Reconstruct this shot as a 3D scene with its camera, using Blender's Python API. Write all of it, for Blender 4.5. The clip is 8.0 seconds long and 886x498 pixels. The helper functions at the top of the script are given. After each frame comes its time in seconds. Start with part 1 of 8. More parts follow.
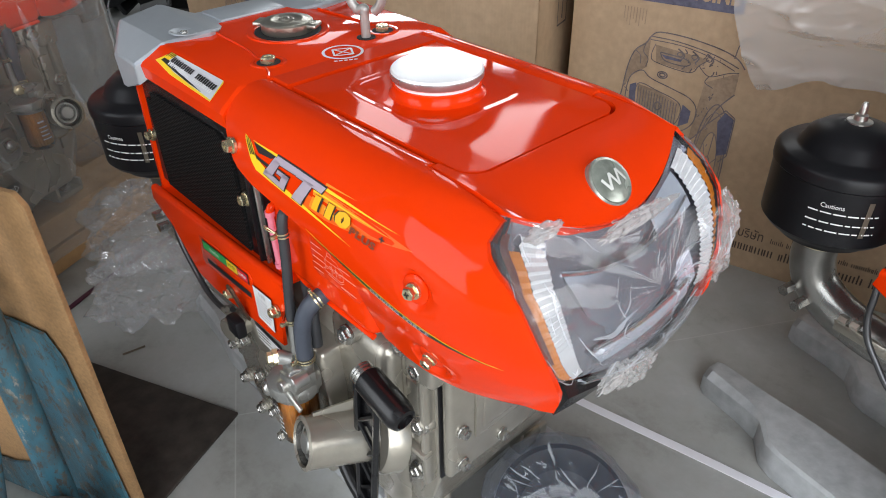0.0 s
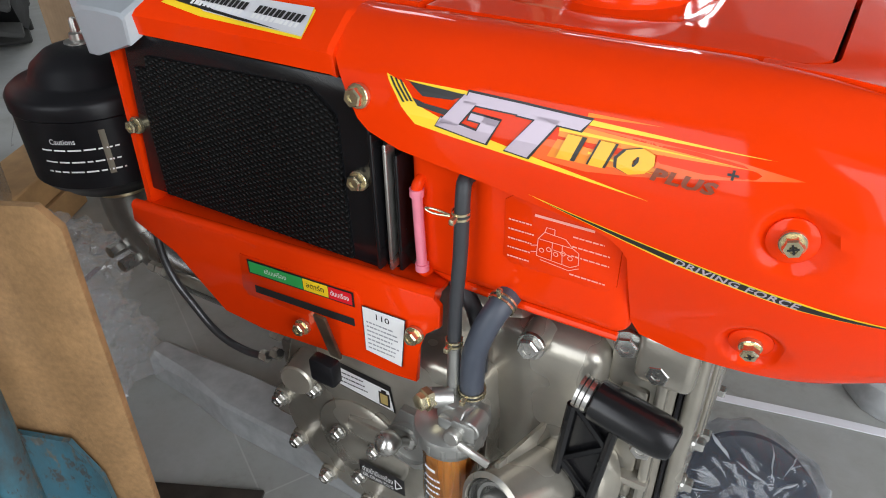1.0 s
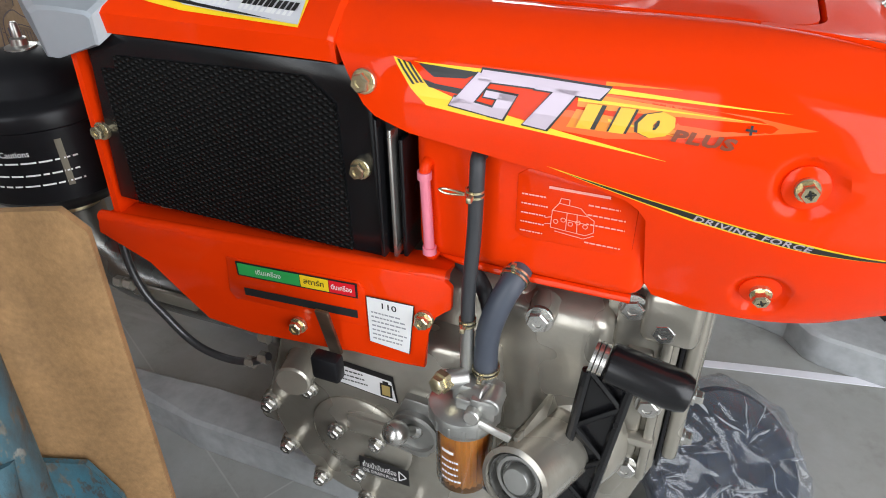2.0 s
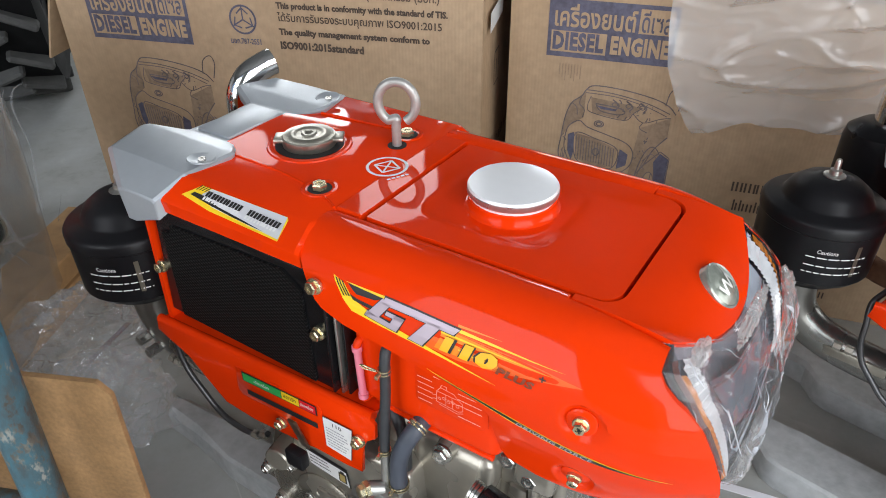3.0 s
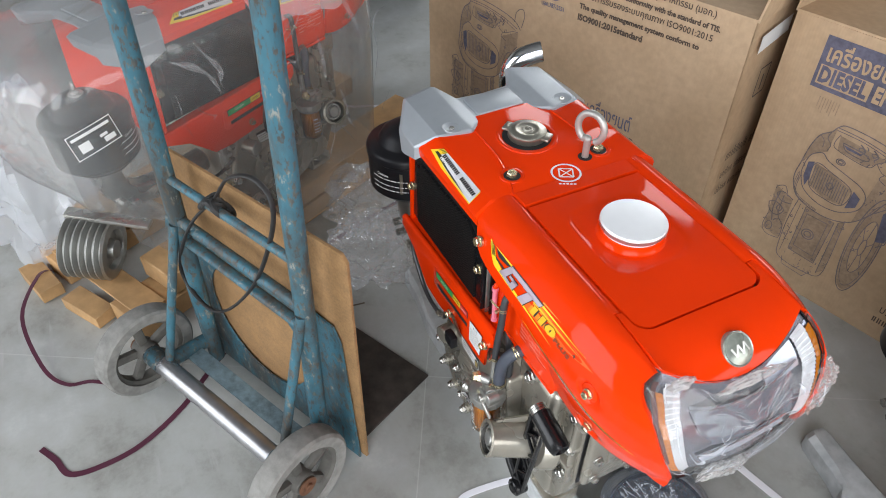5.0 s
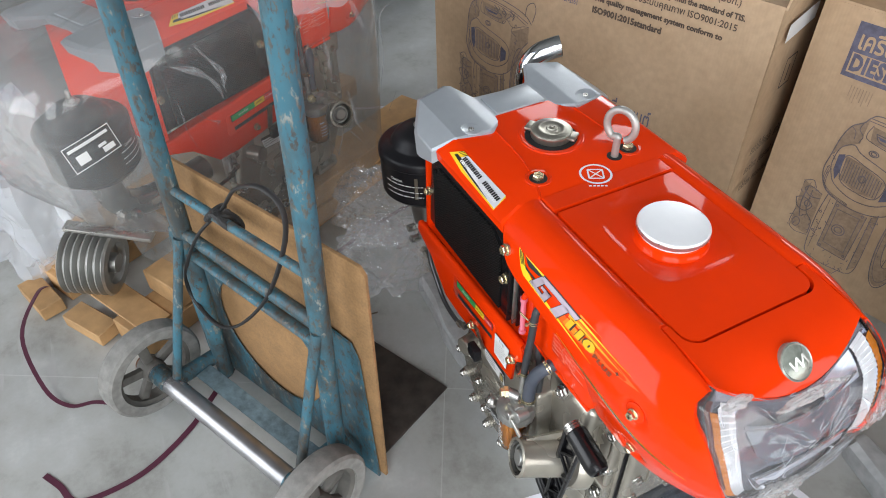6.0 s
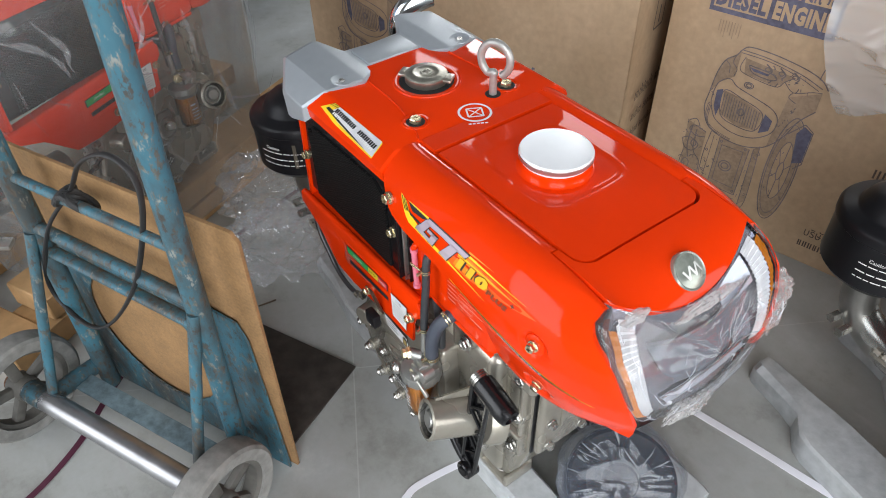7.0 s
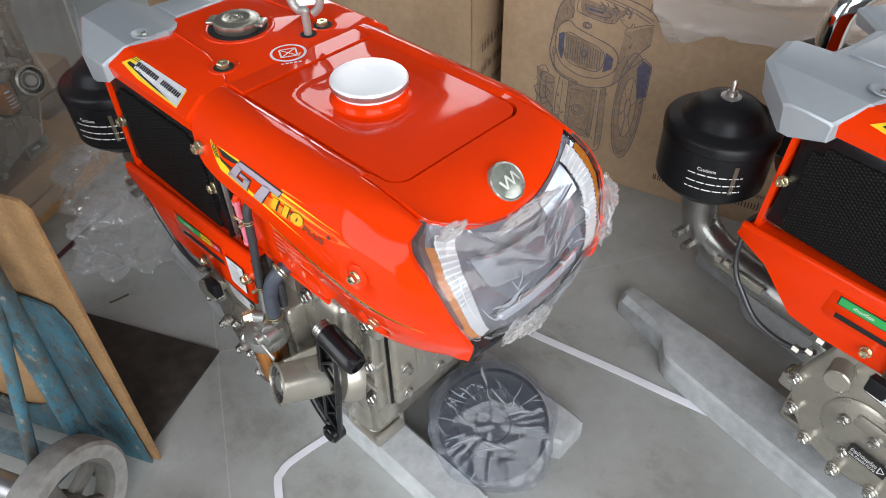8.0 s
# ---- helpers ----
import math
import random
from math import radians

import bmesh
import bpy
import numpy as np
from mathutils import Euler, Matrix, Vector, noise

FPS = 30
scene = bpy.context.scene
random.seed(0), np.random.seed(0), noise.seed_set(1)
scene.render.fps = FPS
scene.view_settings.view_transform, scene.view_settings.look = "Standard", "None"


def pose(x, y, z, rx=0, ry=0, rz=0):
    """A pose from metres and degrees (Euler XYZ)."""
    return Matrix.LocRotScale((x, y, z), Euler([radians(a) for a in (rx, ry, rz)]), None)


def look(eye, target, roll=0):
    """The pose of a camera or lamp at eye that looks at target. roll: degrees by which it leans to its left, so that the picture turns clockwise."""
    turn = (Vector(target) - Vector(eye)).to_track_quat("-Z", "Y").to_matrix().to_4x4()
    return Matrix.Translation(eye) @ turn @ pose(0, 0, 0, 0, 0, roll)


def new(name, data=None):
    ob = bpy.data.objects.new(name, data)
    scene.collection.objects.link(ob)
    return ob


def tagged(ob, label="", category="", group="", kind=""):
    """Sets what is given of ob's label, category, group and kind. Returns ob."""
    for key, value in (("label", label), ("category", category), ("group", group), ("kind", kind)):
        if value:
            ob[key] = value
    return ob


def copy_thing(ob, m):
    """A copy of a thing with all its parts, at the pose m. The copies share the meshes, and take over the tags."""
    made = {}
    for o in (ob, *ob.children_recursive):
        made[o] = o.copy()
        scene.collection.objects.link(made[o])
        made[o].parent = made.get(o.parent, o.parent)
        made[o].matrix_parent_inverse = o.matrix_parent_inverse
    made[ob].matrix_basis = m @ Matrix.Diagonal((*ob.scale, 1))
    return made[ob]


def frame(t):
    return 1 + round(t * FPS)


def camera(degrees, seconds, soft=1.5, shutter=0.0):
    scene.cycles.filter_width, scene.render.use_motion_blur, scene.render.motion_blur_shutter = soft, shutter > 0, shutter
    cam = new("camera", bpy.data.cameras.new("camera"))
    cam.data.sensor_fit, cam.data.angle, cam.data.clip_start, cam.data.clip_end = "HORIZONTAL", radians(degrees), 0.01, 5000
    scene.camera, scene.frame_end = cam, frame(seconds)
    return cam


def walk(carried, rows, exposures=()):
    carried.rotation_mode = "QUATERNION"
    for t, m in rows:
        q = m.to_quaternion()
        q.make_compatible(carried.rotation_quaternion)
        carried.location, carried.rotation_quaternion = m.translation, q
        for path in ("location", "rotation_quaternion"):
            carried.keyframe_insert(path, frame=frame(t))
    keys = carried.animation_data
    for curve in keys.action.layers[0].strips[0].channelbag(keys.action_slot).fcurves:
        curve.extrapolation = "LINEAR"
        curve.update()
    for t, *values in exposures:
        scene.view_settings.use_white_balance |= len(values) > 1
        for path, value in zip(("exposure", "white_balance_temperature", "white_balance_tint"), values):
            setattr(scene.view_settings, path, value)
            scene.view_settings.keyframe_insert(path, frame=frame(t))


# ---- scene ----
cam = camera(65.0, 8.0, 1.0)
PATH = [
    (0, (0.582, -0.446, 0.897), (-0.645, 0.646, -0.243), -1.1),
    (0.2, (0.472, -0.459, 0.860), (-0.567, 0.530, -0.125), -0.9),
    (0.5, (0.341, -0.469, 0.811), (-0.747, 0.776, -0.314), -0.9),
    (0.7, (0.298, -0.486, 0.773), (-0.596, 0.658, -0.186), -1.1),
    (1, (0.238, -0.533, 0.76), (-0.623, 0.883, -0.36), -0.9),
    (1.2, (0.204, -0.551, 0.759), (-0.56, 0.918, -0.363), -0.7),
    (2.3, (0.176, -0.583, 0.749), (-0.454, 0.953, -0.366), -0.7),
    (2.5, (0.204, -0.587, 0.78), (-0.467, 0.938, -0.327), -0.4),
    (2.7, (0.257, -0.580, 0.834), (-0.408, 0.714, -0.120), -0.6),
    (3, (0.361, -0.562, 0.99), (-0.554, 0.825, -0.123), -0.6),
    (3.2, (0.474, -0.547, 1.119), (-0.459, 0.589, 0.190), -0.7),
    (3.5, (0.614, -0.523, 1.207), (-0.66, 0.562, 0.112), -0.7),
    (3.7, (0.682, -0.505, 1.220), (-0.496, 0.296, 0.221), -0.6),
    (4, (0.708, -0.467, 1.239), (-0.605, 0.334, -0.04), -0.6),
    (4.3, (0.716, -0.470, 1.250), (-0.394, 0.225, 0.103), -0.2),
    (4.5, (0.692, -0.485, 1.264), (-0.579, 0.279, -0.078), -0.5),
    (4.7, (0.662, -0.526, 1.275), (-0.628, 0.192, -0.073), -0.1),
    (5.8, (0.565, -0.588, 1.247), (-0.809, -0.041, -0.1), -1.8),
    (6, (0.558, -0.567, 1.238), (-0.77, 0.079, -0.111), -1.5),
    (6.2, (0.564, -0.528, 1.223), (-0.575, 0.084, 0.059), -2.0),
    (6.5, (0.557, -0.525, 1.213), (-0.686, 0.273, -0.134), -1.5),
    (6.8, (0.575, -0.525, 1.166), (-0.505, 0.182, -0.001), -1.8),
    (7, (0.581, -0.53, 1.146), (-0.625, 0.316, -0.206), -1.6),
    (7.3, (0.600, -0.528, 1.115), (-0.429, 0.238, -0.060), -1.4),
    (7.5, (0.609, -0.518, 1.097), (-0.56, 0.37, -0.261), -1.7),
    (7.7, (0.630, -0.507, 1.069), (-0.365, 0.314, -0.100), -1.3),
    (8, (0.662, -0.467, 1.061), (-0.374, 0.568, -0.301), -1.4),
]
walk(cam, [(t, look(eye, target, roll)) for t, eye, target, roll in PATH], [(0, -0.1), (0.5, -0.19), (1.2, -0.1), (2.5, 0.04), (3, -0.12), (3.5, -0.04), (4.5, 0.07), (6, 0.1), (7, 0.05), (8, -0.02)])


# ---------- light ----------
SHED = pose(0, 0, 0, 0, 0, 28)

world = bpy.data.worlds.new("sky")
scene.world = world
world.use_nodes = True
wn = world.node_tree
bg = wn.nodes["Background"]
sky = wn.nodes.new("ShaderNodeTexSky")
sky.sky_type, sky.sun_disc = "NISHITA", False
sky.sun_elevation, sky.sun_rotation = radians(63), radians(152)
wn.links.new(sky.outputs["Color"], bg.inputs["Color"])
bg.inputs["Strength"].default_value = 0.12

sun = new("sun", bpy.data.lights.new("sun", "SUN"))
sun.data.energy, sun.data.angle, sun.data.color = 3.5, radians(0.6), (1.0, 0.96, 0.89)
sun.matrix_world = look(SHED @ Vector((0.0, -4.54, 8.91)), (0.0, 0.0, 0.0))


def opening_light(name, eye, target, sx, sy, watts, color):
    li = bpy.data.lights.new(name, "AREA")
    li.shape, li.size, li.size_y, li.energy, li.color = "RECTANGLE", sx, sy, watts, color
    ob = new(name, li)
    ob.matrix_world = look(SHED @ Vector(eye), SHED @ Vector(target))
    return ob


# sky light in the open front, in the two far windows and in a clear roof sheet
opening_light("front_opening_light", (-2.7, -3.1, 2.0), (-1.2, 0.5, 1.0), 2.5, 3.6, 110, (0.97, 0.985, 1.0))
opening_light("front_opening_light", (1.9, -3.1, 2.0), (0.6, 0.5, 1.0), 2.9, 3.6, 170, (0.97, 0.985, 1.0))
opening_light("window_light", (-2.6, 7.65, 2.3), (-1.5, 0.0, 1.0), 1.9, 1.5, 95, (0.95, 0.98, 1.0))
opening_light("window_light", (1.6, 7.65, 2.3), (0.5, 0.0, 1.0), 1.9, 1.5, 95, (0.95, 0.98, 1.0))
# added fill lamp in front of the closed east wall
opening_light("side_fill_light", (6.6, 0.2, 1.9), (0.0, 0.2, 0.8), 4.5, 3.0, 160, (0.97, 0.985, 1.0))
for x in (-3.0, -1.1):
    opening_light("roof_sheet_light", (x, 5.6, 4.3), (x + 0.3, 2.0, 0.0), 0.7, 2.2, 30, (0.96, 0.98, 1.0))


# ---------- materials ----------
def material(name):
    m = bpy.data.materials.new(name)
    m.use_nodes = True
    nt = m.node_tree
    return m, nt, nt.nodes["Principled BSDF"]


def noise_tex(nt, scale, detail=4.0, rough=0.55, coords=None):
    tc = nt.nodes.new("ShaderNodeTexCoord")
    n = nt.nodes.new("ShaderNodeTexNoise")
    n.inputs["Scale"].default_value = scale
    n.inputs["Detail"].default_value = detail
    n.inputs["Roughness"].default_value = rough
    nt.links.new(tc.outputs[coords or "Object"], n.inputs["Vector"])
    return n


def ramp(nt, source, stops):
    r = nt.nodes.new("ShaderNodeValToRGB")
    while len(r.color_ramp.elements) < len(stops):
        r.color_ramp.elements.new(0.5)
    for e, (p, c) in zip(r.color_ramp.elements, stops):
        e.position = p
        e.color = (*c, 1.0) if len(c) == 3 else c
    nt.links.new(source, r.inputs["Fac"])
    return r.outputs["Color"]


def bump(nt, b, source, strength, distance=0.001):
    k = nt.nodes.new("ShaderNodeBump")
    k.inputs["Strength"].default_value = strength
    k.inputs["Distance"].default_value = distance
    nt.links.new(source, k.inputs["Height"])
    nt.links.new(k.outputs["Normal"], b.inputs["Normal"])
    return k


def surface(name, color, rough=0.5, metal=0.0, vary=0.12, scale=40.0, bump_by=0.0, bump_scale=300.0, coat=0.0, rough_vary=0.08, spec=0.5):
    """A plain surface with colour and gloss that vary at two scales, and a fine relief."""
    m, nt, b = material(name)
    big, small = noise_tex(nt, scale * 0.15, 3), noise_tex(nt, scale, 5)
    mix = nt.nodes.new("ShaderNodeMath")
    mix.operation = "ADD"
    nt.links.new(big.outputs["Fac"], mix.inputs[0])
    nt.links.new(small.outputs["Fac"], mix.inputs[1])
    half = nt.nodes.new("ShaderNodeMath")
    half.operation = "MULTIPLY"
    half.inputs[1].default_value = 0.5
    nt.links.new(mix.outputs[0], half.inputs[0])
    lo = tuple(c * (1 - vary) for c in color)
    hi = tuple(min(1.0, c * (1 + vary)) for c in color)
    nt.links.new(ramp(nt, half.outputs[0], [(0.3, lo), (0.7, hi)]), b.inputs["Base Color"])
    r = nt.nodes.new("ShaderNodeMapRange")
    r.inputs["From Min"].default_value, r.inputs["From Max"].default_value = 0.3, 0.7
    r.inputs["To Min"].default_value, r.inputs["To Max"].default_value = max(0.02, rough - rough_vary), min(1.0, rough + rough_vary)
    nt.links.new(big.outputs["Fac"], r.inputs["Value"])
    nt.links.new(r.outputs["Result"], b.inputs["Roughness"])
    b.inputs["Metallic"].default_value = metal
    b.inputs["Coat Weight"].default_value = coat
    b.inputs["Coat Roughness"].default_value = 0.06
    b.inputs["Specular IOR Level"].default_value = spec
    if bump_by:
        bump(nt, b, noise_tex(nt, bump_scale, 3).outputs["Fac"], bump_by)
    return m


RED = surface("red_paint", (0.80, 0.039, 0.002), 0.06, vary=0.05, scale=14, bump_by=0.025, bump_scale=30, coat=0.0, rough_vary=0.03, spec=0.17)
SILVER = surface("silver_paint", (0.40, 0.43, 0.46), 0.36, 0.3, vary=0.05, scale=60, bump_by=0.06, bump_scale=900)
BLACK = surface("black_enamel", (0.008, 0.008, 0.009), 0.25, vary=0.2, scale=60, spec=0.4)
BLACK_SATIN = surface("black_satin", (0.010, 0.010, 0.0115), 0.34, vary=0.2, scale=80, bump_by=0.05, spec=0.22)
# near-black that paints the shade inside holes, slots, wells and seams
RECESS_SHADE = surface("recess_shade", (0.008, 0.008, 0.008), 0.8, vary=0.2)
CAST = surface("cast_grey_paint", (0.40, 0.375, 0.32), 0.26, 0.6, vary=0.14, scale=45, bump_by=0.18, bump_scale=260)
CAST_RAW = surface("raw_aluminium", (0.42, 0.42, 0.40), 0.38, 0.8, vary=0.16, scale=60, bump_by=0.12, bump_scale=400)
STEEL = surface("zinc_steel", (0.50, 0.49, 0.46), 0.28, 0.9, vary=0.2, scale=80, bump_by=0.08)
BRASS = surface("yellow_zinc", (0.66, 0.58, 0.38), 0.26, 0.9, vary=0.25, scale=160)
CHROME = surface("chrome", (0.80, 0.80, 0.80), 0.07, 1.0, vary=0.04, rough_vary=0.03)
FOIL = surface("cap_foil", (0.93, 0.94, 0.96), 0.34, 0.25, vary=0.03, scale=50, bump_by=0.25, bump_scale=60)
ELBOW = surface("dull_cast_pipe", (0.25, 0.245, 0.23), 0.3, 0.8, vary=0.2, scale=50, bump_by=0.15, bump_scale=300)
RUBBER = surface("grey_rubber", (0.032, 0.034, 0.038), 0.55, vary=0.15, scale=90, bump_by=0.1)
RUBBER_BLUE = surface("blue_grey_hose", (0.055, 0.064, 0.085), 0.5, vary=0.12, scale=90)
TYRE = surface("tyre_rubber", (0.008, 0.008, 0.0085), 0.6, vary=0.35, scale=30, bump_by=0.2, spec=0.12)
LUG = surface("dusty_tread", (0.075, 0.075, 0.073), 0.8, vary=0.35, scale=20, bump_by=0.2)
WHITE = surface("white_print", (0.80, 0.80, 0.79), 0.45, vary=0.03)
YELLOW = surface("yellow_print", (0.92, 0.62, 0.02), 0.35, vary=0.04)
GOLD = surface("golden_print", (0.93, 0.47, 0.015), 0.35, vary=0.12, scale=25)
ORANGE = surface("orange_print", (0.90, 0.26, 0.01), 0.35, vary=0.05)
SMOKY = surface("smoky_print", (0.22, 0.04, 0.01), 0.4, vary=0.2)
FADE = surface("red_orange_print", (0.86, 0.11, 0.004), 0.3, vary=0.12, scale=60)
INK = surface("black_print", (0.015, 0.014, 0.014), 0.4, vary=0.1)
LILAC = surface("silver_lilac_print", (0.50, 0.42, 0.49), 0.35, 0.2, vary=0.1, scale=30)
PALE = surface("silver_print", (0.72, 0.72, 0.75), 0.35, 0.2, vary=0.1, scale=30)
GREEN = surface("green_print", (0.03, 0.38, 0.09), 0.4, vary=0.06)
SIGNAL = surface("red_print", (0.72, 0.01, 0.02), 0.4, vary=0.06)
BLUE_INK = surface("blue_carton_ink", (0.112, 0.107, 0.15), 0.8, vary=0.45, scale=90)
DRAW_INK = surface("slate_carton_ink", (0.165, 0.135, 0.135), 0.8, vary=0.5, scale=60)
TONE_INK = surface("halftone_carton_ink", (0.315, 0.222, 0.148), 0.8, vary=0.3, scale=120)
BROWN_INK = surface("dark_carton_ink", (0.085, 0.06, 0.045), 0.8, vary=0.3, scale=70)
PINK = surface("pink_tube", (0.80, 0.22, 0.30), 0.2, vary=0.1, coat=0.5)
AMBER = surface("amber_lens", (0.50, 0.15, 0.005), 0.2, vary=0.2, scale=60, coat=0.2)
RUST = surface("rust", (0.16, 0.075, 0.04), 0.8, 0.2, vary=0.5, scale=90, bump_by=0.4)
TAPE = surface("white_strapping", (0.86, 0.85, 0.9), 0.4, vary=0.04)
PURPLE = surface("maroon_strap", (0.085, 0.02, 0.04), 0.45, vary=0.2)
WOOD = surface("pine_wood", (0.42, 0.25, 0.11), 0.7, vary=0.35, scale=24, bump_by=0.2, bump_scale=120)
FIBRE = surface("fibreboard", (0.29, 0.165, 0.07), 0.85, vary=0.3, scale=220, bump_by=0.4, bump_scale=400)
SKID = surface("grey_skid_paint", (0.42, 0.435, 0.44), 0.7, vary=0.3, scale=45, bump_by=0.5, bump_scale=90)
WHEELGREY = surface("grey_tread", (0.225, 0.22, 0.205), 0.8, vary=0.4, scale=55, bump_by=0.4)
DUSTY = surface("dusty_black_steel", (0.05, 0.042, 0.036), 0.5, 0.3, vary=0.75, scale=34, bump_by=0.3, bump_scale=60)
MACHINE = surface("machine_grey", (0.48, 0.50, 0.52), 0.4, 0.4, vary=0.15, scale=20)
WALL = surface("wall_plaster", (0.30, 0.30, 0.29), 0.85, vary=0.1, scale=6, bump_by=0.1)
ROOF = surface("roof_sheet", (0.16, 0.165, 0.17), 0.6, 0.2, vary=0.12, scale=4)


def concrete():
    m, nt, b = material("polished_concrete")
    big, mid, fine = noise_tex(nt, 1.7, 6, 0.65), noise_tex(nt, 7, 8, 0.72), noise_tex(nt, 140, 4)
    a = ramp(nt, big.outputs["Fac"], [(0.3, (0.31, 0.312, 0.292)), (0.5, (0.415, 0.425, 0.412)), (0.72, (0.505, 0.52, 0.508))])
    d = ramp(nt, mid.outputs["Fac"], [(0.3, (0.62, 0.6, 0.56)), (0.46, (0.93, 0.92, 0.89)), (0.58, (1.0, 1.0, 1.0)), (0.72, (1.2, 1.2, 1.18))])
    mul = nt.nodes.new("ShaderNodeMix")
    mul.data_type, mul.blend_type = "RGBA", "MULTIPLY"
    mul.inputs[0].default_value = 0.8
    nt.links.new(a, mul.inputs[6])
    nt.links.new(d, mul.inputs[7])
    # scuffs and thin white scratches
    tc = nt.nodes.new("ShaderNodeTexCoord")
    mp = nt.nodes.new("ShaderNodeMapping")
    mp.inputs["Scale"].default_value = (1.0, 7.0, 1.0)
    mp.inputs["Rotation"].default_value = (0, 0, 0.9)
    sc = nt.nodes.new("ShaderNodeTexNoise")
    sc.inputs["Scale"].default_value, sc.inputs["Detail"].default_value = 5.0, 8.0
    nt.links.new(tc.outputs["Object"], mp.inputs["Vector"])
    nt.links.new(mp.outputs["Vector"], sc.inputs["Vector"])
    marks = ramp(nt, sc.outputs["Fac"], [(0.63, (0, 0, 0)), (0.72, (1, 1, 1))])
    add = nt.nodes.new("ShaderNodeMix")
    add.data_type, add.blend_type = "RGBA", "MIX"
    nt.links.new(marks, add.inputs[0])
    nt.links.new(mul.outputs[2], add.inputs[6])
    add.inputs[7].default_value = (0.42, 0.42, 0.41, 1)
    # two hairline saw cuts, pale with dust
    layer = add.outputs[2]
    for nx, ny, d in ((0.48, 0.877, 1.08), (0.87, -0.5, 0.2305)):
        dot = nt.nodes.new("ShaderNodeVectorMath")
        dot.operation = "DOT_PRODUCT"
        dot.inputs[1].default_value = (nx, ny, 0)
        nt.links.new(tc.outputs["Object"], dot.inputs[0])
        off = nt.nodes.new("ShaderNodeMath")
        off.operation = "SUBTRACT"
        off.inputs[1].default_value = d
        nt.links.new(dot.outputs["Value"], off.inputs[0])
        side = nt.nodes.new("ShaderNodeMath")
        side.operation = "ABSOLUTE"
        nt.links.new(off.outputs[0], side.inputs[0])
        cutline = nt.nodes.new("ShaderNodeMapRange")
        cutline.inputs["From Min"].default_value, cutline.inputs["From Max"].default_value = 0.0006, 0.0016
        cutline.inputs["To Min"].default_value, cutline.inputs["To Max"].default_value = 0.8, 0.0
        nt.links.new(side.outputs[0], cutline.inputs["Value"])
        broken = nt.nodes.new("ShaderNodeMath")
        broken.operation = "MULTIPLY"
        nt.links.new(cutline.outputs["Result"], broken.inputs[0])
        nt.links.new(mid.outputs["Fac"], broken.inputs[1])
        line = nt.nodes.new("ShaderNodeMix")
        line.data_type = "RGBA"
        nt.links.new(broken.outputs[0], line.inputs[0])
        nt.links.new(layer, line.inputs[6])
        line.inputs[7].default_value = (0.6, 0.6, 0.58, 1)
        layer = line.outputs[2]
    nt.links.new(layer, b.inputs["Base Color"])
    r = nt.nodes.new("ShaderNodeMapRange")
    r.inputs["To Min"].default_value, r.inputs["To Max"].default_value = 0.3, 0.62
    nt.links.new(mid.outputs["Fac"], r.inputs["Value"])
    nt.links.new(r.outputs["Result"], b.inputs["Roughness"])
    bump(nt, b, fine.outputs["Fac"], 0.12)
    return m


def carton():
    m, nt, b = material("brown_cardboard")
    big, fine = noise_tex(nt, 3.5, 5, 0.6), noise_tex(nt, 60, 5)
    a = ramp(nt, big.outputs["Fac"], [(0.3, (0.405, 0.275, 0.163)), (0.7, (0.51, 0.36, 0.227))])
    d = ramp(nt, fine.outputs["Fac"], [(0.3, (0.9, 0.9, 0.9)), (0.7, (1.05, 1.05, 1.05))])
    mul = nt.nodes.new("ShaderNodeMix")
    mul.data_type, mul.blend_type = "RGBA", "MULTIPLY"
    mul.inputs[0].default_value = 1.0
    nt.links.new(a, mul.inputs[6])
    nt.links.new(d, mul.inputs[7])
    nt.links.new(mul.outputs[2], b.inputs["Base Color"])
    b.inputs["Roughness"].default_value = 0.72
    # flutes that show through the liner
    tc = nt.nodes.new("ShaderNodeTexCoord")
    w = nt.nodes.new("ShaderNodeTexWave")
    w.bands_direction = "X"
    w.inputs["Scale"].default_value, w.inputs["Distortion"].default_value = 45.0, 1.5
    nt.links.new(tc.outputs["Object"], w.inputs["Vector"])
    s = nt.nodes.new("ShaderNodeMath")
    s.operation = "MULTIPLY_ADD"
    s.inputs[1].default_value = 0.12
    nt.links.new(w.outputs["Fac"], s.inputs[0])
    nt.links.new(noise_tex(nt, 6, 4).outputs["Fac"], s.inputs[2])
    bump(nt, b, s.outputs[0], 0.35, 0.004)
    return m


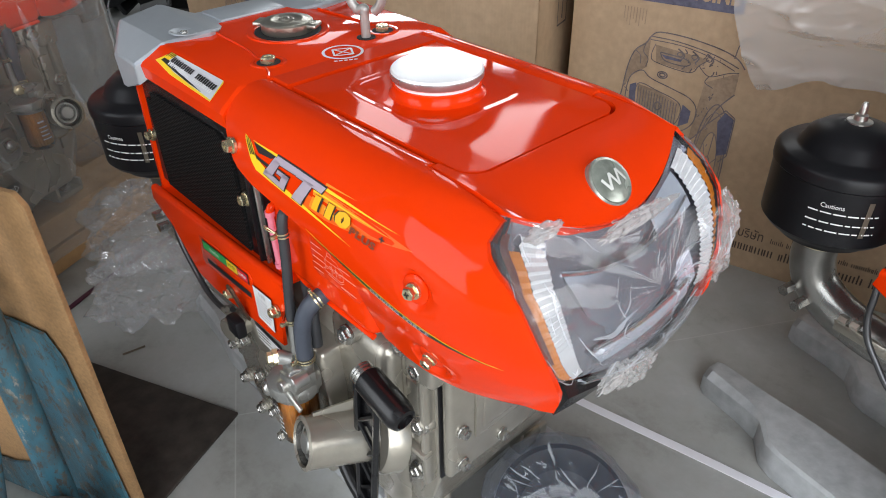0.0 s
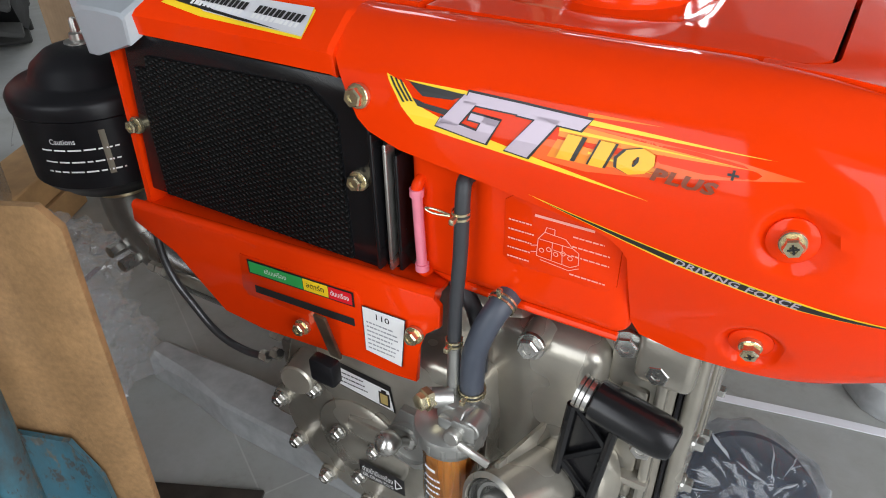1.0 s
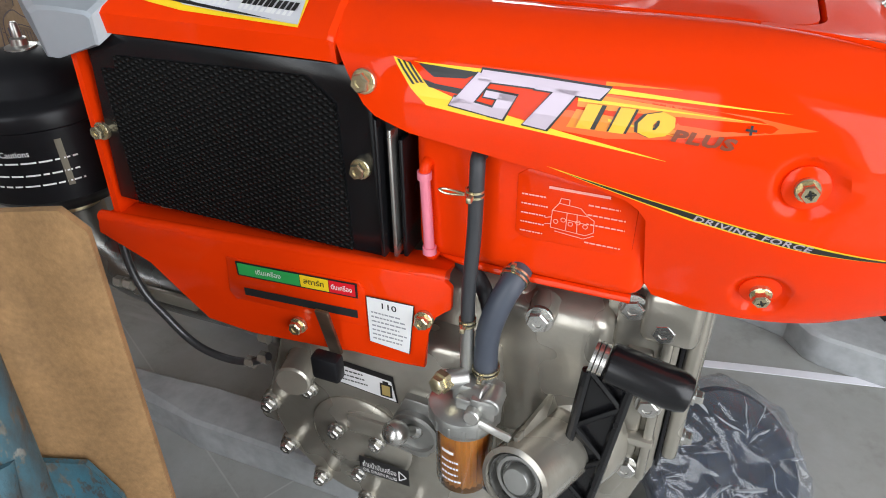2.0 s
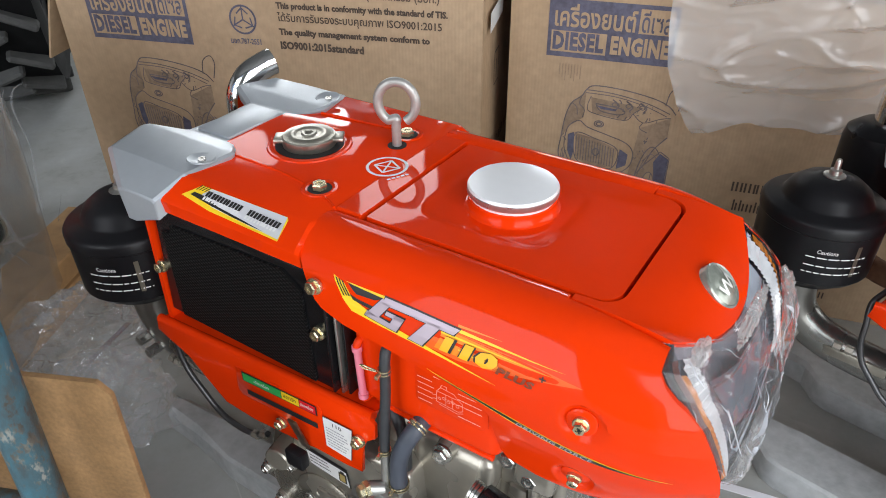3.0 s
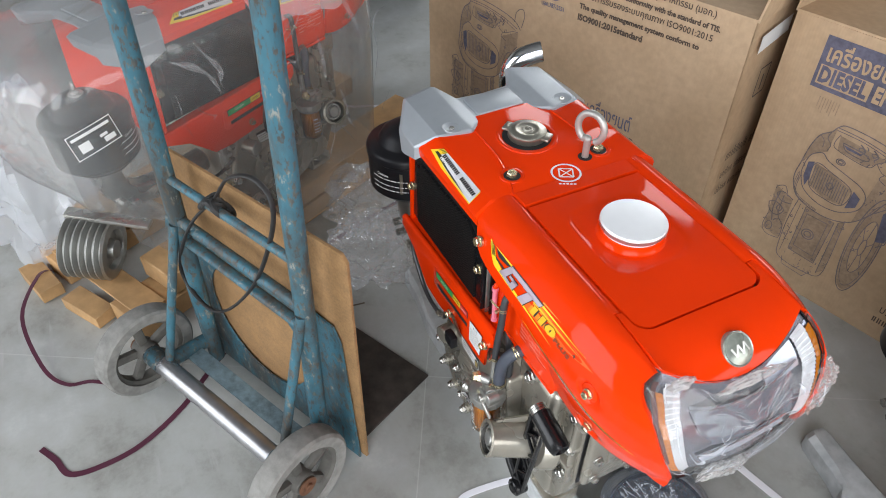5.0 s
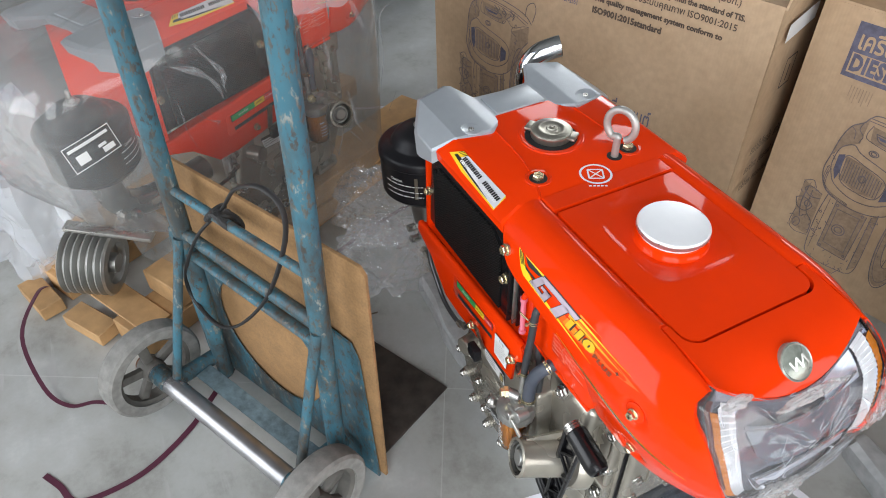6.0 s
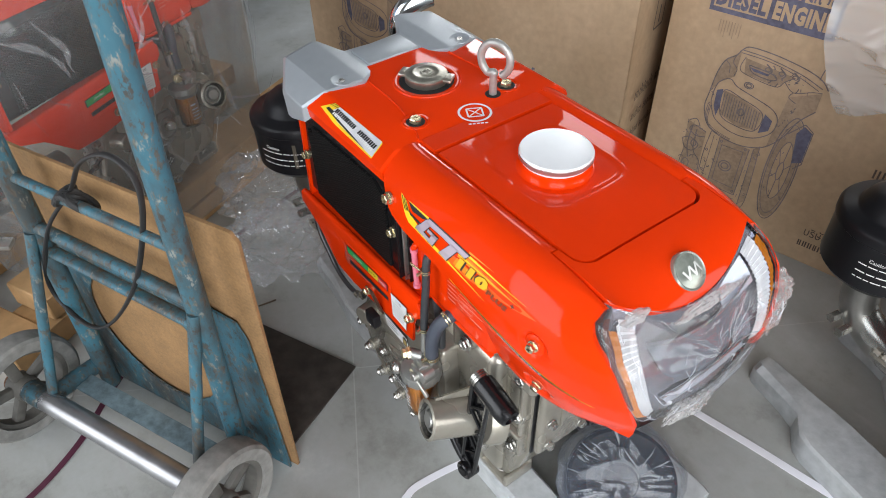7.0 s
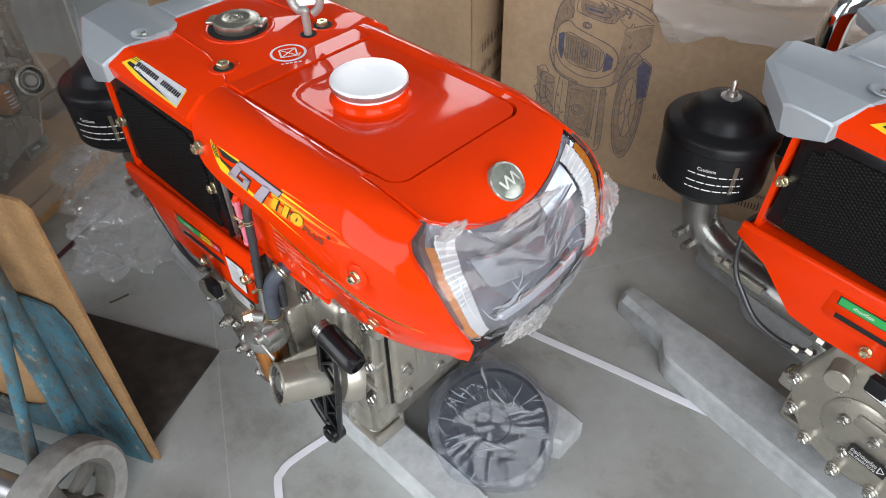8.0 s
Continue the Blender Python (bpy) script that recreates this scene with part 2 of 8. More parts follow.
def worn_blue():
    m, nt, b = material("worn_blue_paint")
    tc = nt.nodes.new("ShaderNodeTexCoord")
    mp = nt.nodes.new("ShaderNodeMapping")
    mp.inputs["Scale"].default_value = (1.0, 1.0, 0.45)
    nt.links.new(tc.outputs["Object"], mp.inputs["Vector"])

    def streaks(scale, detail, rough):
        n = nt.nodes.new("ShaderNodeTexNoise")
        n.inputs["Scale"].default_value, n.inputs["Detail"].default_value, n.inputs["Roughness"].default_value = scale, detail, rough
        nt.links.new(mp.outputs["Vector"], n.inputs["Vector"])
        return n.outputs["Fac"]

    chips, grime = streaks(120, 10, 0.72), streaks(11, 7, 0.68)
    blue = ramp(nt, noise_tex(nt, 6, 5).outputs["Fac"], [(0.3, (0.024, 0.095, 0.135)), (0.7, (0.048, 0.16, 0.21))])
    under = ramp(nt, streaks(40, 6, 0.6), [(0.42, (0.05, 0.032, 0.02)), (0.54, (0.10, 0.082, 0.06)), (0.64, (0.26, 0.26, 0.23))])
    layer = blue
    for source, lo, hi, color in ((grime, 0.45, 0.61, (0.045, 0.04, 0.034, 1.0)), (chips, 0.52, 0.57, under)):
        mix = nt.nodes.new("ShaderNodeMix")
        mix.data_type = "RGBA"
        nt.links.new(ramp(nt, source, [(lo, (0, 0, 0)), (hi, (0.85, 0.85, 0.85))]), mix.inputs[0])
        nt.links.new(layer, mix.inputs[6])
        if isinstance(color, tuple):
            mix.inputs[7].default_value = color
        else:
            nt.links.new(color, mix.inputs[7])
        layer = mix.outputs[2]
    nt.links.new(layer, b.inputs["Base Color"])
    b.inputs["Roughness"].default_value = 0.5
    bump(nt, b, chips, 0.4, 0.002)
    return m


def radiator_mesh():
    """Fine expanded-metal grille: thin bright diamond wires over black."""
    m, nt, b = material("radiator_mesh")
    tc = nt.nodes.new("ShaderNodeTexCoord")
    fac = []
    for turn in (0.42, -0.62):
        mp = nt.nodes.new("ShaderNodeMapping")
        mp.inputs["Rotation"].default_value = (0, turn, 0)
        w = nt.nodes.new("ShaderNodeTexWave")
        w.bands_direction = "Z"
        w.inputs["Scale"].default_value = 70.0
        nt.links.new(tc.outputs["Object"], mp.inputs["Vector"])
        nt.links.new(mp.outputs["Vector"], w.inputs["Vector"])
        fac.append(w.outputs["Fac"])
    mx = nt.nodes.new("ShaderNodeMath")
    mx.operation = "MULTIPLY"
    nt.links.new(fac[0], mx.inputs[0])
    nt.links.new(fac[1], mx.inputs[1])
    nt.links.new(ramp(nt, mx.outputs[0], [(0.62, (0.004, 0.004, 0.004)), (0.97, (0.035, 0.035, 0.035))]), b.inputs["Base Color"])
    b.inputs["Roughness"].default_value = 0.6
    b.inputs["Specular IOR Level"].default_value = 0.15
    bump(nt, b, mx.outputs[0], 0.8, 0.002)
    return m


def film(name, haze, tint=(0.9, 0.92, 0.93), wrinkle=22.0, gloss_by=1.0, stretch=(1.0, 1.0, 2.2), rough=0.1, relief=0.35):
    """Thin clear plastic sheet: mostly see-through, milky in patches, with a glossy, softly folded skin."""
    m, nt, b = material(name)
    nt.nodes.remove(b)
    out = nt.nodes["Material Output"]
    clear, milk, glow, gloss = (nt.nodes.new(k) for k in ("ShaderNodeBsdfTransparent", "ShaderNodeBsdfDiffuse", "ShaderNodeBsdfTranslucent", "ShaderNodeBsdfGlossy"))
    clear.inputs["Color"].default_value = (0.97, 0.97, 0.97, 1)
    milk.inputs["Color"].default_value = (*tint, 1)
    glow.inputs["Color"].default_value = (*tint, 1)
    gloss.inputs["Color"].default_value = (0.95, 0.95, 0.95, 1)
    gloss.inputs["Roughness"].default_value = rough
    tc = nt.nodes.new("ShaderNodeTexCoord")
    mp = nt.nodes.new("ShaderNodeMapping")
    mp.inputs["Scale"].default_value = stretch
    nt.links.new(tc.outputs["Object"], mp.inputs["Vector"])
    folds, big = nt.nodes.new("ShaderNodeTexNoise"), nt.nodes.new("ShaderNodeTexNoise")
    for n, sc, de, di in ((folds, wrinkle, 2.0, 0.7), (big, wrinkle * 0.25, 3.0, 0.3)):
        n.inputs["Scale"].default_value, n.inputs["Detail"].default_value, n.inputs["Distortion"].default_value = sc, de, di
        nt.links.new(mp.outputs["Vector"], n.inputs["Vector"])
    k = nt.nodes.new("ShaderNodeBump")
    k.inputs["Strength"].default_value, k.inputs["Distance"].default_value = 1.0, relief / wrinkle
    nt.links.new(folds.outputs["Fac"], k.inputs["Height"])
    for sh in (milk, gloss):
        nt.links.new(k.outputs["Normal"], sh.inputs["Normal"])
    patch = nt.nodes.new("ShaderNodeMapRange")
    patch.inputs["From Min"].default_value, patch.inputs["From Max"].default_value = 0.3, 0.7
    patch.inputs["To Min"].default_value, patch.inputs["To Max"].default_value = haze * 0.6, min(0.95, haze * 1.4)
    nt.links.new(big.outputs["Fac"], patch.inputs["Value"])
    body, a, c = (nt.nodes.new("ShaderNodeMixShader") for _ in range(3))
    body.inputs[0].default_value = 0.25
    nt.links.new(milk.outputs[0], body.inputs[1])
    nt.links.new(glow.outputs[0], body.inputs[2])
    nt.links.new(patch.outputs["Result"], a.inputs[0])
    nt.links.new(clear.outputs[0], a.inputs[1])
    nt.links.new(body.outputs[0], a.inputs[2])
    fr = nt.nodes.new("ShaderNodeFresnel")
    fr.inputs["IOR"].default_value = 1.45
    nt.links.new(k.outputs["Normal"], fr.inputs["Normal"])
    g = nt.nodes.new("ShaderNodeMath")
    g.operation = "MULTIPLY"
    g.inputs[1].default_value = gloss_by
    nt.links.new(fr.outputs[0], g.inputs[0])
    top = nt.nodes.new("ShaderNodeMath")
    top.operation = "MINIMUM"
    top.inputs[1].default_value = 0.32
    nt.links.new(g.outputs[0], top.inputs[0])
    nt.links.new(top.outputs[0], c.inputs[0])
    nt.links.new(a.outputs[0], c.inputs[1])
    nt.links.new(gloss.outputs[0], c.inputs[2])
    nt.links.new(c.outputs[0], out.inputs["Surface"])
    return m


def clear_plastic(name, tint, gloss_rough=0.05, gloss_by=1.0):
    m, nt, b = material(name)
    nt.nodes.remove(b)
    out = nt.nodes["Material Output"]
    clear, gloss = nt.nodes.new("ShaderNodeBsdfTransparent"), nt.nodes.new("ShaderNodeBsdfGlossy")
    clear.inputs["Color"].default_value = (*tint, 1)
    gloss.inputs["Roughness"].default_value = gloss_rough
    fr, c = nt.nodes.new("ShaderNodeFresnel"), nt.nodes.new("ShaderNodeMixShader")
    fr.inputs["IOR"].default_value = 1.5
    g = nt.nodes.new("ShaderNodeMath")
    g.operation = "MULTIPLY"
    g.inputs[1].default_value = gloss_by
    nt.links.new(fr.outputs[0], g.inputs[0])
    nt.links.new(g.outputs[0], c.inputs[0])
    nt.links.new(clear.outputs[0], c.inputs[1])
    nt.links.new(gloss.outputs[0], c.inputs[2])
    nt.links.new(c.outputs[0], out.inputs["Surface"])
    return m


CONCRETE, CARTON, BLUE, MESH = concrete(), carton(), worn_blue(), radiator_mesh()
WRAP = film("cling_wrap", 0.07, (0.93, 0.94, 0.97), wrinkle=9.0, gloss_by=1.0, stretch=(1.0, 1.0, 1.5), rough=0.1, relief=0.014)
WHEELWRAP = film("wheel_wrap", 0.12, (0.42, 0.49, 0.64), 9.0, 1.2, (1.0, 1.0, 1.0), 0.16, 0.006)
CREASE = film("film_crease", 0.42, (0.80, 0.84, 0.90), 40.0, 1.6, (1.0, 1.0, 1.0), 0.12, 0.3)
BAGCREASE = film("bag_crease", 0.24, (0.66, 0.68, 0.7), 40.0, 0.5, (1.0, 1.0, 1.0), 0.2, 0.3)
CRUSH = film("crushed_wrap", 0.42, (0.62, 0.61, 0.6), 30.0, 1.2, (1.0, 1.0, 1.0), 0.1, 0.5)
SHEET = film("plastic_sheet", 0.32, (0.97, 0.98, 1.0), 7.0, 1.3, (1.0, 1.0, 2.6), 0.2, 0.05)
BAG = film("clear_bag", 0.14, (0.94, 0.96, 1.0), 8.0, 2.2, (1.0, 1.6, 1.0), 0.12, 0.02)
DUSTBAG = film("dusty_engine_bag", 0.34, (0.39, 0.40, 0.40), 6.0, 1.3, (1.0, 1.0, 1.8), 0.16, 0.05)
BUNCH = film("bunched_bag", 0.33, (0.80, 0.83, 0.88), 6.0, 0.35, (1.0, 1.0, 0.6), 0.25, 0.15)
LENS = clear_plastic("clear_lens", (0.97, 0.98, 0.99), 0.05, 0.4)
BOWL = clear_plastic("clear_bowl", (0.93, 0.92, 0.88))
PAPER = surface("filter_paper", (0.66, 0.28, 0.05), 0.7, vary=0.1)


# ---------- mesh helpers ----------
V = Vector


def part(name, bm, mat, parent, label="", smooth=38, m=None):
    me = bpy.data.meshes.new(name)
    bmesh.ops.recalc_face_normals(bm, faces=bm.faces) if len(bm.faces) < 20000 else None
    bm.to_mesh(me)
    bm.free()
    for p in me.polygons:
        p.use_smooth = smooth > 0
    if smooth > 0:
        me.set_sharp_from_angle(angle=radians(smooth))
    me.materials.append(mat)
    ob = new(name, me)
    if parent:
        ob.parent = parent
    if m is not None:
        ob.matrix_local = m
    if label:
        tagged(ob, label)
    return ob


def thing(name, at, label, category, group="", kind=""):
    ob = new(name)
    ob.empty_display_size = 0.05
    ob.matrix_world = at if isinstance(at, Matrix) else Matrix.Translation(at)
    return tagged(ob, label, category, group, kind)


def basis(p, z, x=(1, 0, 0)):
    """A pose at p whose z axis is z."""
    z = V(z).normalized()
    x = V(x)
    if abs(x.normalized().dot(z)) > 0.95:
        x = V((0, 1, 0))
    y = z.cross(x).normalized()
    x = y.cross(z)
    m = Matrix((x, y, z)).transposed().to_4x4()
    m.translation = p
    return m


def rbox(bm, c, s, bev=0.003, m=None, seg=2):
    t = Matrix.Translation(c) @ Matrix.Diagonal((*s, 1))
    vs = bmesh.ops.create_cube(bm, size=1.0, matrix=(m @ t) if m else t)["verts"]
    if bev > 0:
        es = list({e for v in vs for e in v.link_edges})
        bmesh.ops.bevel(bm, geom=es, offset=min(bev, 0.45 * min(s)), segments=seg, affect="EDGES", profile=0.5)
    return bm


def cyl(bm, p0, p1, r0, r1=None, seg=24, bev=0.0):
    r1 = r0 if r1 is None else r1
    p0, p1 = V(p0), V(p1)
    h = (p1 - p0).length
    b = min(bev, 0.4 * h, 0.4 * min(r0, r1))
    prof = [(0, 0), (r0 - b, 0), (r0, b), (r1, h - b), (r1 - b, h), (0, h)] if b > 0 else [(0, 0), (r0, 0), (r1, h), (0, h)]
    return lathe(bm, prof, basis(p0, p1 - p0), seg)


def lathe(bm, prof, m, seg=32):
    """Turns a profile of (radius, height) round the z axis of m."""
    rings = []
    for r, z in prof:
        if r <= 1e-6:
            rings.append([bm.verts.new(m @ V((0, 0, z)))])
        else:
            rings.append([bm.verts.new(m @ V((r * math.cos(a), r * math.sin(a), z))) for a in (2 * math.pi * i / seg for i in range(seg))])
    for a, b in zip(rings, rings[1:]):
        if len(a) == 1 and len(b) == 1:
            continue
        for i in range(seg):
            j = (i + 1) % seg
            if len(a) == 1:
                bm.faces.new((a[0], b[i], b[j]))
            elif len(b) == 1:
                bm.faces.new((a[i], b[0], a[j]))
            else:
                bm.faces.new((a[i], b[i], b[j], a[j]))
    return bm


def curve_points(pts, n=6, closed=False):
    pts = [V(p) for p in pts]
    if len(pts) < 3:
        return pts
    out = []
    count = len(pts) if closed else len(pts) - 1
    for i in range(count):
        if closed:
            p0, p1, p2, p3 = (pts[(i + k - 1) % len(pts)] for k in range(4))
        else:
            p0, p1, p2, p3 = pts[max(i - 1, 0)], pts[i], pts[i + 1], pts[min(i + 2, len(pts) - 1)]
        for k in range(n):
            t = k / n
            out.append(0.5 * (2 * p1 + (p2 - p0) * t + (2 * p0 - 5 * p1 + 4 * p2 - p3) * t * t + (3 * p1 - p0 - 3 * p2 + p3) * t ** 3))
    if not closed:
        out.append(pts[-1])
    return out


def tube(bm, pts, r, seg=12, n=6, closed=False, flat=1.0, up=(0, 0, 1)):
    """A round (or flattened) tube along a smooth line."""
    path = curve_points(pts, n, closed) if n > 0 else [V(p) for p in pts]
    radii = r if isinstance(r, (list, tuple)) else [r] * len(path)
    if len(radii) != len(path):
        radii = [radii[min(int(i * len(radii) / len(path)), len(radii) - 1)] for i in range(len(path))]
    rings, side = [], None
    k = len(path)
    for i, p in enumerate(path):
        d = (path[(i + 1) % k] - path[i - 1]) if closed else (path[min(i + 1, k - 1)] - path[max(i - 1, 0)])
        d.normalize()
        if side is None:
            side = d.cross(V(up))
            if side.length < 0.05:
                side = d.cross(V((1, 0.3, 0)))
        side = (side - d * side.dot(d)).normalized()
        top = side.cross(d)
        rings.append([bm.verts.new(p + radii[i] * (math.cos(a) * side + flat * math.sin(a) * top)) for a in (2 * math.pi * j / seg for j in range(seg))])
    pairs = list(zip(rings, rings[1:])) + ([(rings[-1], rings[0])] if closed else [])
    for a, b in pairs:
        for j in range(seg):
            bm.faces.new((a[j], a[(j + 1) % seg], b[(j + 1) % seg], b[j]))
    if not closed:
        bm.faces.new(rings[0][::-1])
        bm.faces.new(rings[-1])
    return bm


def prism(bm, pts, depth, m, bev=0.0, seg=2):
    """A flat outline (x, y) with thickness along the z axis of m."""
    lo = [bm.verts.new(m @ V((x, y, 0))) for x, y in pts]
    hi = [bm.verts.new(m @ V((x, y, depth))) for x, y in pts]
    faces = [bm.faces.new(lo[::-1]), bm.faces.new(hi)]
    for i in range(len(pts)):
        j = (i + 1) % len(pts)
        faces.append(bm.faces.new((lo[i], lo[j], hi[j], hi[i])))
    if bev > 0:
        es = list({e for f in faces[1:2] for e in f.edges} | {e for f in faces[2:] for e in f.edges if e not in faces[0].edges})
        bmesh.ops.bevel(bm, geom=es, offset=bev, segments=seg, affect="EDGES", profile=0.5)
    return bm


def loft(bm, rings, closed=True, caps=True):
    vs = [[bm.verts.new(p) for p in ring] for ring in rings]
    n = len(vs[0])
    for a, b in zip(vs, vs[1:]):
        for j in range(n if closed else n - 1):
            k = (j + 1) % n
            bm.faces.new((a[j], a[k], b[k], b[j]))
    if caps and closed:
        bm.faces.new(vs[0][::-1])
        bm.faces.new(vs[-1])
    return bm


def sheet(bm, fn, nu, nv):
    """A grid of fn(u, v), both from 0 to 1."""
    vs = [[bm.verts.new(fn(i / nu, j / nv)) for j in range(nv + 1)] for i in range(nu + 1)]
    for i in range(nu):
        for j in range(nv):
            bm.faces.new((vs[i][j], vs[i + 1][j], vs[i + 1][j + 1], vs[i][j + 1]))
    return bm


def flat(polys):
    bm = bmesh.new()
    for pts in polys:
        bm.faces.new([bm.verts.new((x, y, 0)) for x, y in pts])
    return bm


def ring_poly(cx, cy, r0, r1, seg=32):
    out = []
    for i in range(seg):
        a, b = 2 * math.pi * i / seg, 2 * math.pi * (i + 1) / seg
        out.append([(cx + r * math.cos(t), cy + r * math.sin(t)) for r, t in ((r0, a), (r1, a), (r1, b), (r0, b))])
    return out


def bar(x0, y0, x1, y1):
    return [(x0, y0), (x1, y0), (x1, y1), (x0, y1)]


def stroke(pts, w):
    """Thin quads along a polyline."""
    out = []
    for (ax, ay), (bx, by) in zip(pts, pts[1:]):
        dx, dy = bx - ax, by - ay
        k = 0.5 * w / max(1e-9, math.hypot(dx, dy))
        nx, ny = -dy * k, dx * k
        out.append([(ax + nx, ay + ny), (ax - nx, ay - ny), (bx - nx, by - ny), (bx + nx, by + ny)])
    return out


def cut(bm, step, axes=(0, 1)):
    for ax in axes:
        lo, hi = min(v.co[ax] for v in bm.verts), max(v.co[ax] for v in bm.verts)
        k = math.ceil(lo / step)
        while k * step < hi:
            no = [0, 0, 0]
            no[ax] = 1
            co = [0, 0, 0]
            co[ax] = k * step
            bmesh.ops.bisect_plane(bm, geom=list(bm.verts) + list(bm.edges) + list(bm.faces), plane_co=co, plane_no=no)
            k += 1
    return bm


def warp(bm, fn):
    for v in bm.verts:
        v.co = fn(v.co.x, v.co.y)
    return bm


def letters(text, width=None, height=None, bold=0.0, lean=0.0, spacing=1.0):
    """Text as a flat mesh with its lower left corner at the origin, scaled to a width and height."""
    cu = bpy.data.curves.new("letters", "FONT")
    cu.body, cu.size, cu.offset, cu.space_character = text, 1.0, bold, spacing
    cu.resolution_u = 2
    ob = bpy.data.objects.new("letters", cu)
    me = bpy.data.meshes.new_from_object(ob)
    bm = bmesh.new()
    bm.from_mesh(me)
    bpy.data.objects.remove(ob)
    bpy.data.curves.remove(cu)
    bpy.data.meshes.remove(me)
    if not bm.verts:
        return bm
    x0, x1 = min(v.co.x for v in bm.verts), max(v.co.x for v in bm.verts)
    y0, y1 = min(v.co.y for v in bm.verts), max(v.co.y for v in bm.verts)
    sy = (height / (y1 - y0)) if height else None
    sx = (width / (x1 - x0)) if width else sy
    sy = sy or sx
    for v in bm.verts:
        y = (v.co.y - y0) * sy
        v.co = ((v.co.x - x0) * sx + lean * y, y, 0)
    return bm


def moved(bm, dx, dy):
    for v in bm.verts:
        v.co.x += dx
        v.co.y += dy
    return bm


def glyph_rows(x0, y0, w, h, rows, rng, fill=0.55):
    """Unreadable lines of print as plain bars."""
    out = []
    for i in range(rows):
        y = y0 + h - (i + 0.5) * h / rows
        x, end = x0, x0 + w * rng.uniform(0.75, 1.0)
        t = fill * h / rows / 2
        while x < end:
            l = rng.uniform(0.05, 0.16) * w
            out.append(bar(x, y - t, min(x + l, end), y + t))
            x += l + 0.025 * w
    return out


_bolts = {}


def bolt(parent, p, n, r=0.0085, mat=None, washer=True, name="bolt"):
    """A flanged hex bolt; all of one size share a mesh."""
    mat = mat or BRASS
    key = (round(r, 4), mat.name, washer)
    if key not in _bolts:
        bm = bmesh.new()
        if washer:
            cyl(bm, (0, 0, -0.002), (0, 0, 0.0025), r * 1.25, seg=18, bev=0.0006)
        lathe(bm, [(0, 0.002), (r, 0.002), (r, 0.0075), (r * 0.86, 0.009), (r * 0.45, 0.009), (r * 0.4, 0.0078), (0, 0.0078)], Matrix.Identity(4), 6)
        me_ob = part(name, bm, mat, None, smooth=0)
        _bolts[key] = me_ob.data
        bpy.data.objects.remove(me_ob)
    ob = new(name, _bolts[key])
    ob.parent = parent
    ob.matrix_local = basis(p, n) @ pose(0, 0, 0, 0, 0, 17)
    return ob


# ---------- the diesel engine ----------
SECTION = [(0.1075, 0.6258), (0.116, 0.6276), (0.130, 0.6272), (0.145, 0.621), (0.157, 0.610), (0.168, 0.594), (0.174, 0.575),
           (0.1765, 0.555), (0.176, 0.535), (0.172, 0.51), (0.165, 0.485), (0.157, 0.46), (0.151, 0.44), (0.146, 0.424)]
HEM = [(-0.074, 0.604), (-0.066, 0.593), (-0.058, 0.581), (-0.05, 0.567), (-0.04, 0.558), (-0.014, 0.549), (0.06, 0.54), (0.12, 0.53),
       (0.143, 0.524), (0.152, 0.512), (0.157, 0.452), (0.163, 0.440), (0.2, 0.433), (0.28, 0.432), (0.315, 0.432), (0.335, 0.438), (0.35, 0.453)]
# front edge of the cowl by height: how far forward, and how far out
BROW = [(0.425, 0.29), (0.43, 0.318), (0.44, 0.336), (0.452, 0.345), (0.465, 0.349), (0.482, 0.350), (0.512, 0.347), (0.54, 0.339), (0.565, 0.328), (0.588, 0.31), (0.604, 0.292), (0.616, 0.284), (0.63, 0.283)]
FLARE = [(0.425, 0.099), (0.445, 0.103), (0.46, 0.108), (0.482, 0.119), (0.512, 0.130), (0.54, 0.139), (0.565, 0.144), (0.588, 0.1425), (0.604, 0.135), (0.612, 0.126), (0.618, 0.118), (0.63, 0.116)]


def lerp_table(x, rows):
    return float(np.interp(x, [r[0] for r in rows], [r[1] for r in rows]))


def cowl_taper(y, x, z):
    s = min(1.0, max(0.0, (x - 0.17) / (lerp_table(z, BROW) - 0.17)))
    edge = lerp_table(z, FLARE)
    return y - (y - edge) * s ** 3.0 if y > edge else y


def cowl_y(x, z):
    """How far out the side cowl lies, at a place along it and a height."""
    rows = sorted((b, a) for a, b in SECTION[3:])
    return cowl_taper(lerp_table(z, rows), x, z)


DISHES = ((0.238, 0.552), (0.233, 0.461))


def cowl_dent(x, z):
    """Round pressed recesses for the two cowl bolts."""
    d = 0.0
    for cx, cz in DISHES:
        k = max(0.0, min(1.0, (0.0215 - math.hypot(x - cx, z - cz)) / 0.0085))
        d = max(d, 0.0065 * k * k * (3 - 2 * k))
    return d


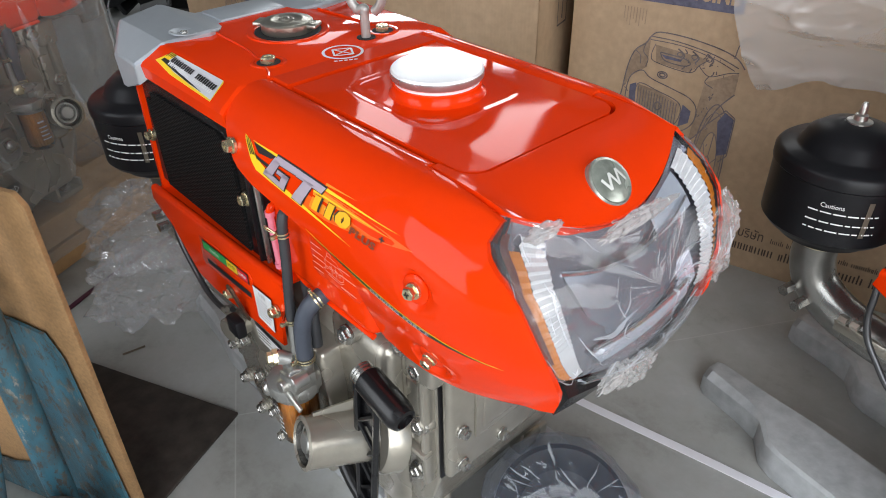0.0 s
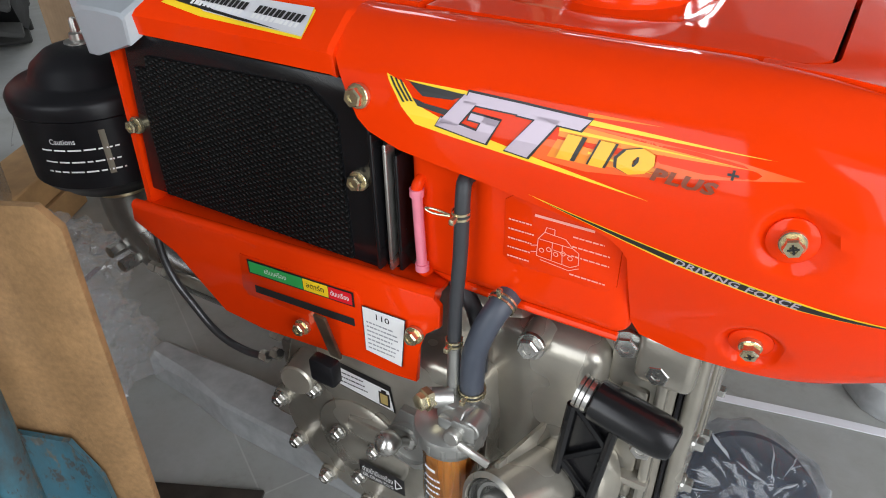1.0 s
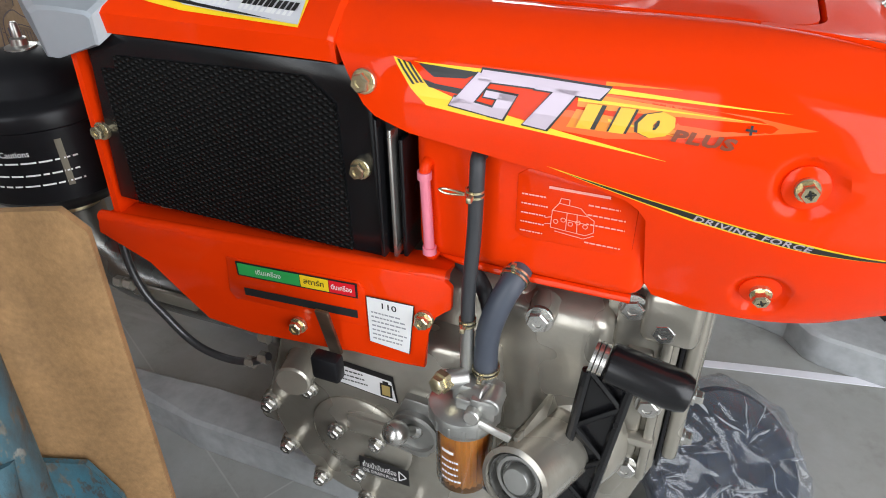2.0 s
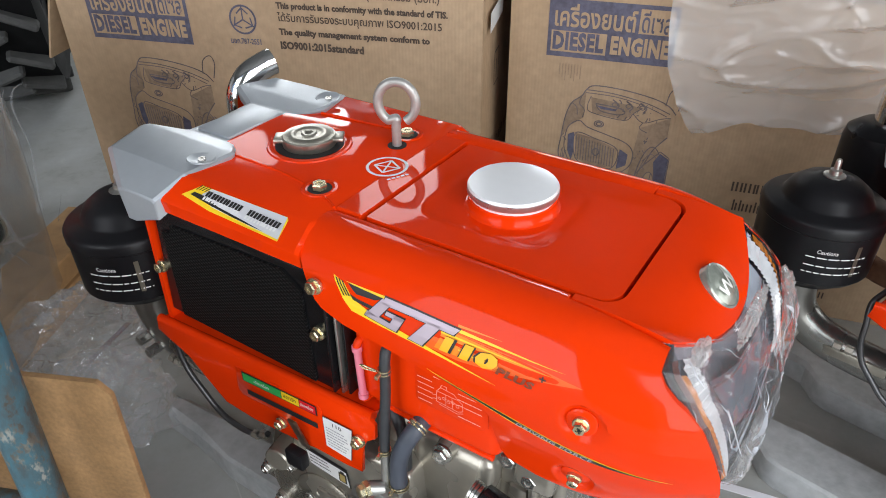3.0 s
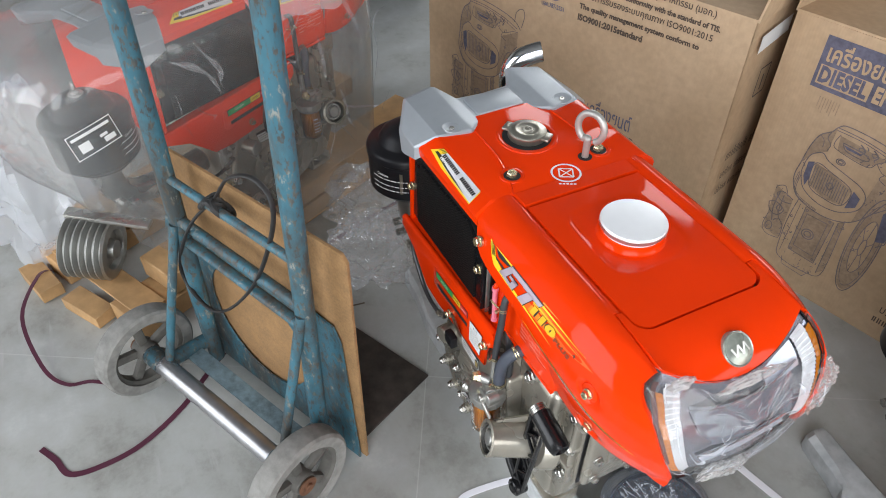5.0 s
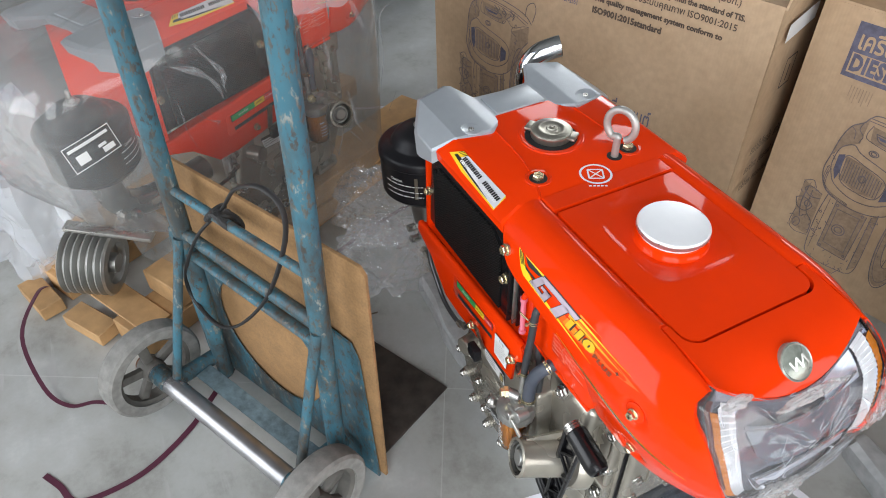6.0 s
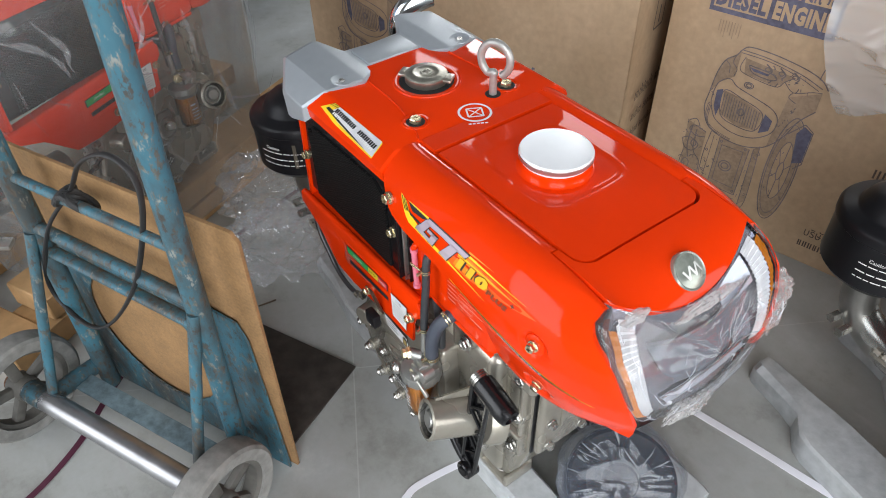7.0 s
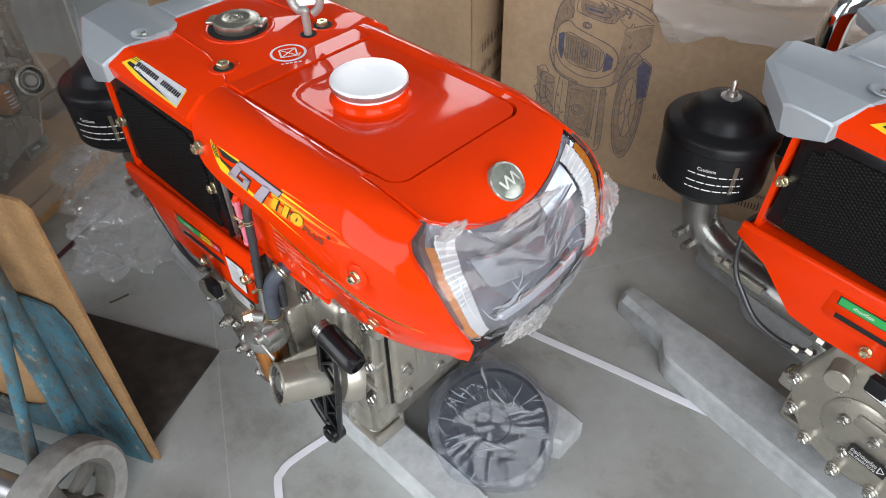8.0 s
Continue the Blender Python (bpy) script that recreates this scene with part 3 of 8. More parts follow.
def cowl_grid():
    line = curve_points([(0, y, z) for y, z in SECTION], 4)
    run = [0.0]
    for a, b in zip(line, line[1:]):
        run.append(run[-1] + (b - a).length)
    xs = sorted(set([round(-0.074 + 0.424 * i / 48, 4) for i in range(49)] + [0.147, 0.150, 0.152, 0.1535, 0.155, 0.157, 0.187, 0.190, 0.193] + [round(0.196 + 0.0021 * i, 4) for i in range(28)]))
    rows = []
    for x0 in xs:
        hem = lerp_table(x0, HEM)
        end = float(np.interp(-hem, [-p.z for p in line[8:]], run[8:]))
        row = []
        for j in range(73):
            s = end * j / 72
            y, z = float(np.interp(s, run, [p.y for p in line])), float(np.interp(s, run, [p.z for p in line]))
            x = x0 if x0 < 0.15 else 0.15 + (x0 - 0.15) * (lerp_table(z, BROW) - 0.15) / 0.2
            k = max(0.0, (x - 0.17) / 0.113)
            z -= 0.0125 * min(1.0, k) ** 2 * max(0.0, min(1.0, (z - 0.57) / 0.05))
            # the upper edge steps out beside the nose cover
            jog = 0.1155 * max(0.0, min(1.0, (x - 0.187) / 0.006))
            row.append((x, max(jog, cowl_taper(y, x, z)) - cowl_dent(x, z), z))
        rows.append(row)
    return rows


def build_cowl(engine, side):
    bm = bmesh.new()
    rows = cowl_grid()
    if side > 0:
        rows = [[(x, y - 0.16 * max(0.0, y - 0.1155) - 0.004 * max(0.0, min(1.0, (y - 0.1155) / 0.01)), z) for x, y, z in row] for row in rows]
    skin = [[bm.verts.new((x, side * y, z)) for x, y, z in row] for row in rows]
    back = [[bm.verts.new((x - (0.002 if x > 0.27 else 0), side * (y - 0.006), z - (0.004 if j < 16 else 0))) for j, (x, y, z) in enumerate(row)] for i, row in enumerate(rows)]
    n, m = len(rows), len(rows[0])
    for g in (skin, back):
        for i in range(n - 1):
            for j in range(m - 1):
                bm.faces.new((g[i][j], g[i + 1][j], g[i + 1][j + 1], g[i][j + 1]))
    rim = [(i, 0) for i in range(n)] + [(n - 1, j) for j in range(1, m)] + [(i, m - 1) for i in range(n - 2, -1, -1)] + [(0, j) for j in range(m - 2, 0, -1)]
    for (a, b), (c, d) in zip(rim, rim[1:] + rim[:1]):
        bm.faces.new((skin[a][b], skin[c][d], back[c][d], back[a][b]))
    return part("side_cowl", bm, RED, engine, "glossy red pressed-steel side cowl", 40)


def on_cowl(x, z, lift=0.0007):
    return V((x, -cowl_y(x, z) - lift, z))


def cowl_decals(cowl):
    def put(name, polys, mat, lift):
        bm = cut(polys if isinstance(polys, bmesh.types.BMesh) else flat(polys), 0.008)
        return part(name, warp(bm, lambda x, z: on_cowl(x, z, lift)), mat, cowl, "", 0)

    put("decal_base", [[(-0.027, 0.598), (-0.012, 0.5945), (0.0, 0.583), (0.021, 0.5775), (0.03, 0.5755), (0.099, 0.5655), (0.16, 0.5575), (0.099, 0.5625), (0.03, 0.5675), (0.0, 0.5705), (-0.012, 0.58)],
                       [(-0.012, 0.5965), (0.035, 0.597), (0.22, 0.5935), (0.12, 0.5925), (0.06, 0.592), (0.03, 0.593)]], YELLOW, 0.0006)
    put("decal_fade", [[(0.10, 0.5925), (0.2, 0.590), (0.235, 0.586), (0.19, 0.578), (0.15, 0.570), (0.12, 0.566), (0.085, 0.5672)]], FADE, 0.0004)
    put("decal_flash", [[(0.10, 0.5915), (0.21, 0.587), (0.12, 0.583), (0.10, 0.583)], [(0.10, 0.5815), (0.17, 0.5765), (0.12, 0.5705), (0.095, 0.57)],
                        [(0.115, 0.5965), (0.16, 0.5988), (0.115, 0.5985)]], ORANGE, 0.0006)
    put("decal_stripe", [[(0.10, 0.5885), (0.20, 0.5875), (0.10, 0.5862)], [(0.12, 0.5785), (0.168, 0.5735), (0.12, 0.577)]], YELLOW, 0.0009)
    put("decal_tooth", [[(-0.008, 0.596), (0.036, 0.595), (0.026, 0.5905), (0.004, 0.589)], [(-0.004, 0.587), (0.001, 0.5825), (0.022, 0.5805), (0.026, 0.584), (0.006, 0.585)],
                        [(-0.024, 0.597), (-0.022, 0.5968), (-0.009, 0.583), (-0.011, 0.583)], [(-0.020, 0.5966), (-0.018, 0.5964), (-0.006, 0.584), (-0.008, 0.584)], [(-0.016, 0.5962), (-0.014, 0.596), (-0.003, 0.5845), (-0.005, 0.5845)]], INK, 0.0011)

    # the two slanted initials, a black rim under a silver-lilac face
    def big(grow):
        g = grow
        G = [[(0.037 - g, 0.597 + g), (0.077 + g, 0.5965 + g), (0.0735 + g, 0.5905 - g), (0.0345, 0.5905 - g)],
             [(0.0345 - g, 0.5955), (0.044 + g, 0.592), (0.0305 + g, 0.5735), (0.0165 - g, 0.5735 - g)],
             [(0.0165 - g, 0.5735 - g), (0.0195, 0.579 + g), (0.047, 0.5755 + g), (0.044 + g, 0.570 - g)],
             [(0.044 - g, 0.570 - g), (0.0535 + g, 0.569 - g), (0.0615 + g, 0.5845 + g), (0.0505 - g, 0.585 + g)],
             [(0.041 - g, 0.5855 + g), (0.0615 + g, 0.5845 + g), (0.059, 0.5805 - g), (0.0395 - g, 0.5815 - g)]]
        T = [[(0.0755 - g, 0.5965 + g), (0.1185 + g, 0.5955 + g), (0.113 + g, 0.589 - g), (0.072 - g, 0.590 - g)],
             [(0.086 - g, 0.592), (0.100 + g, 0.592), (0.0825 + g, 0.5665 - g), (0.067 - g, 0.568 - g)]]
        return G + T

    put("initial_rim", big(0.0011), INK, 0.0013)
    put("initial_face", big(0.0), LILAC, 0.0018)
    for txt, x0, x1, z0, slope, h, mat, rim, lift in (("110", 0.101, 0.1565, 0.5705, 0.015, 0.0158, GOLD, True, 0.0022), ("PLUS", 0.158, 0.193, 0.571, -0.03, 0.0075, SMOKY, False, 0.0019)):
        for grow in ((0.05, 0.0) if rim else (0.0,)):
            bm = letters(txt, x1 - x0, h, (0.075 if rim else 0.05) + grow, 0.35, 1.12)
            for v in bm.verts:
                v.co = (v.co.x + x0, v.co.y + z0 + slope * v.co.x, 0)
            put("model_number" if txt == "110" else "model_word", bm, INK if grow else mat, lift - (0.0004 if grow else 0))
    put("model_plus", [bar(0.1975, 0.5825, 0.2035, 0.5838), bar(0.1998, 0.5805, 0.2012, 0.5858)], INK, 0.0018)

    # the lower pin stripe with the slogan
    put("stripe_yellow", [[(0.085, 0.5415), (0.15, 0.530), (0.25, 0.514), (0.316, 0.5015), (0.25, 0.5075), (0.178, 0.519), (0.15, 0.5255)]], YELLOW, 0.0006)
    put("stripe_black", [[(0.095, 0.5393), (0.15, 0.5295), (0.25, 0.5128), (0.308, 0.5023), (0.25, 0.5082), (0.18, 0.5202), (0.15, 0.5265)]], INK, 0.0009)
    bm = letters("DRIVING FORCE", 0.070, 0.0047, 0.02, 0.4, 1.12)
    for v in bm.verts:
        v.co = (v.co.x + 0.180, v.co.y + 0.5197 - 0.158 * v.co.x, 0)
    put("slogan", bm, LILAC, 0.0013)


def bolt_dish(engine, x, z):
    """The bolt that sits in a round recess of the side cowl."""
    n = V((0.15, -1, 0.1 if z > 0.5 else -0.28)).normalized()
    p = on_cowl(x, z, 0.0) - n * 0.0062
    bm = lathe(bmesh.new(), [(0.0135, -0.004), (0.0135, 0.002), (0.0115, 0.0032), (0, 0.0032)], basis(p, n), 28)
    part("bolt_spacer", bm, RED, engine)
    bolt(engine, p + n * 0.0042, n, 0.0059)
    cross = flat([bar(-0.003, -0.0006, 0.003, 0.0006), bar(-0.0006, -0.003, 0.0006, 0.003)])
    bmesh.ops.transform(cross, matrix=basis(p + n * 0.0125, n) @ pose(0, 0, 0.0008, 0, 0, 20), verts=cross.verts)
    part("cross_slot", cross, RECESS_SHADE, engine, "", 0)


def build_top(engine):
    # rear cover: chamfered along both long edges
    ring = [(-0.166, 0.588), (-0.168, 0.604), (-0.165, 0.6085), (-0.143, 0.6255), (-0.137, 0.6275), (0.137, 0.6275), (0.143, 0.6255), (0.165, 0.6085), (0.168, 0.604), (0.166, 0.588)]
    bm = loft(bmesh.new(), [[V((x, y * k, z - d)) for y, z in ring] for x, d, k in ((-0.33, 0.001, 1), (-0.2, 0, 1), (-0.076, 0, 1), (-0.072, 0.002, 0.99))])
    cover = part("rear_cover", bm, RED, engine, "glossy red top cover over the radiator", 30)
    bm = loft(bmesh.new(), [[V((x, y, z)) for y, z in ((-0.104, 0.6), (-0.104, 0.6255), (-0.102, 0.6275), (0.102, 0.6275), (0.104, 0.6255), (0.104, 0.6))] for x in (-0.0725, -0.041)])
    part("cover_lip", bm, RED, cover)
    # pressed step lines
    for pts in ([(-0.252, -0.075, 0.628), (-0.18, -0.078, 0.6282), (-0.135, -0.085, 0.628)], [(-0.1, -0.095, 0.628), (-0.085, -0.1, 0.628), (-0.074, -0.106, 0.628)], [(-0.25, 0.075, 0.628), (-0.135, 0.085, 0.628)]):
        part("press_line", tube(bmesh.new(), pts, 0.0016, 8, 4), RED, cover)
    # well and cap of the radiator
    c = basis((-0.198, -0.005, 0.628), (0, 0, 1))
    part("cap_well", lathe(bmesh.new(), [(0.052, -0.001), (0.051, 0.0012), (0.048, 0.0018), (0.0425, 0.0005), (0.0425, 0.0002)], c, 48), RED, cover)
    part("well_floor", lathe(bmesh.new(), [(0, 0.0006), (0.0415, 0.0006), (0.0415, 0.0)], c, 40), RECESS_SHADE, cover)
    bm = lathe(bmesh.new(), [(0.026, 0), (0.026, 0.004), (0.031, 0.005), (0.0325, 0.007), (0.0325, 0.0165), (0.031, 0.018), (0.024, 0.0185), (0.022, 0.0198), (0.0175, 0.0198), (0.016, 0.0188), (0.0095, 0.0188), (0.008, 0.0205), (0.0055, 0.0205), (0.0045, 0.0195), (0.0025, 0.0215), (0, 0.022)], c, 40)
    for a in (35, 215):
        t = c @ pose(0, 0, 0, 0, 0, a)
        rbox(bm, (0.034, 0, 0.0138), (0.016, 0.024, 0.0052), 0.002, t)
    for v in bm.verts:
        v.co.z -= 0.005
    part("radiator_cap", bm, surface("cap_steel", (0.44, 0.42, 0.36), 0.3, 0.9, vary=0.25, scale=70, bump_by=0.35, bump_scale=240), engine, "stamped steel radiator cap")
    for y in (-0.083, 0.079):
        part("bolt_seat", lathe(bmesh.new(), [(0.0205, 0), (0.0195, 0.0014), (0.0165, 0.0016), (0.0155, 0.0006), (0.0135, 0.0004)], basis((-0.1135, y, 0.6277), (0, 0, 1)), 32), RED, cover)
        part("bolt_well", lathe(bmesh.new(), [(0, 0.0007), (0.0132, 0.0007), (0.0136, 0.0)], basis((-0.1135, y, 0.6277), (0, 0, 1)), 28), RECESS_SHADE, cover)
        bolt(engine, (-0.1135, y, 0.6258), (0, 0, 1), 0.0088)
    # lifting eye
    c = V((-0.106, 0.051, 0.681))
    d = V((0.90, 0.43, 0)).normalized()
    ring_pts = [c + 0.0225 * (math.cos(a) * d + 1.12 * math.sin(a) * V((0, 0, 1))) for a in (radians(-62 + 302 * i / 14) for i in range(15))]
    part("lifting_eye", tube(bmesh.new(), [(-0.106, 0.048, 0.62), (-0.106, 0.048, 0.655), (-0.1055, 0.0485, 0.662)] + [ring_pts[-1] * 0.55 + V((-0.1055, 0.0485, 0.662)) * 0.45] + ring_pts[::-1], 0.0057, 14, 5), surface("dull_zinc", (0.42, 0.41, 0.39), 0.42, 0.6, vary=0.2, scale=70, bump_by=0.15), engine, "bent steel lifting eye")
    # flat black disc, the shade of the hole put into its colour
    part("eye_hole", lathe(bmesh.new(), [(0, 0.0008), (0.0115, 0.0008), (0.0115, 0)], basis((-0.106, 0.048, 0.6277), (0, 0, 1)), 28), RECESS_SHADE, cover)
    # round certification mark: rings and a crossed square as plain shapes
    q = [(0.0135 * math.cos(a), 0.0135 * math.sin(a)) for a in (radians(45 + 90 * i) for i in range(4))]
    polys = ring_poly(0, 0, 0.0185, 0.0215) + stroke(q + q[:1], 0.0022) + stroke([q[0], q[2]], 0.0018) + stroke([q[1], q[3]], 0.0018)
    polys += [bar(-0.012 + 0.005 * i, -0.0268, -0.0085 + 0.005 * i, -0.0242) for i in range(5)]
    bm = flat(polys)
    bmesh.ops.transform(bm, matrix=pose(-0.082, -0.004, 0.6284, 0, 0, 62) @ Matrix.Scale(1.13, 4), verts=bm.verts)
    part("round_mark", bm, WHITE, cover, "", 0)
    # narrow name strip on the chamfer: the lettering as plain bars
    m = basis((-0.1735, -0.1545, 0.6172), (0, -0.62, 0.785)) @ Matrix.Diagonal((0.955, 1, 1, 1))
    dark, light = [], []
    for i in range(12):
        if i != 6:
            x, z = -0.046 + i * 0.0098, 0.0098 - 0.0004 * i
            two = (0.0, 0.0048) if i % 3 else (0.0, 0.0044, 0.0066)
            dark.append([[(x + k, z - 0.0068), (x + k + 0.0036, z - 0.0068), (x + k + 0.0056, z), (x + k + 0.002, z)] for k in two[:2]])
            light.append([[(x + k - 0.0015, z - 0.0112), (x + k + 0.0014, z - 0.0112), (x + k + 0.0027, z - 0.0066), (x + k - 0.0002, z - 0.0066)] for k in two])
    rays = [[(-0.064 + 0.0045 * i, 0.0065 + 0.0004 * i), (-0.0625 + 0.0045 * i, 0.0065 + 0.0004 * i), (-0.0565 + 0.0045 * i, 0.0135), (-0.058 + 0.0045 * i, 0.0135)] for i in range(4)]
    for name, polys, mat, lift in (("strip_base", [[(-0.081, -0.004), (-0.058, 0.0135), (0.074, 0.0135), (0.077, 0.011), (0.077, -0.0135), (-0.03, -0.0105)]], YELLOW, 0.0006),
                                   ("strip_face", [[(-0.042, 0.0132), (0.0745, 0.0132), (0.0765, -0.0115), (0.03, -0.0092), (-0.03, -0.0055), (-0.052, 0.004)]], PALE, 0.001),
                                   ("strip_shadow", [[(-0.068, -0.0005), (-0.064, 0.0035), (-0.046, 0.0032), (-0.02, -0.0028), (0.02, -0.0062), (0.055, -0.0098), (0.01, -0.0078), (-0.03, -0.0046)]] + rays, INK, 0.0013),
                                   *(("letter_shine", glyph, WHITE, 0.0016) for glyph in light),
                                   *(("letter_bar", glyph, INK, 0.0019) for glyph in dark)):
        bm = flat(polys)
        bmesh.ops.transform(bm, matrix=m @ Matrix.Translation((0, 0, lift)), verts=bm.verts)
        part(name, bm, mat, cover, "", 0)

    # tank top panel, gently crowned, with a pressed field round the filler
    def crown(u, v):
        x, y = -0.036 + 0.2648 * u, -0.1004 + 0.2008 * v
        k = min(1.0, 6 * u, 6 * (1 - u)) * min(1.0, 6 * v, 6 * (1 - v))
        r = 0.022
        for cx, sx in ((0.2288, 1),):
            ax, ay = (cx - r - x) * -sx, abs(y) - (0.1004 - r)
            if ax > 0 and ay > 0:
                l = math.hypot(ax, ay)
                if l > r:
                    x, y = cx - r + ax / l * r, math.copysign(0.1004 - r + ay / l * r, y)
        f = (abs((x - 0.072) / 0.074) ** 5 + abs(y / 0.069) ** 5) ** 0.2
        dip = -0.0011 * max(0.0, min(1.0, (1.0 - f) / 0.07))
        fx = max(0.0, (x - 0.14) / 0.09)
        return V((x, y, 0.6258 + 0.0012 * k - 0.0022 * fx * fx + dip))

    bm = sheet(bmesh.new(), crown, 72, 56)
    edge = [e for e in bm.edges if e.is_boundary]
    low = bmesh.ops.extrude_edge_only(bm, edges=edge)["geom"]
    for v in low:
        if isinstance(v, bmesh.types.BMVert):
            v.co.z -= 0.014
    panel = part("tank_panel", bm, RED, engine, "glossy red fuel tank top panel", 50)
    c = basis((0.077, 0.0, 0.6225), (0, 0, 1))
    part("filler_neck", lathe(bmesh.new(), [(0.058, 0.0), (0.053, 0.0012), (0.0475, 0.005), (0.0455, 0.011), (0.0455, 0.0145), (0.042, 0.016), (0, 0.016)], c, 64), RED, panel)
    bm = lathe(bmesh.new(), [(0.0435, 0.0145), (0.0438, 0.018), (0.0462, 0.0195), (0.047, 0.0215), (0.047, 0.0272), (0.0455, 0.0292), (0.0425, 0.0296), (0.03, 0.0302), (0, 0.0306)], c, 96)
    for i, v in enumerate(bm.verts):
        a = math.atan2(v.co.y, v.co.x - 0.077)
        v.co.z += 0.00008 * math.sin(17 * a) if v.co.z > 0.65 and math.hypot(v.co.x - 0.077, v.co.y) > 0.044 else 0.0
    part("filler_cap", bm, FOIL, engine, "bright silver fuel filler cap")

    part("cap_skirt", lathe(bmesh.new(), [(0.0462, 0.0195), (0.0474, 0.0212), (0.0474, 0.0262), (0.0466, 0.0272)], c, 64), surface("cap_skirt_steel", (0.5, 0.5, 0.5), 0.3, 0.8, vary=0.15, scale=80), engine, "grey rolled rim of the filler cap")

    # nose cover between the side cowls, round the panel's corners and down to the headlamp
    def visor(u, v):
        y = 0.1125 * math.sin(math.pi * (v - 0.5) * 0.94) / math.sin(math.pi * 0.47)
        q = y / 0.1125
        a = abs(y)
        x0 = 0.2328 if a < 0.0795 else 0.208 + math.sqrt(max(0.0, 0.0248 ** 2 - (a - 0.0795) ** 2)) if a < 0.1042 else 0.1945
        x1, z1 = 0.316 - 0.033 * q * q, 0.587 + 0.0315 * q * q
        x = x0 + (x1 - x0) * u
        fall = max(0.0, (x - 0.195) / (x1 - 0.195))
        return V((x, y, 0.6256 - (0.6256 - z1) * fall ** (3.6 - 1.4 * q * q)))

    bm = sheet(bmesh.new(), visor, 40, 88)
    low = bmesh.ops.extrude_edge_only(bm, edges=[e for e in bm.edges if e.is_boundary])["geom"]
    for v in low:
        if isinstance(v, bmesh.types.BMVert):
            v.co += V((-0.003, 0, -0.012))
    nose = part("nose_cover", bm, RED, engine, "domed red nose cover above the headlamp", 50)
    n = V((0.68, 0, 0.733)).normalized()
    m = basis((0.2925, 0.0, 0.6065), n)
    part("emblem_rim", lathe(bmesh.new(), [(0.0225, -0.008), (0.0225, 0.0026), (0.0212, 0.0042), (0.0196, 0.0034), (0.014, 0.0052), (0.007, 0.0061), (0, 0.0064)], m, 48), surface("emblem_chrome", (0.36, 0.39, 0.34), 0.25, 0.55, vary=0.4, scale=120, bump_by=0.6, bump_scale=70), nose, "round chrome emblem")
    # a zigzag, as a plain shape
    bm = flat(stroke([(-0.004, -0.0135), (0.0075, -0.0085), (-0.0065, -0.0035), (0.0065, 0.002), (-0.0075, 0.0065), (0.005, 0.0125)], 0.0026))
    warp(bm, lambda x, y: m @ V((x, y, 0.0088 - 9.0 * (x * x + y * y))))
    part("emblem_mark", bm, surface("emblem_bright", (0.85, 0.86, 0.82), 0.2, 0.25, vary=0.1), nose, "", 0)
    # black box under the seams; its colour paints the shade of the gaps
    part("seam_shade", rbox(bmesh.new(), (0.078, 0, 0.603), (0.324, 0.236, 0.014), 0.0), RECESS_SHADE, engine)


def build_guard(engine):
    """Silver rear guard: two raised shoulders joined by a lower bridge."""
    rows = [(-0.1745, 0.603, -0.284, -0.348, 0.564), (-0.173, 0.606, -0.282, -0.352, 0.563), (-0.142, 0.6275, -0.264, -0.404, 0.585), (-0.139, 0.629, -0.262, -0.408, 0.6), (-0.084, 0.635, -0.2485, -0.418, 0.61),
            (-0.077, 0.634, -0.251, -0.416, 0.61), (-0.056, 0.6275, -0.273, -0.376, 0.61), (-0.052, 0.627, -0.275, -0.371, 0.61), (0, 0.627, -0.277, -0.367, 0.61)]
    rows += [(-y, t, f, r, s) for y, t, f, r, s in rows[-2::-1]]
    rings = []
    for y, top, front, rear, skirt in rows:
        c = 0.003
        rings.append([V(p) for p in ((front, y, skirt + 0.016), (front + 0.001, y, top - c), (front - c, y, top - 0.0005), ((front + rear) / 2, y, top + 0.0004), (rear + 0.012, y, top - 0.0005), (rear + 0.002, y, top - 0.005), (rear + 0.008, y, skirt), (rear + 0.02, y, skirt))])
    part("rear_guard", loft(bmesh.new(), rings), SILVER, engine, "silver-painted cast rear guard with two raised shoulders", 16)
    for y in (-0.11, 0.11):
        part("screw_dish", lathe(bmesh.new(), [(0.0175, 0.0), (0.0165, 0.0013), (0.0145, 0.0009), (0.0095, -0.0012), (0, -0.0012)], basis((-0.268, y, 0.6335), (0.03, 0.09 if y < 0 else -0.09, 1)), 28), SILVER, engine)
        bolt(engine, (-0.268, y, 0.6258), (0, 0, 1), 0.0052, STEEL, False, "screw")
    part("guard_bridge_pad", rbox(bmesh.new(), (-0.322, 0.0, 0.6275), (0.058, 0.094, 0.005), 0.0022), SILVER, engine)


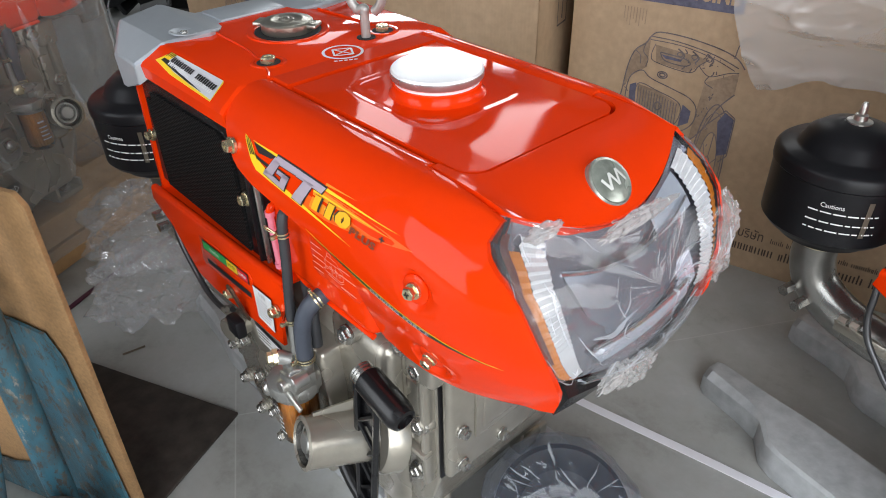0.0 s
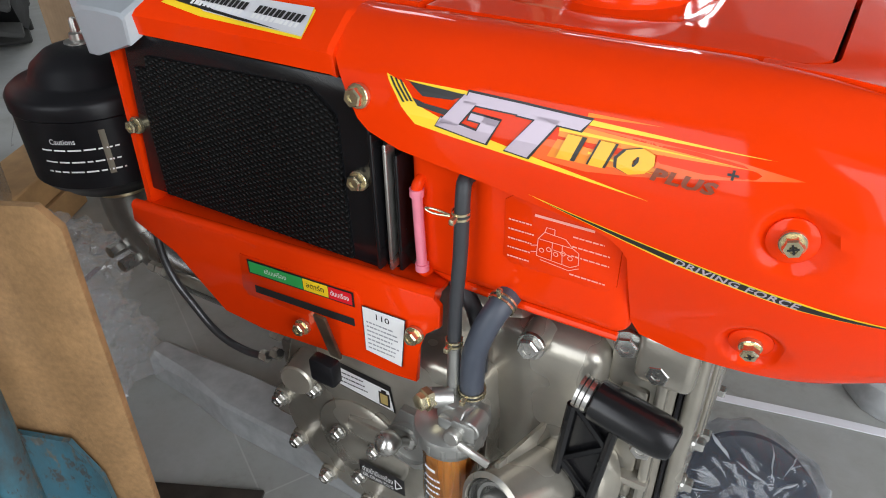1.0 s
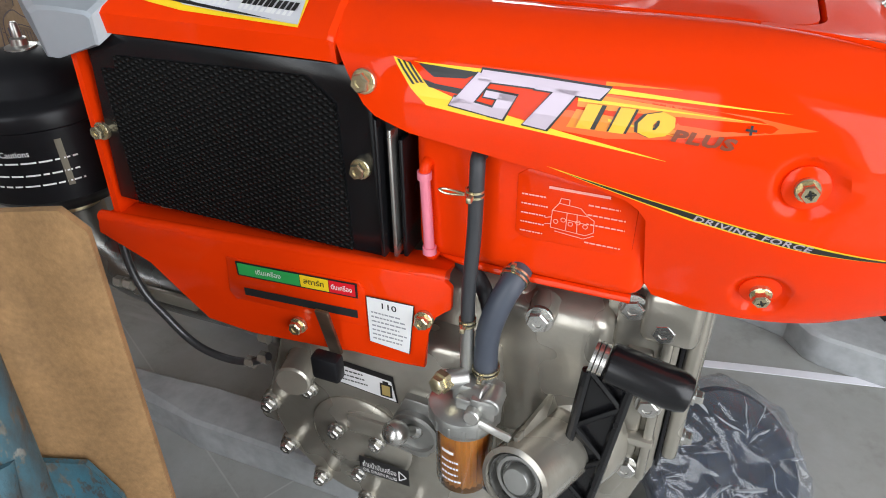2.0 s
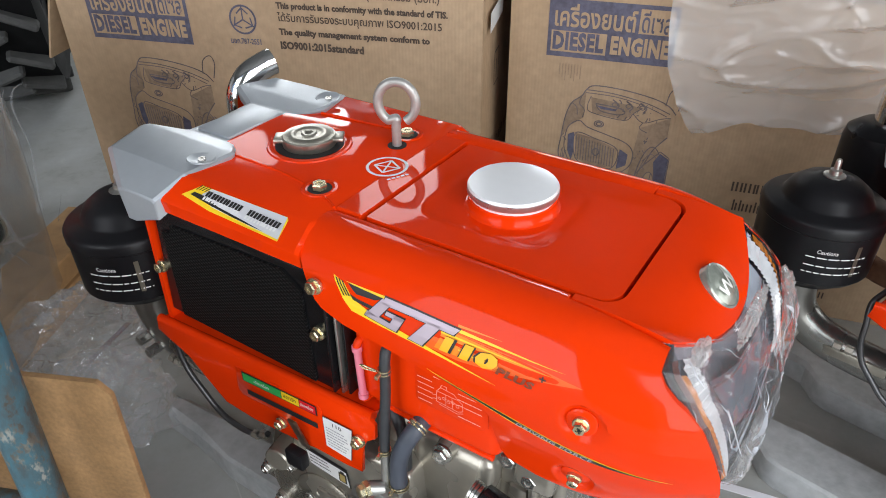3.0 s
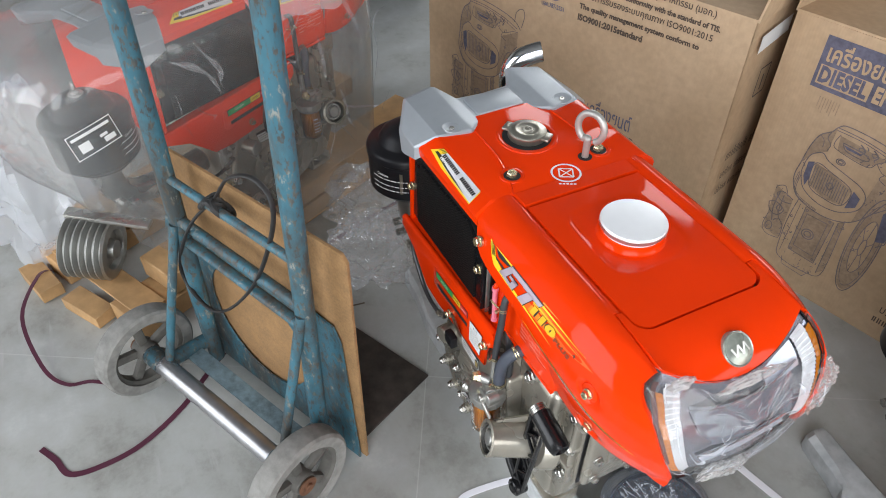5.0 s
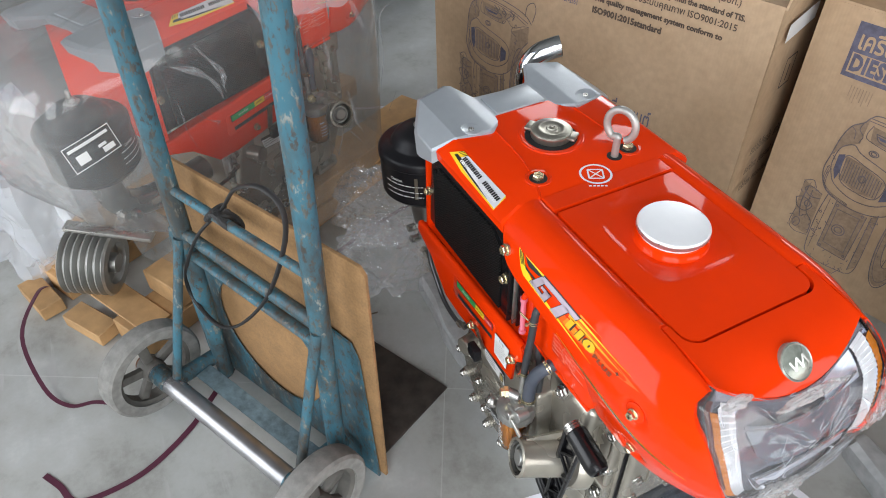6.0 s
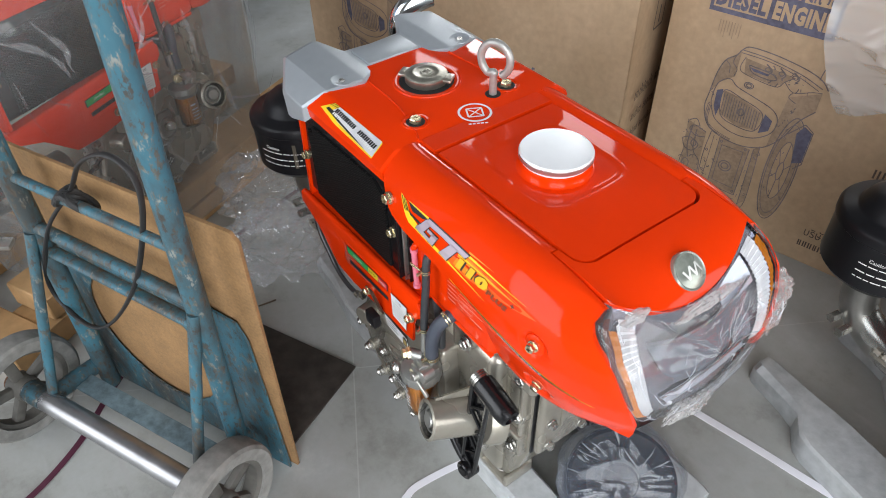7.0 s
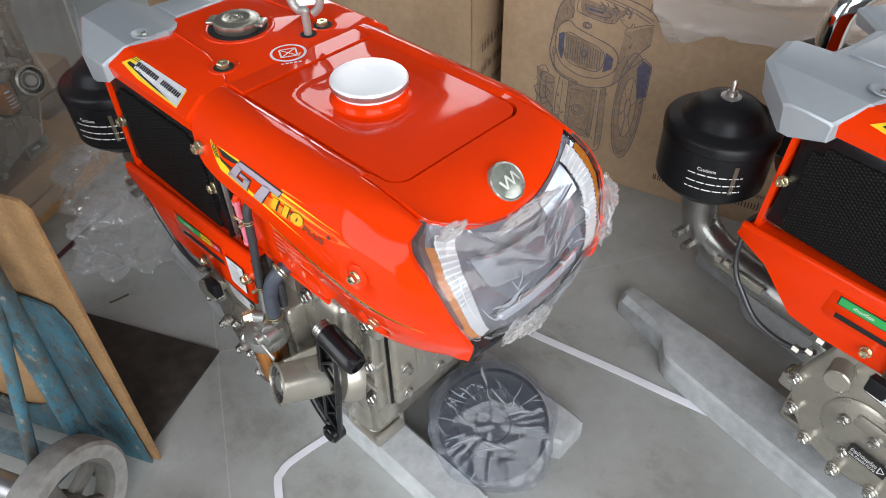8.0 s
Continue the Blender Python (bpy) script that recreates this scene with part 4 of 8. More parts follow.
def build_radiator(engine):
    body = part("radiator_body", rbox(bmesh.new(), (-0.175, 0, 0.507), (0.288, 0.312, 0.16), 0.004), BLACK_SATIN, engine, "black radiator core housing")
    # frame round the grille
    outer = [(-0.322, 0.428), (-0.306, 0.586), (-0.066, 0.586), (-0.052, 0.563), (-0.046, 0.548), (-0.046, 0.428)]
    m = Matrix(((1, 0, 0, 0), (0, 0, -1, -0.157), (0, 1, 0, 0), (0, 0, 0, 1)))
    part("grille_frame", prism(bmesh.new(), outer, 0.006, m, 0.0015), BLACK, body, "glossy black grille frame")
    inner = [(-0.297, 0.418 + 0.012), (-0.2965, 0.556), (-0.281, 0.556), (-0.279, 0.5685), (-0.1, 0.5745), (-0.0775, 0.556), (-0.074, 0.430)]
    part("grille_mesh", prism(bmesh.new(), inner, 0.0025, Matrix.Translation((0, -0.0062, 0)) @ m, 0.0), MESH, body, "black expanded-metal radiator grille")
    # folded side flanges
    for i, (x, d) in enumerate(((-0.043, 0.165), (-0.034, 0.161), (-0.0265, 0.158))):
        part("side_flange", rbox(bmesh.new(), (x, -d + 0.02, 0.492 - 0.004 * i), (0.0035, 0.05, 0.118 - 0.008 * i), 0.001), (BLACK, STEEL, BLACK)[i], body)
    # red edge plate towards the rear
    edge = [(-0.334, 0.39), (-0.324, 0.598), (-0.3185, 0.598), (-0.3265, 0.39)]
    part("rear_edge_plate", prism(bmesh.new(), edge, 0.33, Matrix(((1, 0, 0, 0), (0, 0, 1, -0.1655), (0, 1, 0, 0), (0, 0, 0, 1))), 0.0), RED, engine, "", 0)
    for x, z in ((-0.321 + 0.004, 0.497), (-0.060, 0.507)):
        bolt(engine, (x, -0.1645, z), (0, -1, 0.05), 0.0066)


def build_lower_plate(engine):
    # folded red plate under the grille
    m = Matrix(((1, 0, 0, 0), (0, 0, -1, -0.168), (0, 1, 0, 0), (0, 0, 0, 1)))
    tilt = Matrix.Translation((0, -0.006, 0))
    out = [(-0.346, 0.392), (-0.342, 0.409), (0.012, 0.4305), (0.019, 0.424), (0.018, 0.402), (0.004, 0.392), (-0.003, 0.372), (-0.006, 0.332), (-0.03, 0.330), (-0.075, 0.3285), (-0.1, 0.3245), (-0.185, 0.316), (-0.235, 0.318), (-0.262, 0.344), (-0.29, 0.372)]
    plate = part("lower_plate", prism(bmesh.new(), out, 0.0045, tilt @ m, 0.0012), RED, engine, "red folded control plate with a slot", 30)
    bm = tube(bmesh.new(), [(-0.343, -0.172, 0.408), (-0.17, -0.172, 0.4185), (0.013, -0.172, 0.4295)], 0.0062, 10, 3)
    part("folded_edge", bm, RED, plate)
    part("plate_flange", prism(bmesh.new(), [(-0.34, -0.172), (0.012, -0.172), (0.012, -0.145), (-0.335, -0.145)], 0.004, Matrix(((1, 0, 0, 0), (0, 1, 0, 0), (0.06, 0, 1, 0.4265), (0, 0, 0, 1)))), RED, plate)
    part("pressed_field", prism(bmesh.new(), [(-0.196, 0.402), (-0.064, 0.410), (-0.058, 0.404), (-0.058, 0.363), (-0.194, 0.355), (-0.2, 0.362)], 0.0012, Matrix.Translation((0, -0.0105, 0)) @ m, 0.0008), RED, plate)
    face = Matrix.Translation((0, -0.0122, 0)) @ m

    def stick(name, polys, mat, lift, smooth=0):
        bm = polys if isinstance(polys, bmesh.types.BMesh) else flat(polys)
        bmesh.ops.transform(bm, matrix=face @ Matrix.Translation((0, 0, lift)), verts=bm.verts)
        return part(name, bm, mat, plate, "", smooth)

    def slanted(x0, x1, z, h, k=0.062):
        return [(x0, z + k * (x0 + 0.2)), (x1, z + k * (x1 + 0.2)), (x1, z + h + k * (x1 + 0.2)), (x0, z + h + k * (x0 + 0.2))]

    stick("slot", [slanted(-0.182, -0.066, 0.3625, 0.0085)], RECESS_SHADE, 0.0004)
    stick("strip_rim", [slanted(-0.186, -0.064, 0.384, 0.0155)], INK, 0.0004)
    stick("strip_green", [slanted(-0.184, -0.120, 0.3855, 0.0125)], GREEN, 0.0008)
    stick("strip_yellow", [slanted(-0.1195, -0.0915, 0.3855, 0.0125)], YELLOW, 0.0008)
    stick("strip_red", [slanted(-0.091, -0.066, 0.3855, 0.0125)], SIGNAL, 0.0008)
    for txt, x, w in (("เดินเครื่อง", -0.165, 0.026), ("สตาร์ท", -0.116, 0.02), ("ดับเครื่อง", -0.089, 0.02)):
        bm = letters(txt, w, 0.006, 0.01)
        for v in bm.verts:
            v.co = (v.co.x + x, v.co.y + 0.3895 + 0.062 * (v.co.x + x + 0.2), 0)
        stick("strip_text", bm, WHITE if x != -0.116 else INK, 0.0011)
    stick("label_rim", [[(-0.0565, 0.398), (-0.0125, 0.400), (-0.0185, 0.3455), (-0.0565, 0.3485)]], INK, 0.0004)
    stick("label_paper", [[(-0.0558, 0.3973), (-0.0133, 0.3993), (-0.0192, 0.3462), (-0.0558, 0.3492)]], WHITE, 0.0008)
    stick("label_number", moved(letters("110", 0.0135, 0.0062, 0.012), -0.042, 0.3885), INK, 0.0011)
    rng = random.Random(4)
    stick("label_rows", glyph_rows(-0.0525, 0.352, 0.033, 0.033, 7, rng, 0.34), surface("faded_print", (0.3, 0.3, 0.32), 0.5), 0.0011)
    for x, z in ((-0.128, 0.345), (-0.004, 0.389)):
        bolt(engine, (x, -0.181, z), (0, -1, 0.05), 0.0064)
    # speed lever with a black cap
    bm = rbox(bmesh.new(), (0, 0, 0), (0.013, 0.0035, 0.06), 0.001, basis((-0.092, -0.188, 0.353), (0.0, -0.25, 1)))
    lever = part("speed_lever", bm, surface("lever_steel", (0.2, 0.13, 0.09), 0.4, 0.8, vary=0.4, scale=60), engine, "steel speed lever")
    part("lever_cap", rbox(bmesh.new(), (-0.092, -0.197, 0.321), (0.027, 0.014, 0.026), 0.003), BLACK_SATIN, lever, "black plastic lever cap")


def build_tank(engine):
    bm = bmesh.new()
    rbox(bm, (0.07, -0.005, 0.500), (0.176, 0.312, 0.128), 0.013, seg=4)
    tank = part("fuel_tank", bm, RED, engine, "glossy red fuel tank", 40)
    part("tank_seam", tube(bmesh.new(), [(-0.012, -0.146, 0.438), (0.03, -0.155, 0.4345), (0.15, -0.155, 0.4345)], 0.0035, 8, 4), RED, tank)
    m = Matrix(((1, 0, 0, 0), (0, 0, -1, -0.1605), (0, 1, 0, 0), (0, 0, 0, 1)))
    part("label_field", prism(bmesh.new(), [(0.062, 0.478), (0.062, 0.524), (0.07, 0.530), (0.132, 0.522), (0.146, 0.512), (0.146, 0.480), (0.139, 0.4735), (0.068, 0.4735)], 0.0014, m, 0.001), RED, tank)
    rng = random.Random(7)
    polys = [bar(0.085, 0.5175, 0.127, 0.5195)]
    for side, x in ((0, 0.066), (1, 0.113)):
        for k in range(5):
            if side == 0 or k in (0, 2, 3, 4):
                polys += glyph_rows(x, 0.479 + 0.0075 * k, 0.02 if side == 0 else 0.028, 0.0022, 1, rng, 0.5)
    w = 0.0005
    for line in ([(0.088, 0.487), (0.0885, 0.501), (0.093, 0.5075), (0.108, 0.5065), (0.1135, 0.501), (0.118, 0.4985), (0.1185, 0.489), (0.113, 0.4855), (0.088, 0.487)], [(0.0885, 0.501), (0.1135, 0.501)], [(0.099, 0.501), (0.099, 0.487)],
                 [(0.093, 0.5075), (0.094, 0.5115), (0.1, 0.5115), (0.1, 0.5075)], [(0.0835, 0.494), (0.088, 0.4955)], [(0.0835, 0.489), (0.088, 0.49)], [(0.1, 0.4955), (0.113, 0.4945)], [(0.106, 0.501), (0.107, 0.4865)], [(0.091, 0.4845), (0.112, 0.4825), (0.119, 0.4865)]):
        polys += stroke(line, w)
    for k in range(5):
        polys += ring_poly(0.0915 + 0.0052 * k, 0.4925 + 0.0022 * (k % 2), 0.0014, 0.0019, 10)
    bm = flat(polys)
    bmesh.ops.transform(bm, matrix=m @ Matrix.Translation((0, 0, 0.0022)), verts=bm.verts)
    part("tank_label_print", bm, surface("pale_print", (0.85, 0.36, 0.27), 0.4, vary=0.15), tank, "", 0)
    # sight tube
    part("sight_tube", tube(bmesh.new(), [(-0.0045, -0.1655, 0.445), (-0.0055, -0.166, 0.48), (-0.007, -0.1655, 0.512)], 0.0042, 12, 4), PINK, engine, "pink clear sight tube")
    for z, x in ((0.447, -0.0045), (0.512, -0.007)):
        part("tube_clip", cyl(bmesh.new(), (x, -0.1655, z - 0.003), (x, -0.1655, z + 0.003), 0.0056, seg=14), PINK, engine)
        part("tube_elbow", tube(bmesh.new(), [(x, -0.1655, z + (0.002 if z > 0.48 else -0.002)), (x + 0.001, -0.163, z + (0.008 if z > 0.48 else -0.006)), (x + 0.001, -0.152, z + (0.009 if z > 0.48 else -0.007))], 0.0045, 10, 4), RED, engine)
    # return hose and feed hose
    part("thin_hose", tube(bmesh.new(), [(0.0345, -0.152, 0.533), (0.0352, -0.168, 0.535), (0.037, -0.1755, 0.525), (0.0365, -0.178, 0.48), (0.034, -0.181, 0.43), (0.034, -0.183, 0.395)], 0.0055, 14, 6), RUBBER, engine, "thin dark rubber fuel hose")
    part("feed_hose", tube(bmesh.new(), [(0.067, -0.148, 0.442), (0.0655, -0.168, 0.438), (0.058, -0.178, 0.42), (0.0505, -0.181, 0.39), (0.0495, -0.182, 0.352)], 0.0098, 16, 6), RUBBER_BLUE, engine, "thick blue-grey rubber fuel hose")
    part("back_hose", tube(bmesh.new(), [(0.0, -0.14, 0.43), (0.03, -0.155, 0.425), (0.045, -0.162, 0.40), (0.046, -0.163, 0.36)], 0.0068, 12, 5), RUBBER, engine)
    for p, n, r in (((0.0655, -0.166, 0.4385), (0.1, 0.75, 0.3), 0.0103), ((0.0498, -0.182, 0.355), (0, 0, 1), 0.0103), ((0.036, -0.1765, 0.512), (0, 0, 1), 0.0058), ((0.034, -0.183, 0.4), (0, 0, 1), 0.0058)):
        clamp = bmesh.new()
        t = basis(p, n)
        for dz in (-0.002, 0.002):
            lathe(clamp, [(r, dz - 0.0009), (r + 0.0011, dz - 0.0009), (r + 0.0011, dz + 0.0009), (r, dz + 0.0009)], t, 20)
        rbox(clamp, (0, -r - 0.004, 0), (0.004, 0.008, 0.0045), 0.0008, t)
        part("hose_clamp", clamp, BRASS, engine)
    part("hose_pin", tube(bmesh.new(), [(0.03, -0.181, 0.512), (0.018, -0.184, 0.515), (0.012, -0.184, 0.5135), (0.018, -0.184, 0.5115), (0.03, -0.181, 0.511)], 0.0009, 8, 4), BRASS, engine)


def build_fuel_filter(engine):
    c = V((0.0365, -0.194, 0.0))
    base = basis(c, (0, 0.0, 1))
    bm = lathe(bmesh.new(), [(0.0, 0.331), (0.012, 0.331), (0.0245, 0.3275), (0.0295, 0.325), (0.0305, 0.322), (0.0305, 0.312), (0.028, 0.310), (0.0265, 0.304), (0, 0.304)], base, 40)
    rbox(bm, (0.04, -0.192, 0.338), (0.026, 0.02, 0.022), 0.004, seg=2)
    rbox(bm, (0.057, -0.196, 0.336), (0.022, 0.03, 0.02), 0.003)
    rbox(bm, (0.05, -0.206, 0.333), (0.034, 0.006, 0.016), 0.002)
    cyl(bm, (0.062, -0.19, 0.34), (0.062, -0.21, 0.34), 0.009, seg=16, bev=0.001)
    for a in range(0, 360, 24):
        rbox(bm, (0.0295, 0, 0.315), (0.003, 0.004, 0.011), 0.001, base @ pose(0, 0, 0, 0, 0, a))
    cyl(bm, (0.034, -0.184, 0.34), (0.034, -0.183, 0.398), 0.0062, 0.005, 14, 0.001)
    cyl(bm, (0.0495, -0.183, 0.335), (0.0495, -0.182, 0.36), 0.0085, seg=14, bev=0.001)
    cyl(bm, (0.0365, -0.194, 0.336), (0.058, -0.2, 0.342), 0.010, seg=16, bev=0.001)
    cyl(bm, (0.0365, -0.19, 0.347), (0.022, -0.202, 0.35), 0.0085, seg=16, bev=0.001)
    head = part("filter_head", bm, CAST_RAW, engine, "cast aluminium fuel filter head")
    part("drain_screw", lathe(bmesh.new(), [(0, -0.001), (0.0085, -0.001), (0.0085, 0.004), (0.0065, 0.0045), (0.0065, 0.009), (0.005, 0.010), (0, 0.010)], basis((0.022, -0.203, 0.350), (-0.35, -0.9, 0.1)) @ Matrix.Scale(1.15, 4), 6), BRASS, head)
    bm = rbox(bmesh.new(), (0.018, 0, 0), (0.036, 0.007, 0.004), 0.0015, basis((0.048, -0.214, 0.328), (0.1, -1, 0.35), (1, 0, -0.3)))
    part("tap_lever", bm, STEEL, head)
    part("lever_hub", cyl(bmesh.new(), (0.05, -0.2, 0.33), (0.0505, -0.219, 0.333), 0.0068, seg=16, bev=0.0012), STEEL, head)
    part("filter_bowl", lathe(bmesh.new(), [(0.0245, 0.306), (0.0248, 0.235), (0.020, 0.2285), (0.012, 0.2265), (0, 0.2265)], base, 36), BOWL, engine, "clear plastic filter bowl")
    # pleated paper element
    n = 44
    ring = [((0.0215 if i % 2 else 0.019) * math.cos(2 * math.pi * i / n), (0.0215 if i % 2 else 0.019) * math.sin(2 * math.pi * i / n)) for i in range(n)]
    part("paper_element", loft(bmesh.new(), [[c + V((x, y, z)) for x, y in ring] for z in (0.236, 0.306)]), PAPER, engine, "pleated orange filter paper", 0)
    rng = random.Random(3)

    def wrap_round(x, y):
        a = -math.pi / 2 - 0.5 + x / 0.0252
        return c + V((0.0252 * math.cos(a), 0.0252 * math.sin(a), y))

    bm = cut(flat([bar(0.0, 0.283, 0.012, 0.2865)] + glyph_rows(0, 0.246, 0.02, 0.032, 4, rng, 0.3)), 0.003, (0,))
    part("bowl_print", warp(bm, wrap_round), WHITE, engine, "", 0)


def build_block(engine):
    """Crankcase, gear cover, cylinder block, head and feet."""
    bm = bmesh.new()
    rbox(bm, (-0.06, 0.005, 0.245), (0.27, 0.27, 0.31), 0.02, seg=3)
    part("crankcase", bm, CAST, engine, "grey-painted cast crankcase")
    # flat gear cover with a round lower outline
    m = Matrix(((1, 0, 0, 0), (0, 0, -1, -0.130), (0, 1, 0, 0), (0, 0, 0, 1)))
    out = [(-0.155, 0.345), (0.05, 0.345), (0.055, 0.28), (0.055, 0.15), (0.03, 0.115)]
    out += [(-0.083 + 0.112 * math.cos(a), 0.205 + 0.112 * math.sin(a)) for a in (radians(-55 - 12.5 * i) for i in range(12))]
    cover = part("gear_cover", prism(bmesh.new(), out, 0.034, m, 0.007, 3), CAST, engine, "flat grey gear cover with a rounded lower edge")
    for a in (-62, -92, -122, -150, 178):
        x, z = -0.083 + 0.108 * math.cos(radians(a)), 0.205 + 0.108 * math.sin(radians(a))
        part("cover_boss", cyl(bmesh.new(), (x, -0.135, z), (x, -0.168, z), 0.0125, 0.011, 18, 0.002), CAST, cover)
        bolt(engine, (x, -0.1685, z), (0, -1, 0), 0.0075, STEEL)
    bm = lathe(bmesh.new(), [(0.056, 0), (0.056, 0.003), (0.051, 0.0065), (0.0, 0.0075)], basis((-0.085, -0.163, 0.195), (0, -1, 0)), 48)
    rbox(bm, (-0.06, -0.168, 0.222), (0.075, 0.012, 0.026), 0.006)
    part("pump_cover", bm, CAST, cover)
    for x, z in ((-0.109, 0.207), (-0.063, 0.207), (-0.088, 0.150), (-0.133, 0.256)):
        bolt(engine, (x, -0.1735, z), (0, -1, 0), 0.0068, STEEL)
    # dipstick with its oval base
    base = part("dipstick_base", prism(bmesh.new(), [(-0.044, 0.25), (-0.031, 0.280), (0.002, 0.279), (0.006, 0.262), (-0.009, 0.207), (-0.018, 0.202), (-0.046, 0.207), (-0.05, 0.215)], 0.008, Matrix.Translation((0, -0.034, 0)) @ m, 0.002), CAST_RAW, engine, "bare cast oil filler base")
    part("filler_ring", lathe(bmesh.new(), [(0.019, 0), (0.0195, 0.005), (0.0165, 0.006), (0.016, 0.003), (0, 0.003)], basis((-0.02, -0.172, 0.242), (0, -1, 0)) @ Matrix.Scale(1.3, 4), 32), CAST_RAW, base)
    bm = lathe(bmesh.new(), [(0.008, 0), (0.0085, 0.005), (0.005, 0.008), (0.0045, 0.018), (0.0075, 0.0215), (0.011, 0.027), (0.0122, 0.033), (0.0105, 0.039), (0.006, 0.0425), (0, 0.0435)], basis((-0.019, -0.172, 0.243), (-0.33, -0.85, 0.6)), 28)
    part("dipstick_knob", bm, STEEL, engine, "polished steel dipstick knob")
    # adhesive labels on the gear cover
    face = Matrix.Translation((0, -0.0346, 0)) @ m
    rng = random.Random(11)
    for name, polys, mat, lift in (("label_rim", [[(-0.113, 0.299), (-0.045, 0.295), (-0.041, 0.262), (-0.108, 0.268)]], INK, 0.0004),
                                   ("label_paper", [[(-0.1115, 0.2925), (-0.047, 0.2885), (-0.0425, 0.2635), (-0.1068, 0.2695)]], WHITE, 0.0008),
                                   ("label_rows", glyph_rows(-0.106, 0.272, 0.034, 0.0175, 3, rng, 0.3) + [bar(-0.059, 0.267, -0.0465, 0.284), bar(-0.056, 0.284, -0.05, 0.287)], INK, 0.0011),
                                   ("label_can", [bar(-0.057, 0.269, -0.0485, 0.282)], surface("can_print", (0.45, 0.34, 0.12), 0.4, vary=0.1), 0.0014),
                                   ("drain_label", [bar(-0.085, 0.157, -0.029, 0.181)], INK, 0.0106),
                                   ("drain_arrow", stroke([(-0.04, 0.162), (-0.04, 0.176), (-0.032, 0.169), (-0.04, 0.162)], 0.0014), WHITE, 0.0111)):
        bm = flat(polys)
        bmesh.ops.transform(bm, matrix=face @ Matrix.Translation((0, 0, lift)), verts=bm.verts)
        part(name, bm, mat, cover, "", 0)
    for txt, z, h in (("OIL DRAIN PLUG", 0.1595, 0.005), ("ถ่ายน้ำมันเครื่อง", 0.167, 0.009)):
        bm = moved(letters(txt, 0.038, h, 0.008), -0.081, z)
        bmesh.ops.transform(bm, matrix=face @ Matrix.Translation((0, 0, 0.0112)), verts=bm.verts)
        part("drain_text", bm, WHITE, cover, "", 0)
    # cylinder block: upper box with soft corners
    def set_back(bm):
        """Draws the head and its cover in towards the block."""
        for v in bm.verts:
            v.co.x = 0.13 + (v.co.x - 0.13) * 0.76
        return bm

    bm = rbox(bmesh.new(), (0.085, 0.0, 0.31), (0.11, 0.275, 0.165), 0.017, seg=4)
    rbox(bm, (0.085, 0.0, 0.17), (0.11, 0.24, 0.17), 0.014, seg=3)
    part("cylinder_block", bm, CAST, engine, "grey cast cylinder block")
    side = Matrix(((1, 0, 0, 0), (0, 0, -1, 0.11), (0, 1, 0, 0), (0, 0, 0, 1)))
    bm = prism(bmesh.new(), [(0.13, 0.09), (0.155, 0.09), (0.19, 0.15), (0.214, 0.215), (0.214, 0.42), (0.13, 0.42)], 0.222, side, 0.005)
    prism(bm, [(0.142, 0.16), (0.172, 0.162), (0.196, 0.215), (0.2, 0.40), (0.142, 0.40)], 0.006, Matrix.Translation((0, -0.221, 0)) @ side, 0.004)
    prism(bm, [(0.158, 0.20), (0.19, 0.235), (0.188, 0.36), (0.158, 0.36)], 0.005, Matrix.Translation((0, -0.227, 0)) @ side, 0.004)
    rbox(bm, (0.178, -0.124, 0.262), (0.06, 0.016, 0.010), 0.004)
    rbox(bm, (0.2, -0.118, 0.31), (0.012, 0.02, 0.2), 0.004)
    set_back(bm)
    part("cylinder_head", bm, CAST, engine, "ribbed grey cylinder head")
    part("head_gasket", set_back(rbox(bmesh.new(), (0.2165, 0.0, 0.325), (0.004, 0.226, 0.21), 0.001)), BLACK_SATIN, engine)
    bm = rbox(bmesh.new(), (0.228, 0.0, 0.328), (0.019, 0.224, 0.2), 0.007, seg=3)
    rbox(bm, (0.239, 0.0, 0.335), (0.007, 0.15, 0.12), 0.003)
    rbox(bm, (0.24, 0.0, 0.335), (0.009, 0.13, 0.1), 0.004)
    set_back(bm)
    part("rocker_cover", bm, CAST, engine, "grey rocker cover with edge bolts")
    for y in (-0.094, -0.03, 0.035, 0.094):
        for z in (0.247, 0.3, 0.41):
            if z != 0.3 or abs(y) > 0.09:
                bolt(engine, (0.2125, y, z), (1, 0, 0), 0.0068, STEEL)
    for x, y, z in ((0.082, -0.1395, 0.387), (0.152, -0.118, 0.404), (0.178, -0.118, 0.388), (0.178, -0.119, 0.305), (0.15, -0.119, 0.262), (0.17, -0.119, 0.222)):
        part("block_boss", cyl(bmesh.new(), (x, y + 0.02, z), (x, y - 0.004, z), 0.0135, 0.0115, 18, 0.002), CAST, engine)
        bolt(engine, (x, y - 0.0045, z), (0, -1, 0.1), 0.0095, STEEL)
    bm = rbox(bmesh.new(), (0.182, -0.115, 0.40), (0.046, 0.03, 0.05), 0.008, seg=3)
    part("head_shoulder", bm, CAST, engine)
